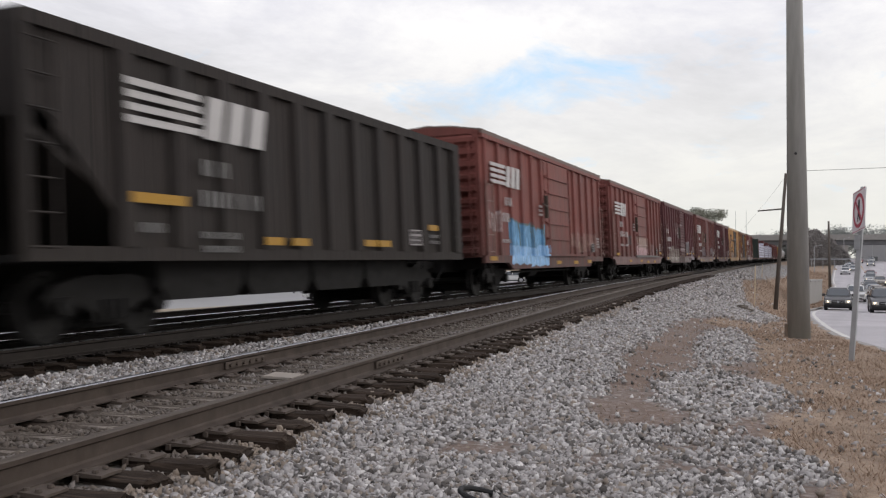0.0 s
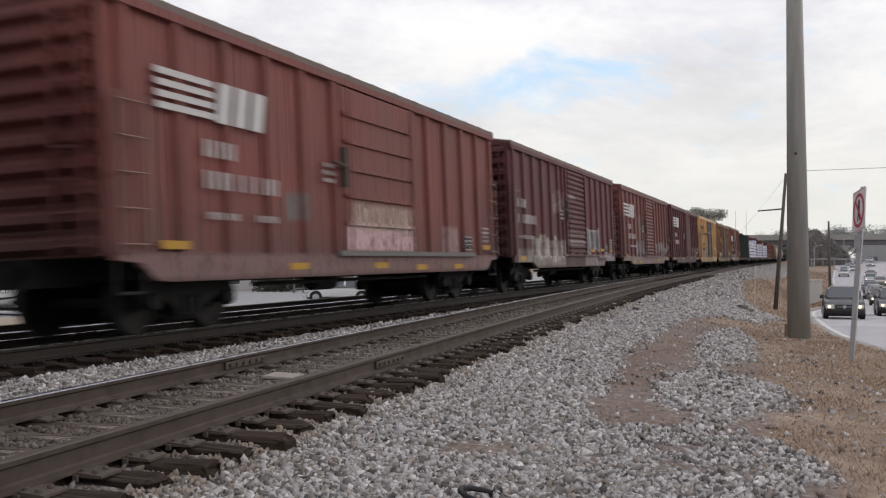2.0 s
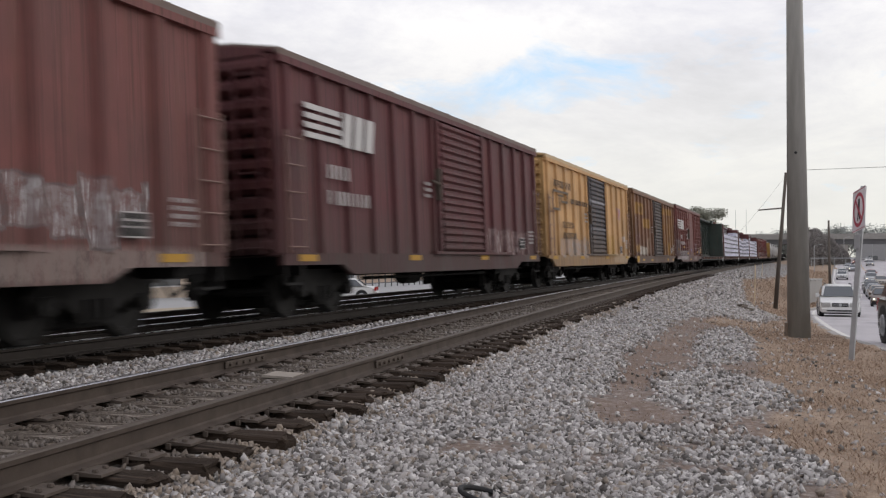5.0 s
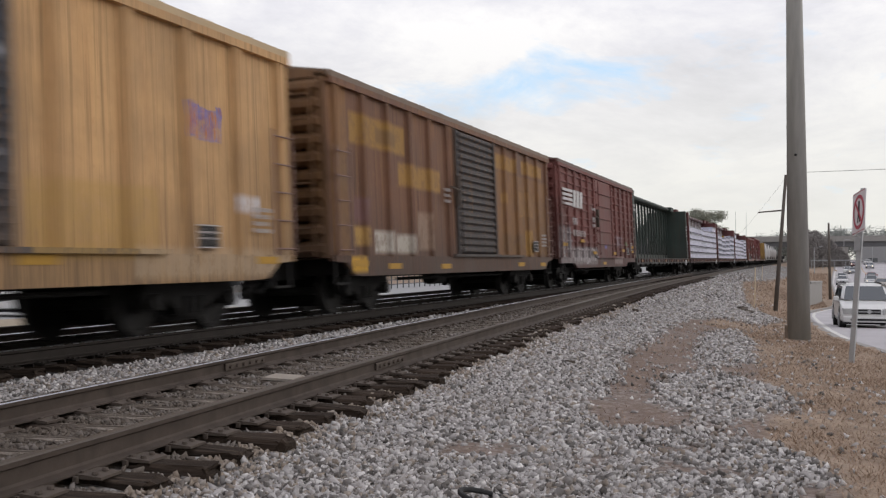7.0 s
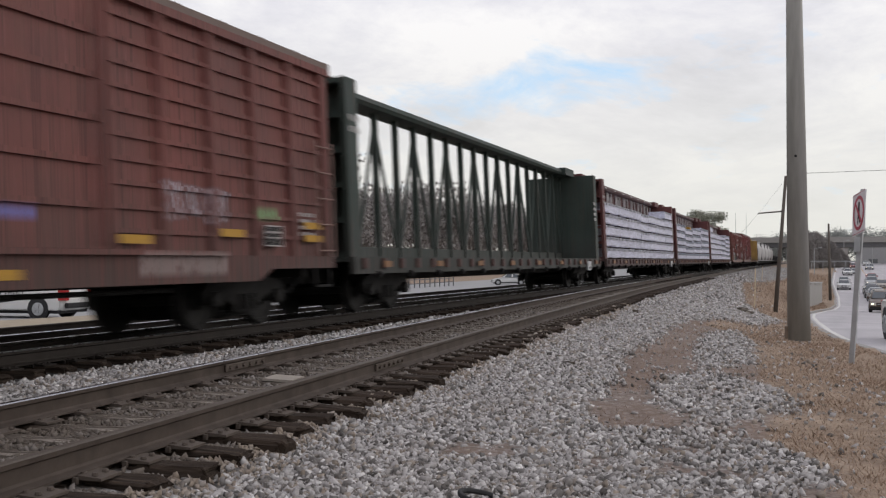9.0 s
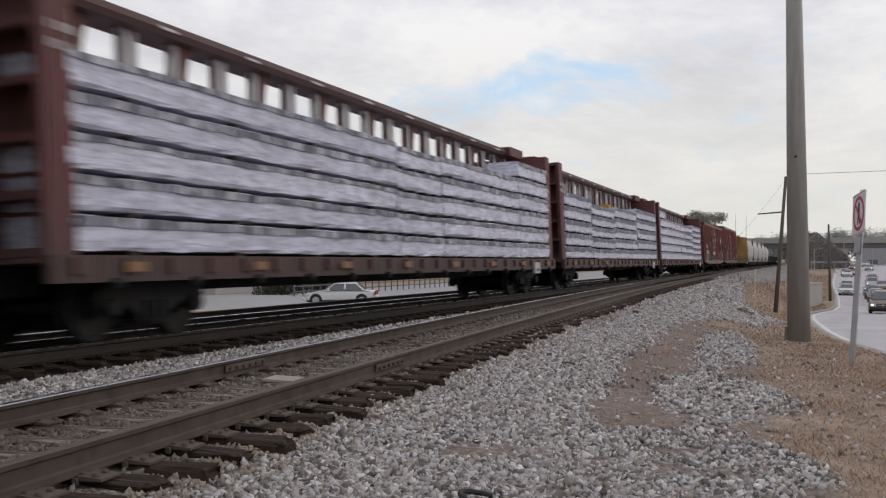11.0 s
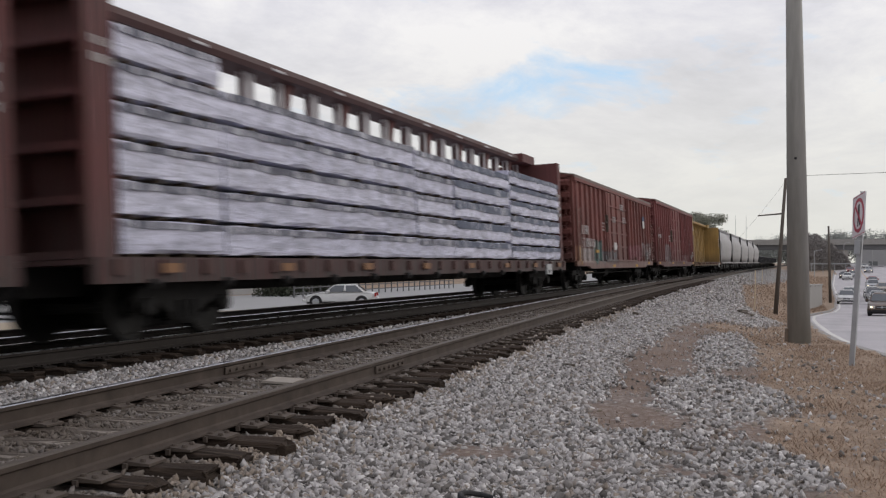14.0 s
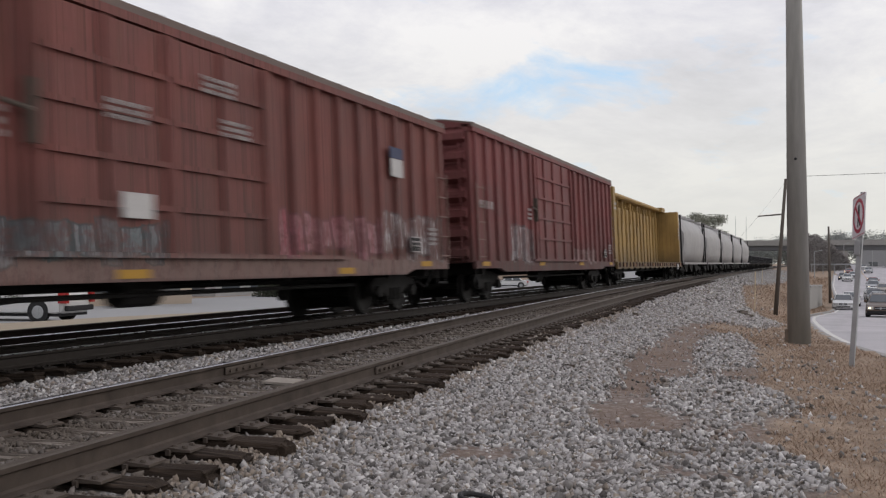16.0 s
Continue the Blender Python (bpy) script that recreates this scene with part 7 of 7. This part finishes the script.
def vehicle(name, label, col, kind="suv", lights=True):
    """Passenger vehicle: body, cabin glass, wheels with rims, lamps, grille, bumper, mirrors. Local -x is the front."""
    dims = {"suv": (4.4, 1.76, 1.50, 0.98), "van": (4.7, 1.86, 1.58, 1.0), "sedan": (4.6, 1.78, 1.42, 0.86), "pickup": (5.7, 1.98, 1.88, 1.10)}
    L, W, H, B = dims[kind]
    car = thing(name, label, {"suv": "car", "van": "minivan", "sedan": "car", "pickup": "pickup truck"}[kind], None, "road traffic")
    paint = Mat("car_paint", 0.3, 0.1, 0.5)
    v = paint.coords()
    c = paint.mix(paint.ramp(paint.noise(v, 3, 4), [(0.3, 0.0), (0.7, 0.25)]), col, tuple(x * 0.7 for x in col))
    paint.b.inputs["Coat Weight"].default_value = 0.25
    paint = paint.done(c)
    a, b, w = -L / 2, L / 2, W / 2
    g = 0.26
    hood = {"suv": 0.93, "van": 0.95, "sedan": 0.86, "pickup": 1.12}[kind]
    # lower body profile, lofted across the width with tucked edges
    prof = [(a + 0.05, g + 0.05), (a, 0.45), (a + 0.04, 0.66), (a + 0.18, hood - 0.19), (a + 0.50, hood - 0.07), (a + 1.25, hood + 0.05), (b - 0.2, hood + 0.06), (b - 0.03, hood - 0.05), (b, 0.55), (b - 0.1, g + 0.05)]
    bm = bmesh.new()
    rings = []
    for y, k, tuck in ((-w, 0.93, 0.30), (-w * 0.94, 0.985, 0.16), (-w * 0.62, 1.0, 0.03), (0, 1.015, 0), (w * 0.62, 1.0, 0.03), (w * 0.94, 0.985, 0.16), (w, 0.93, 0.30)):
        ring = []
        for x, z in prof:
            zz = g + (z - g) * (k if z > 0.6 else 1)
            ends = max(0.0, (abs(x) - (L / 2 - 0.6)) / 0.6)
            ring.append(bm.verts.new((x - math.copysign(tuck * ends, x), y, zz)))
        rings.append(ring)
    n = len(prof)
    for p, q in zip(rings, rings[1:]):
        for i in range(n):
            bm.faces.new((p[i], p[(i + 1) % n], q[(i + 1) % n], q[i]))
    bm.faces.new(rings[0]), bm.faces.new(rings[-1][::-1])
    bmesh.ops.recalc_face_normals(bm, faces=bm.faces[:])
    soften(bm, 0.075, 3)
    body = part("body", bm, paint, car, smooth=True)
    # cabin
    c0, c1, r0, r1 = {"suv": (a + 1.2, b - 0.1, a + 1.95, b - 0.35), "van": (a + 1.15, b - 0.1, a + 1.95, b - 0.4), "sedan": (a + 1.2, b - 0.55, a + 2.0, b - 1.3), "pickup": (a + 1.3, a + 3.7, a + 1.95, a + 3.55)}[kind]
    bm = bmesh.new()
    zl, zh = hood + 0.0, H
    lo = [(c0, -w * 0.93), (c1, -w * 0.93), (c1, w * 0.93), (c0, w * 0.93)]
    hi = [(r0, -w * 0.76), (r1, -w * 0.76), (r1, w * 0.76), (r0, w * 0.76)]
    vl = [bm.verts.new((x, y, zl)) for x, y in lo]
    vh = [bm.verts.new((x, y, zh)) for x, y in hi]
    for i in range(4):
        bm.faces.new((vl[i], vl[(i + 1) % 4], vh[(i + 1) % 4], vh[i]))
    bm.faces.new(vh), bm.faces.new(vl[::-1])
    bmesh.ops.bevel(bm, geom=bm.edges[:], offset=0.12, segments=3, affect="EDGES")
    bmesh.ops.recalc_face_normals(bm, faces=bm.faces[:])
    cabin = part("cabin", bm, paint, car, smooth=True)

    def pane(nm, pts):
        bm2 = bmesh.new()
        vs = [bm2.verts.new(p) for p in pts]
        f = bm2.faces.new(vs)
        bmesh.ops.recalc_face_normals(bm2, faces=bm2.faces[:])
        ex = bmesh.ops.extrude_face_region(bm2, geom=bm2.faces[:])
        nrm = f.normal
        out = Vector((0, 0, 0))
        ctr = f.calc_center_median() - Vector(((c0 + c1) / 2, 0, zl))
        d = nrm if nrm.dot(ctr) > 0 else -nrm
        for e in ex["geom"]:
            if isinstance(e, bmesh.types.BMVert):
                e.co += d * 0.012
        bmesh.ops.recalc_face_normals(bm2, faces=bm2.faces[:])
        part(nm, bm2, M["carglass"], cabin)

    def at(side, f, hgt):
        """Point on the cabin's slanted faces."""
        x = (c0 + (r0 - c0) * hgt) * (1 - f) + (c1 + (r1 - c1) * hgt) * f
        y = w * (0.93 + (0.76 - 0.93) * hgt)
        return Vector((x, side * y, zl + (zh - zl) * hgt))
    wy = lambda h, f: w * (0.93 - 0.17 * h) * f
    fx = lambda h: c0 + (r0 - c0) * h
    bx = lambda h: c1 + (r1 - c1) * h
    pane("windscreen", [(fx(0.12), -wy(0.12, 0.88), zl + (zh - zl) * 0.12), (fx(0.12), wy(0.12, 0.88), zl + (zh - zl) * 0.12), (fx(0.88), wy(0.88, 0.86), zl + (zh - zl) * 0.88), (fx(0.88), -wy(0.88, 0.86), zl + (zh - zl) * 0.88)])
    pane("rear_window", [(bx(0.2), -wy(0.2, 0.85), zl + (zh - zl) * 0.2), (bx(0.2), wy(0.2, 0.85), zl + (zh - zl) * 0.2), (bx(0.85), wy(0.85, 0.85), zl + (zh - zl) * 0.85), (bx(0.85), -wy(0.85, 0.85), zl + (zh - zl) * 0.85)])
    for s in (-1, 1):
        for f0, f1 in ((0.06, 0.46), (0.50, 0.92)):
            pane("side_window", [at(s, f0 + 0.02, 0.14), at(s, f1, 0.14), at(s, f1, 0.86), at(s, f0 + 0.02, 0.86)])
    # wheels
    R = 0.37 if kind in ("suv", "pickup", "van") else 0.32
    for x in (a + L * 0.18, b - L * 0.2):
        for s in (-1, 1):
            bm = bmesh.new()
            rod(bm, (0, s * -0.11, 0), (0, s * 0.11, 0), R, n=22)
            soften(bm, 0.03)
            wl = part("wheel", bm, M["black"], car, "", Matrix.Translation((x, s * (w - 0.10), R)))
            bm = bmesh.new()
            rod(bm, (0, s * 0.10, 0), (0, s * 0.125, 0), R * 0.70, R * 0.62, n=20)
            for i in range(5):
                an = 2 * math.pi * i / 5
                rod(bm, (0, s * 0.128, 0), (math.cos(an) * R * 0.58, s * 0.128, math.sin(an) * R * 0.58), 0.035, n=4)
            part("rim", bm, M["galv"], wl)
            bm = bmesh.new()
            rod(bm, (x, s * (w - 0.16), R + 0.02), (x, s * (w + 0.004), R + 0.02), R + 0.07, n=22)
            part("wheel_arch", bm, M["black"], body)
    # front
    bm = bmesh.new()
    prism(bm, [(a - 0.04, -w * 0.6), (a + 0.10, -w * 0.93), (a + 0.3, -w * 0.95), (a + 0.3, w * 0.95), (a + 0.10, w * 0.93), (a - 0.04, w * 0.6)], g + 0.02, 0.48, "z")
    soften(bm, 0.03)
    part("bumper", bm, M["black"] if kind == "suv" else paint, car)
    bm = bmesh.new()
    box(bm, a - 0.005, a + 0.12, -w * 0.40, w * 0.40, hood - 0.38, hood - 0.21)
    part("grille", bm, M["black"], car)
    bm = bmesh.new()
    box(bm, a - 0.018, a, -w * 0.38, w * 0.38, hood - 0.31, hood - 0.28)
    part("grille_bar", bm, M["galv"], car)
    if kind != "pickup":
        bm = bmesh.new()
        prism(bm, [(a - 0.055, -w * 0.62), (a + 0.02, -w * 0.70), (a + 0.02, w * 0.70), (a - 0.055, w * 0.62)], g + 0.08, g + 0.15, "z")
        part("lower_intake", bm, M["black"], car)
        bm = bmesh.new()
        rod(bm, (a - 0.03, 0, hood - 0.295), (a - 0.018, 0, hood - 0.295), 0.075, n=14)
        part("grille_badge", bm, M["galv"], car)
    bm = bmesh.new()
    box(bm, a + 0.25, b - 0.25, -w * 0.92, w * 0.92, 0.2, 0.40)
    part("underbody", bm, M["black"], car)
    bm = bmesh.new()
    box(bm, b - 0.10, b + 0.06, -w * 0.9, w * 0.9, 0.40, 0.60)
    soften(bm, 0.03)
    part("rear_bumper", bm, M["black"] if kind == "pickup" else paint, car)
    for s in (-1, 1):
        bm = bmesh.new()
        prism(bm, [(a - 0.006, s * w * 0.48), (a + 0.13, s * w * 0.90), (a + 0.46, s * w * 0.985), (a + 0.46, s * w * 0.85), (a + 0.16, s * w * 0.48)], hood - 0.40, hood - 0.19, "z")
        bmesh.ops.recalc_face_normals(bm, faces=bm.faces[:])
        soften(bm, 0.02)
        lamp = part("headlight", bm, M["clearlamp"], car)
        if lights:
            bm = bmesh.new()
            rod(bm, (a - 0.01, s * w * 0.74, hood - 0.28), (a + 0.08, s * w * 0.74, hood - 0.28), 0.05, n=10)
            part("lit_bulb", bm, M["headlight"], lamp)
        bm = bmesh.new()
        if kind == "pickup":
            box(bm, b - 0.30, b + 0.03, min(s * w * 0.78, s * w * 1.004), max(s * w * 0.78, s * w * 1.004), 0.70, hood - 0.02)
        else:
            box(bm, b - 0.12, b + 0.012, min(s * w * 0.74, s * w * 0.94), max(s * w * 0.74, s * w * 0.94), 0.66, hood + 0.02)
        part("taillight", bm, M["taillight"], car)
        bm = bmesh.new()
        box(bm, c0 + 0.35, c0 + 0.5, min(s * w * 0.96, s * (w + 0.15)), max(s * w * 0.96, s * (w + 0.15)), hood + 0.02, hood + 0.2)
        soften(bm, 0.03)
        part("mirror", bm, paint, car)
    if kind in ("suv", "van"):
        for s in (-1, 1):
            bm = bmesh.new()
            rod(bm, (r0 + 0.2, s * w * 0.66, H + 0.04), (r1 - 0.2, s * w * 0.66, H + 0.04), 0.025, n=6)
            part("roof_rail", bm, M["black"], cabin)
    if kind == "pickup":
        bm = bmesh.new()
        box(bm, a + 3.75, b - 0.08, -w * 0.85, w * 0.85, hood + 0.04, hood + 0.075)
        part("bed_floor", bm, M["black"], car)
    return car


ROUTES = []


def drive(car, rows):
    """rows: seconds, x, y; the car keeps to the road and faces along it."""
    ROUTES.append((car, rows))


WHITE, SILVER, DARK, BROWN, REDC, TAN = (0.68, 0.68, 0.67), (0.42, 0.43, 0.45), (0.035, 0.035, 0.04), (0.10, 0.065, 0.045), (0.22, 0.03, 0.03), (0.36, 0.32, 0.27)
drive(vehicle("suv", "dark grey sport utility car with lit headlamps", (0.022, 0.020, 0.021), "suv"),
      [(0, 74, -2.1), (1.0, 61.5, -1.65), (2.0, 51.2, -1.65), (3.0, 40.8, -1.7), (3.5, 36.4, -1.7), (4.0, 32.3, -1.85), (5.0, 23.5, -2.7), (6.3, 12, -4.8), (9, -12, -9), (16, -70, -20)])
drive(vehicle("minivan", "white minivan driving beside the railway", WHITE, "van", False),
      [(0, 106, -4.6), (2.5, 76, -2.5), (3.5, 66.2, -1.6), (4.0, 61.8, -1.5), (5.2, 53.4, -1.55), (6.3, 46.0, -1.8), (7.0, 40.6, -2.0), (7.5, 37.0, -2.2), (8.0, 33.6, -2.45), (8.5, 30.6, -2.75), (9.0, 27.8, -3.05), (11.0, 16, -4.2), (16, -12, -9.5)])
drive(vehicle("sedan", "silver-white saloon car approaching on the road", (0.60, 0.60, 0.60), "sedan", False), [(0, 214, -7.4), (8, 161, -5.2), (11.3, 134, -4.8), (16, 97.9, -3.2)])
drive(vehicle("sedan", "white saloon car following on the road", WHITE, "sedan"), [(0, 236, -8.2), (8, 178, -5.7), (11.3, 150, -5.4), (16, 108.5, -4.2)])
drive(vehicle("suv", "brown sport utility car waiting with lit headlamps", BROWN, "suv"), [(0, 101, -6.4), (1.5, 97, -6.2), (6.3, 84, -5.6), (9, 77, -5.1), (11.3, 75, -5.0), (16, 70.5, -4.6)])
drive(vehicle("suv", "dark sport utility car waiting with lit headlamps", DARK, "suv"), [(0, 68, -4.6), (2, 60, -4.5), (4.2, 48, -4.4), (7, 26, -5), (10, 0, -8), (16, -60, -18)])
QUEUE = [("sedan", TAN, 113, -6.9, "tan saloon car in the traffic queue"), ("sedan", SILVER, 121, -7.1, "silver saloon car in the traffic queue"), ("suv", DARK, 132, -7.4, "dark car in the traffic queue"), ("sedan", WHITE, 143, -7.8, "white saloon car in the traffic queue"),
         ("sedan", TAN, 160, -10.2, "tan saloon car in the traffic queue"), ("van", SILVER, 172, -9.6, "silver van in the traffic queue"), ("sedan", REDC, 195, -10.9, "red saloon car in the traffic queue"), ("sedan", SILVER, 128, -10.8, "silver saloon car in the traffic queue"),
         ("suv", TAN, 108, -10.0, "tan sport utility car in the traffic queue"), ("sedan", DARK, 96, -9.3, "dark saloon car in the traffic queue")]
for k, c, x, y, lab in QUEUE:
    drive(vehicle("queued_car", lab + " with lit headlamps", c, k), [(0, x, y), (8, x - 5, y + 0.1), (16, x - 12, y + 0.3)])
FARCARS = [(WHITE, 250, -9.2, 205, -7.4), (SILVER, 232, -9.6, 224, -9.2), (REDC, 300, -14, 255, -9.5), (DARK, 262, -10.2, 214, -7.0), (WHITE, 310, -17.5, 290, -14.5), (SILVER, 275, -15.5, 262, -14.2)]
for c, x0, y0, x1, y1 in FARCARS:
    drive(vehicle("distant_car", "small distant saloon car on the road", c, "sedan", c != WHITE), [(0, x0, y0), (8, (x0 + x1) / 2, (y0 + y1) / 2), (16, x1, y1)])


def parked(car, x, y, rz=0.0):
    car.matrix_basis = Matrix.Translation((x, y, float(level(x, y)) + 0.02)) @ Euler((0, 0, rz)).to_matrix().to_4x4()
    car["group"] = "parked cars"
    return car


pick = parked(vehicle("pickup_truck", "white pickup truck with dark lettering parked by the street", (0.66, 0.66, 0.65), "pickup", False), 30.95, 29.0, radians(-82))
words = bpy.data.curves.new("side_lettering", "FONT")
words.body, words.size, words.extrude = "ENFORCEMENT", 0.27, 0.002
words.materials.append(M["black"])
letters = new("side_lettering", words)
letters.parent, letters.matrix_basis = pick, pose(-0.75, -1.0, 0.86, 90, 0, 0)
bm = bmesh.new()
prism(bm, [(-0.75, 0.78), (0.2, 0.70), (1.35, 0.80), (0.6, 0.66), (0.1, 0.60), (-0.3, 0.66)], -1.003, -0.995, "y")
part("side_stripe", bm, M["black"], pick, "dark swept stripe")
parked(vehicle("sedan", "white saloon car parked by the street", WHITE, "sedan", False), 57.2, 27.6, radians(-70))
parked(vehicle("sedan", "white saloon car parked further along the street", WHITE, "sedan", False), 121, 35, radians(-70))


def street_fence():
    """Post and rail fence beyond the street."""
    f = thing("street_fence", "grey metal post and rail fence beyond the street", "fence", Matrix.Translation((74, 40, float(level(74, 40)))))
    bm = bmesh.new()
    box(bm, -0.05, 0.05, -0.05, 0.05, -0.1, 1.35)
    row_of("post", bm, M["concretedark"], f, [at(i * 1.6) for i in range(26)])
    bm = bmesh.new()
    box(bm, 0, 40, -0.03, 0.03, 0, 0.09)
    row_of("rail", bm, M["concretedark"], f, [at(0, 0, z) for z in (0.35, 0.8, 1.25)])


street_fence()
for i in range(4):
    tree(78 + i * 4.2, 44 + (i % 2), 1.6 + 0.2 * i, 3.6, LEAF, n=2500, seed=170 + i, label="low dark green hedge behind the street fence", name="bush", clump=0.14, trunk=0.03)


def roll(car, rows):
    """Turns the wheels of a car with the way it has gone."""
    ts = np.array([q[0] for q in rows])
    way = np.concatenate([[0], np.cumsum([math.hypot(q[1] - p[1], q[2] - p[2]) for p, q in zip(rows, rows[1:])])])
    for wl in [c for c in car.children if c.name.split(".")[0] == "wheel"]:
        x, y, z = wl.matrix_basis.translation
        steps = int(way[-1] / z / 1.2) + 2
        at_way = np.linspace(0, way[-1], steps)
        walk(wl, [(float(np.interp(d, way, ts)), pose(x, y, z, 0, -math.degrees(d / z), 0)) for d in at_way])


def motions():
    for car, mid in CARS:
        lean = -math.degrees(LEAN)
        walk(car, [(t, pose(mid - SPEED * t, TRACK_2, 0, lean, 0, 0)) for t in (0, 4, 8, 12, 16)])
    for car, rows in ROUTES:
        out = []
        for i, (t, x, y) in enumerate(rows):
            p, q = rows[max(0, i - 1)], rows[min(len(rows) - 1, i + 1)]
            rz = math.degrees(math.atan2(p[2] - q[2], p[1] - q[1])) if (p[1] - q[1]) ** 2 + (p[2] - q[2]) ** 2 > 0.5 else 0.0
            out.append((t, pose(x, y, float(road_level(x)), 0, 0, rz)))
        walk(car, out)
        if car.name in ("suv", "minivan"):
            roll(car, rows)


motions()
